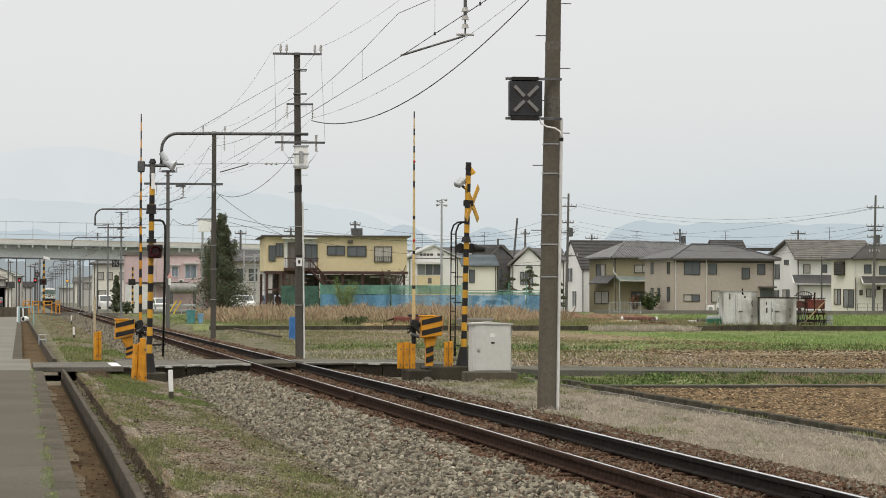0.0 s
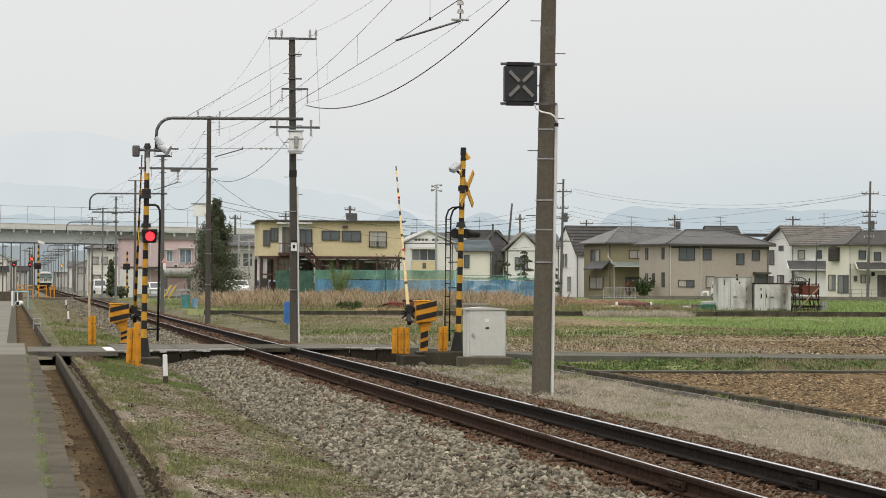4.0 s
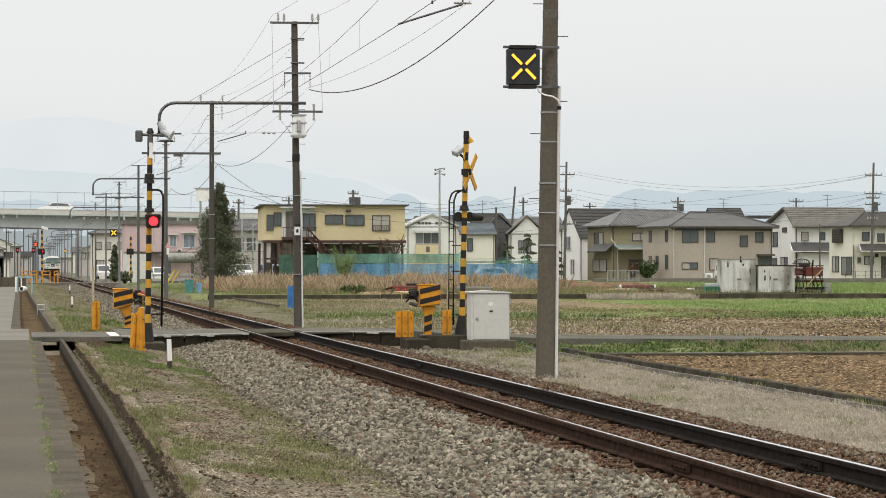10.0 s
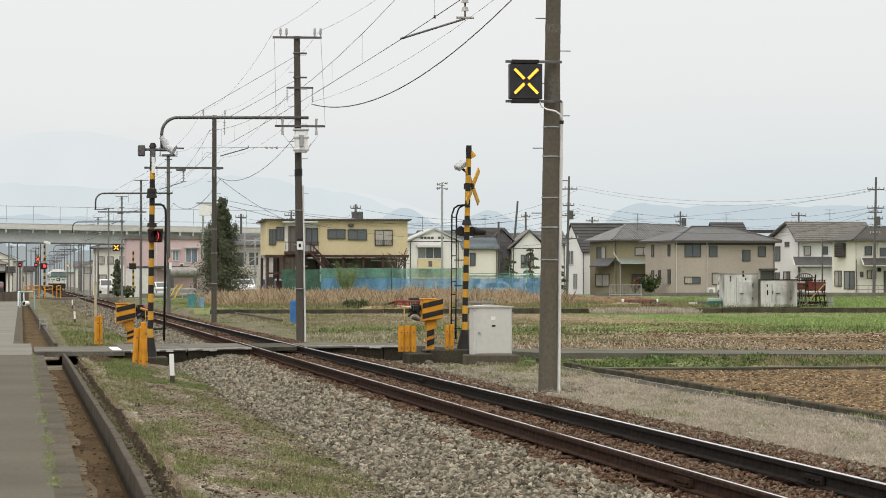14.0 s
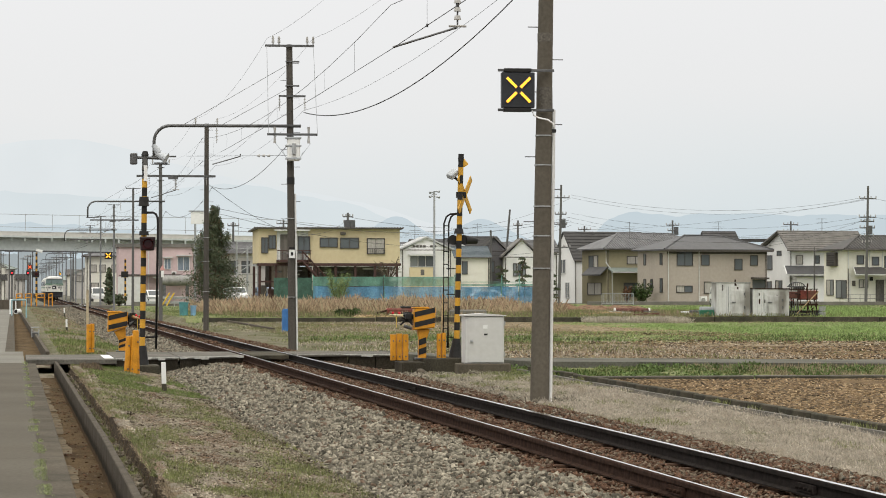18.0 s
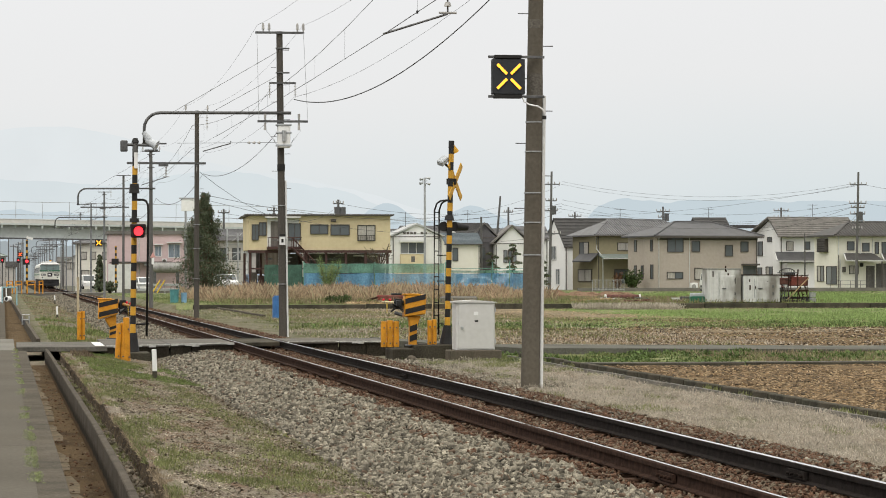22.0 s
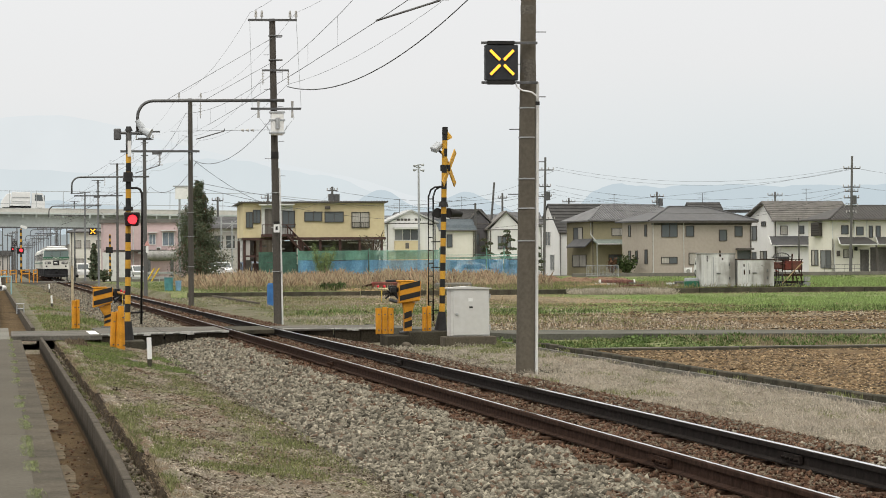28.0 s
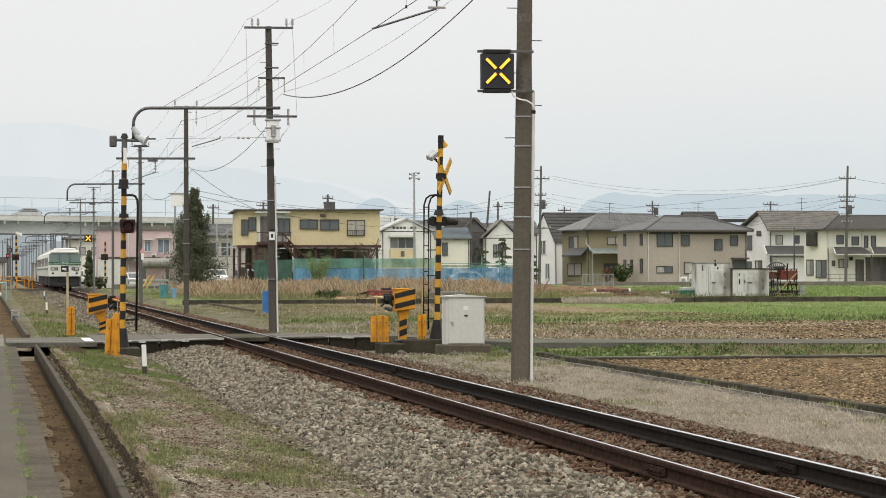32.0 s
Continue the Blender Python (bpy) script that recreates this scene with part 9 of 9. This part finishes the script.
    # weeds in the lane's joint
    x, y = field(7000, 0.19, 0.29, 19.5, 66, 11.0, 0.05, True, (6.0, 1.1))
    n = len(x)
    x = x + LANE_SKEW * y + 0.012 * np.sin(y * 0.9) + RNG.normal(0, 0.012, n)
    blades("weeds", x, y, np.zeros(n) - 0.005, RNG.uniform(0.006, 0.022, n), RNG.uniform(0.003, 0.007, n), M_WEED, "green weeds in the joint of the lane", 1.1)
    # green strip at the foot of the ballast, with gaps
    x, y = field(15000, 2.55, 3.3, 20, 70, 27.0, 0.1, True, (0.9, 0.16))
    n = len(x)
    blades("grass", x, y, np.full(n, -0.36) + 0.06 * (3.0 - x).clip(0), RNG.uniform(0.015, 0.055, n), RNG.uniform(0.004, 0.01, n), M_TOE, "yellow-green grass at the foot of the ballast", 1.2)
    # green round the crossing
    x, y = field(28000, 1.5, 3.9, 51, 68, 8.0, -0.02, False, (0.8, 0.2))
    n = len(x)
    blades("grass", x, y, zland(x, y), RNG.uniform(0.02, 0.07, n), RNG.uniform(0.005, 0.012, n), M_FRESHLOW, "green grass before the crossing", 0.9)
    # dry grass beyond the rails
    x, y = field(66000, 8.6, 11.1, 20, 66)
    n = len(x)
    blades("dry_grass", x, y, zland(x, y) + 0.03 + np.array([0.06 * noise.noise((a * 2.2, b * 1.4, 8.5)) + 0.04 * noise.noise((a * 7, b * 4.5, 2.5)) for a, b in zip(x, y)]), RNG.uniform(0.02, 0.08, n), RNG.uniform(0.002, 0.005, n), M_BLADEPALE, "pale withered grass beyond the rails", 1.35)
    x, y = field(5000, 8.6, 11.3, 34, 68, 21.0, 0.25, True, (1.0, 0.3))
    n = len(x)
    blades("grass", x, y, zland(x, y) + 0.03, RNG.uniform(0.02, 0.07, n), RNG.uniform(0.006, 0.012, n), M_BLADE, "low green tufts beyond the rails", 1.0)
    x, y = field(1500, 10.9, 11.1, 26, 66, 33.0, 0.15, True, (0.2, 0.6))
    n = len(x)
    blades("grass", x + 0.012 * (y - 20), y, np.full(n, -0.33), RNG.uniform(0.04, 0.13, n), RNG.uniform(0.006, 0.012, n), M_BLADE, "green tufts along the field kerb", 0.8)
    x, y = field(5000, 8.9, 11.2, 56, 68, 22.0, 0.05, False, (0.8, 0.4))
    n = len(x)
    blades("grass", x, y, zland(x, y) + 0.04, RNG.uniform(0.02, 0.08, n), RNG.uniform(0.006, 0.014, n), M_BLADE, "green grass round the footings", 1.0)
    # rank weeds before the farm road, in clumps
    cx, cy = field(420, 10.9, 26, 62.6, 71.8, 63.0, -0.15, False, (0.5, 0.3))
    per = 70
    r = np.repeat(RNG.uniform(0.12, 0.45, len(cx)), per)
    hh = np.repeat(RNG.uniform(0.04, 0.2, len(cx)) * RNG.uniform(0.5, 1.2, len(cx)), per)
    n = len(r)
    x, y = np.repeat(cx, per) + RNG.normal(0, 1, n) * r * 0.6, np.repeat(cy, per) + RNG.normal(0, 1, n) * r * 0.5
    z = zland(x, y) + RNG.uniform(0, 1, n) * hh * 0.6
    blades("weeds", x, y, z, RNG.uniform(0.4, 1.0, n) * hh * 0.42, RNG.uniform(0.03, 0.07, n), M_RANK, "rank green weeds beside the farm road", 1.2)
    x, y = field(9000, 10.9, 26, 62.5, 71, 29.0, 0.0, False, (0.6, 0.6))
    n = len(x)
    blades("grass", x, y, zland(x, y), RNG.uniform(0.03, 0.12, n), RNG.uniform(0.01, 0.02, n), M_BLADE, "grass between the weeds beside the farm road", 0.8)
    x, y = field(7000, 16.0, 26, 62.5, 71.5, 30.0, -0.1, False, (0.6, 0.6))
    n = len(x)
    blades("dry_grass", x, y, zland(x, y), RNG.uniform(0.05, 0.16, n), RNG.uniform(0.006, 0.014, n), M_BLADEDRY, "withered grass beside the farm road", 0.8)
    # stubble
    x, y = field(42000, 11.3, 22, 33, 62)
    n = len(x)
    blades("stubble", x, y, zland(x, y), RNG.uniform(0.03, 0.09, n), RNG.uniform(0.01, 0.028, n), M_STRAWB, "cut stubble in the brown field", 1.5)
    x, y = field(42000, 12, 38, 77, 131)
    n = len(x)
    blades("stubble", x, y, zland(x, y), RNG.uniform(0.03, 0.11, n), RNG.uniform(0.02, 0.05, n), M_STRAWB, "cut stubble in the farther fields", 1.5)
    x, y = field(5000, 12, 38, 77, 131, 37.0, 0.2, True, (0.4, 0.2))
    n = len(x)
    blades("grass", x, y, zland(x, y), RNG.uniform(0.03, 0.09, n), RNG.uniform(0.015, 0.03, n), M_BLADE, "young grass in the farther fields", 1.0)
    # clods and straw lying on the ploughed ground
    for (q, x0, x1, y0, y1, lo, hi, mm, lab) in ((26000, 11.5, 22, 33, 62, 0.016, 0.06, M_CLOD, "brown clods of earth in the near field"), (12000, 11.5, 22, 33, 62, 0.015, 0.05, M_SOIL, "dark crumbs of earth in the near field"), (12000, 12, 38, 77, 131, 0.02, 0.07, M_SOIL, "dark crumbs of earth in the farther field"), (18000, 11.5, 22, 33, 62, 0.012, 0.035, M_STRAWB, "straw litter in the near field"), (16000, 12, 38, 77, 131, 0.02, 0.06, M_CLOD, "brown clods of earth in the farther field"), (9000, 12, 38, 77, 131, 0.015, 0.045, M_BLADEPALE, "pale straw litter in the farther field")):
        x, y = field(q, x0, x1, y0, y1)
        n = len(x)
        sc = RNG.uniform(lo, hi, n)[:, None] * np.array([[1.2, 1.0, 0.55]])
        o = scatter("straw" if mm in (M_STRAWB, M_BLADEPALE) else "clods", STONE_V, STONE_F, np.stack([x, y, zland(x, y) + 0.01], 1), spin(n, RNG, 0.5), sc, mm)
        tagged(o, lab, "soil" if mm is not M_STRAWB and mm is not M_BLADEPALE else "straw", kind="stuff")
    for (a, b, c, d, q, lab, mm, pt) in ((11, 54, 107, 132, 16000, "green clumpy strip along the stubble", M_BLADE, 71.0), (11, 54, 107, 132, 18000, "fresh tufts in the green strip", M_FRESH, 73.0), (30, 54, 166, 171, 2500, "withered grass at the foot of the field wall", M_BLADEDRY, 77.0), (11, 24, 124, 171, 14000, "olive grass at the strip's end", M_BLADE, 47.0), (11, 26, 120, 171, 14000, "withered grass at the strip's end", M_BLADEDRY, 49.0), (9.4, 20, 76, 134, 15000, "mixed grass near the poles", M_BLADE, 39.0), (9.4, 22, 76, 172, 26000, "withered grass near the poles", M_THATCH, 41.0), (1.1, 4.0, 73, 280, 6000, "withered grass on the far verge", M_BLADEDRY, 44.0), (1.1, 3.4, 76, 120, 5000, "low grass on the verge past the crossing", M_BLADE, 45.0), (1.1, 3.4, 76, 120, 3000, "fresh tufts on the verge past the crossing", M_FRESHLOW, 46.0), (9.4, 17, 150, 280, 9000, "rank dark weeds beside the line", M_RANK, 48.0), (24, 112, 173, 260, 26000, "green grass before the houses", M_BLADE, 13.0), (24, 112, 173, 260, 22000, "withered grass before the houses", M_BLADEDRY, 53.0), (8.4, 16, 134, 240, 9000, "grass beside the line", M_BLADE, 43.0)):
        x, y = field(q, a, b, c, d, pt, -0.1, False, (0.16, 0.1))
        n = len(x)
        blades("grass", x, y, zland(x, y), RNG.uniform(0.03, 0.12, n), RNG.uniform(0.014, 0.035, n), mm, lab, 1.2)
    x, y = field(80000, 24, 58, 108, 170, 13.0, -0.35, False, (0.16, 0.1))
    keep = x > 30.5 + np.array([2.5 * noise.noise((b * 0.3, 2.0, 0.0)) for b in y])
    x, y = x[keep], y[keep]
    n = len(x)
    blades("grass", x, y, zland(x, y), RNG.uniform(0.04, 0.13, n) * np.where(y > 150, 0.6, 1.0), RNG.uniform(0.014, 0.035, n), M_FRESH, "fresh green grass in the far field", 1.1)
    x, y = field(16000, 12, 33, 131, 171)
    keep = x < 31.5
    x, y = x[keep], y[keep]
    n = len(x)
    blades("stubble", x, y, zland(x, y), RNG.uniform(0.03, 0.12, n), RNG.uniform(0.02, 0.05, n), M_STRAWB, "pale straw litter in the far field", 1.5)
    cx, cy = field(150, 11, 54, 107, 117, 71.0, -0.1, False, (0.2, 0.2))
    per = 60
    n = len(cx) * per
    hh = np.repeat(RNG.uniform(0.06, 0.2, len(cx)), per)
    x, y = np.repeat(cx, per) + RNG.normal(0, 0.45, n), np.repeat(cy, per) + RNG.normal(0, 0.3, n)
    blades("weeds", x, y, zland(x, y), RNG.uniform(0.4, 1.0, n) * hh, RNG.uniform(0.03, 0.06, n), M_RANK, "rank dark green weeds along the stubble", 0.9)
    x, y = field(16000, 44, 112, 178, 306, 75.0, -0.15, False, (0.12, 0.06))
    n = len(x)
    blades("weeds", x, y, zland(x, y), RNG.uniform(0.05, 0.2, n), RNG.uniform(0.03, 0.06, n), M_RANK, "rank green weeds on the open ground before the houses", 0.9)
    x, y = field(4500, 32.5, 38, 166, 171.7, 57.0, -0.1, False, (0.25, 0.3))
    n = len(x)
    blades("dry_grass", x, y, zland(x, y), RNG.uniform(0.12, 0.42, n), RNG.uniform(0.006, 0.015, n), M_BLADEPALE, "tall pale grass along the field wall", 0.6)
    cx, cy = field(200, 32, 58, 112, 158, 61.0, -0.05, False, (0.2, 0.1))
    per = 60
    n = len(cx) * per
    hh = np.repeat(RNG.uniform(0.08, 0.26, len(cx)), per)
    x, y = np.repeat(cx, per) + RNG.normal(0, 0.35, n), np.repeat(cy, per) + RNG.normal(0, 0.3, n)
    blades("tall_grass", x, y, zland(x, y), RNG.uniform(0.4, 1.0, n) * hh, RNG.uniform(0.012, 0.03, n), M_FRESH, "ragged taller tufts in the green strip", 0.8)
    x, y = field(34000, 47.5, 72, 174, 262, 79.0, -0.3, False, (0.12, 0.08))
    n = len(x)
    blades("grass", x, y, zland(x, y), RNG.uniform(0.08, 0.3, n), RNG.uniform(0.014, 0.04, n), M_FRESH, "lush green grass behind the field wall", 0.9)
    # withered reeds
    x, y = field(76000, 13.0, 35.5, 192, 232, 17.0, -0.3, False, (0.25, 0.2))
    n = len(x)
    hh = np.array([0.72 + 0.75 * noise.noise((a * 0.3, b * 0.25, 51.0)) for a, b in zip(x, y)]).clip(0.12)
    blades("reeds", x, y, np.full(n, -0.1), (0.25 + 1.0 * RNG.random(n) ** 2.2) * hh, RNG.uniform(0.003, 0.008, n), M_REED, "tall withered russet straw reeds", 0.35)
    x, y = field(9000, 13, 46, 175, 202, 19.0, -0.1, False, (0.25, 0.2))
    n = len(x)
    blades("dry_grass", x, y, np.full(n, -0.1), RNG.uniform(0.1, 0.42, n), RNG.uniform(0.012, 0.03, n), M_BLADEDRY, "pale flattened dry grass", 1.0)
    x, y = field(3000, 20.0, 24.5, 175, 187, 81.0, -0.15, False, (0.4, 0.2))
    n = len(x)
    blades("dry_grass", x, y, np.full(n, -0.08), RNG.uniform(0.1, 0.4, n), RNG.uniform(0.02, 0.045, n), M_SANDY, "pale sandy flattened straw before the reeds", 1.5)
    x, y = field(26000, 13, 50, 175, 212, 23.0, -0.05, False, (0.25, 0.2))
    n = len(x)
    blades("weeds", x, y, np.full(n, -0.1), RNG.uniform(0.1, 0.35, n), RNG.uniform(0.02, 0.04, n), M_BLADE, "green weeds before the reeds", 0.9)
    # far verge beside the line
    x, y = field(14000, 1.1, 4.0, 73, 290, 31.0, -0.1, True, (1.5, 0.15))
    n = len(x)
    blades("grass", x, y, np.array([land(a, b) for a, b in zip(x, y)]), RNG.uniform(0.02, 0.06, n), RNG.uniform(0.01, 0.022, n), M_BLADE, "green grass on the far verge", 0.8)


M_SANDY = mat("sandy_straw", (0.55, 0.4, 0.24), 0.9, scale=2, var=0.3, fine=20, bump=0, island=0.3, spec=0.05)
M_THATCH = mat("grass_thatch", (0.4, 0.35, 0.275), 0.9, scale=2, var=0.35, fine=20, bump=0, island=0.5, spec=0.05)
M_TOE = mat("yellow_green_blades", (0.2, 0.215, 0.065), 0.8, scale=2, var=0.3, fine=20, bump=0, island=0.35, spec=0.1)
M_LITTER = mat("leaf_litter", (0.17, 0.105, 0.065), 0.9, scale=2, var=0.3, fine=20, bump=0, island=0.4, spec=0.05)
M_RANK = mat("rank_weed_leaves", (0.105, 0.15, 0.052), 0.8, scale=2, var=0.4, fine=20, bump=0, island=0.5, spec=0.1)
M_FRESHLOW = mat("lush_short_grass", (0.16, 0.205, 0.07), 0.8, scale=2, var=0.3, fine=20, bump=0, island=0.4, spec=0.1)
M_CLOD = mat("earth_clods", (0.17, 0.115, 0.062), 0.95, scale=4, var=0.4, fine=30, bump=0.3, island=0.5)
M_FRESH = mat("fresh_blades", (0.235, 0.325, 0.115), 0.75, spec=0.1, scale=1, var=0.3, fine=12, bump=0, island=0.35)
M_WEED = mat("pale_weeds", (0.235, 0.275, 0.12), 0.75, scale=2, var=0.3, fine=20, bump=0, island=0.4)
M_ROOT = mat("dark_roots", (0.14, 0.105, 0.07), 0.85, scale=2, var=0.3, fine=20, bump=0, island=0.4)
M_BLADEPALE = mat("bleached_blades", (0.42, 0.375, 0.305), 0.85, spec=0.08, scale=2, var=0.3, fine=20, bump=0, island=0.3)
M_STRAWB = mat("straw_blades", (0.37, 0.275, 0.165), 0.85, spec=0.08, scale=2, var=0.3, fine=20, bump=0, island=0.4)
plants()


# ---- what moves ----
def flips(disc, at, on, end=32.0):
    """Turn a two-faced lamp disc: its lit face to the front during each interval in on."""
    rows = []

    def row(t, a):
        rows.append((t, Matrix.Translation(at) @ pose(0, 0, 0, 0, 0, a)))
    lit = any(a <= 0 < b for a, b in on)
    row(0.0, 0 if lit else 180)
    for a, b in on:
        if 0 < a < end:
            for k in range(4):
                row(a + k / 30, 180 - 60 * k)
        if 0 < b < end - 0.1:
            for k in range(4):
                row(b + k / 30, 60 * k)
    row(end, 0 if any(a <= end < b for a, b in on) else 180)
    walk(disc, rows)


def motions():
    # flashing crossing lamps
    on = [(0.35 + 1.179 * k, 0.97 + 1.179 * k) for k in range(27)]
    flips(LEFT_LAMP, (0.115, -0.335, 2.66), on)
    off = [(a - 0.59, b - 0.59) for a, b in on]
    for k, d in enumerate(FAR_DISCS):
        flips(d, (0.0, -0.2, 3.08), off if k else [(a + 0.2, b + 0.2) for a, b in on])
    # the warning lights come on when the barriers are down
    for bars, t0 in ((LIGHT_BARS, 6.68), (FAR_BARS, 7.68)):
        for ob, m in bars:
            walk(ob, [(0.0, m @ pose(0, 0, 0, 180)), (t0, m @ pose(0, 0, 0, 180)), (t0 + 1 / 30, m @ pose(0, 0, 0, 120)), (t0 + 2 / 30, m @ pose(0, 0, 0, 60)), (t0 + 0.1, m), (32.0, m)])
    def turned(m, a):
        return m @ pose(0, 0, 0, a)
    for ob, m in RED_BARS:
        walk(ob, [(0.0, turned(m, 180)), (2.4, turned(m, 180)), (2.4 + 1 / 30, turned(m, 120)), (2.4 + 2 / 30, turned(m, 60)), (2.5, m), (26.4, m), (26.4 + 1 / 30, turned(m, 60)), (26.4 + 2 / 30, turned(m, 120)), (26.5, turned(m, 180)), (32.0, turned(m, 180))])
    # barrier booms come down
    steps = [(0.0, 90), (1.0, 90), (1.5, 82), (2.0, 74), (2.5, 66.5), (3.0, 59), (3.5, 51.5), (4.5, 37.2), (5.5, 22.7), (6.0, 16.8), (6.5, 10.7), (7.0, 3.6), (7.25, 0.6), (7.4, 0), (32.0, 0)]
    x, y, z = RIGHT_PIVOT
    walk(RIGHT_BOOM, [(t, pose(x, y, z) @ pose(0, 0, 0, 0, 0, -2.3) @ pose(0, 0, 0, a)) for t, a in steps])
    x, y, z = LEFT_PIVOT
    walk(LEFT_BOOM, [(t, pose(x, y, z) @ pose(0, 0, 0, 0, 0, 180) @ pose(0, 0, 0, a)) for t, a in steps])
    # the train comes up the line
    rows = []
    for k in range(17):
        t = k * 2.0
        s = 32 - t
        rows.append((t, pose(TRACK, 267.5 + 16.85 * s - 0.082 * s * s, 0)))
    walk(TRAIN, rows)
    # traffic on the overpass
    def deck_z(x):
        return 7.7 + x * OVER_SLOPE - max(0.0, x - RAMP_X) * 0.084
    rows = []
    for t in (0.0, 26.0, 27.0, 28.0, 29.0, 30.0, 31.0, 32.0):
        x = 2.5 + (t - 28.0) * 10.5 if t >= 26 else -88 + t * 2.677
        rows.append((t, pose(x, 347, deck_z(x), 0, 0.945, 0)))
    walk(LORRY, rows)
    rows = []
    for t in (0.0, 28.0, 29.0, 30.0, 31.0, 32.0):
        x = 3.4 + (32.0 - t) * 10.4 if t >= 28 else 45.0 + (28 - t) * 0.02
        rows.append((t, pose(x, 350.5, deck_z(x), 0, 0.945, 0) @ pose(0, 0, 0, 0, 0, 180)))
    walk(OVER_CAR, rows)
    rows = []
    for t in (0.0, 5.5, 6.2, 7.0, 8.0, 9.0, 10.0, 11.0, 12.0, 13.0, 16.0, 32.0):
        x = 43.0 if t < 6 else 3.8 - (t - 10.0) * 9.8 if t < 16.5 else -56.0 - (t - 16) * 1.5
        rows.append((t, pose(x, 350.5, deck_z(x), 0, 0.945, 0) @ pose(0, 0, 0, 0, 0, 180)))
    walk(OVER_CAR_EARLY, rows)


motions()
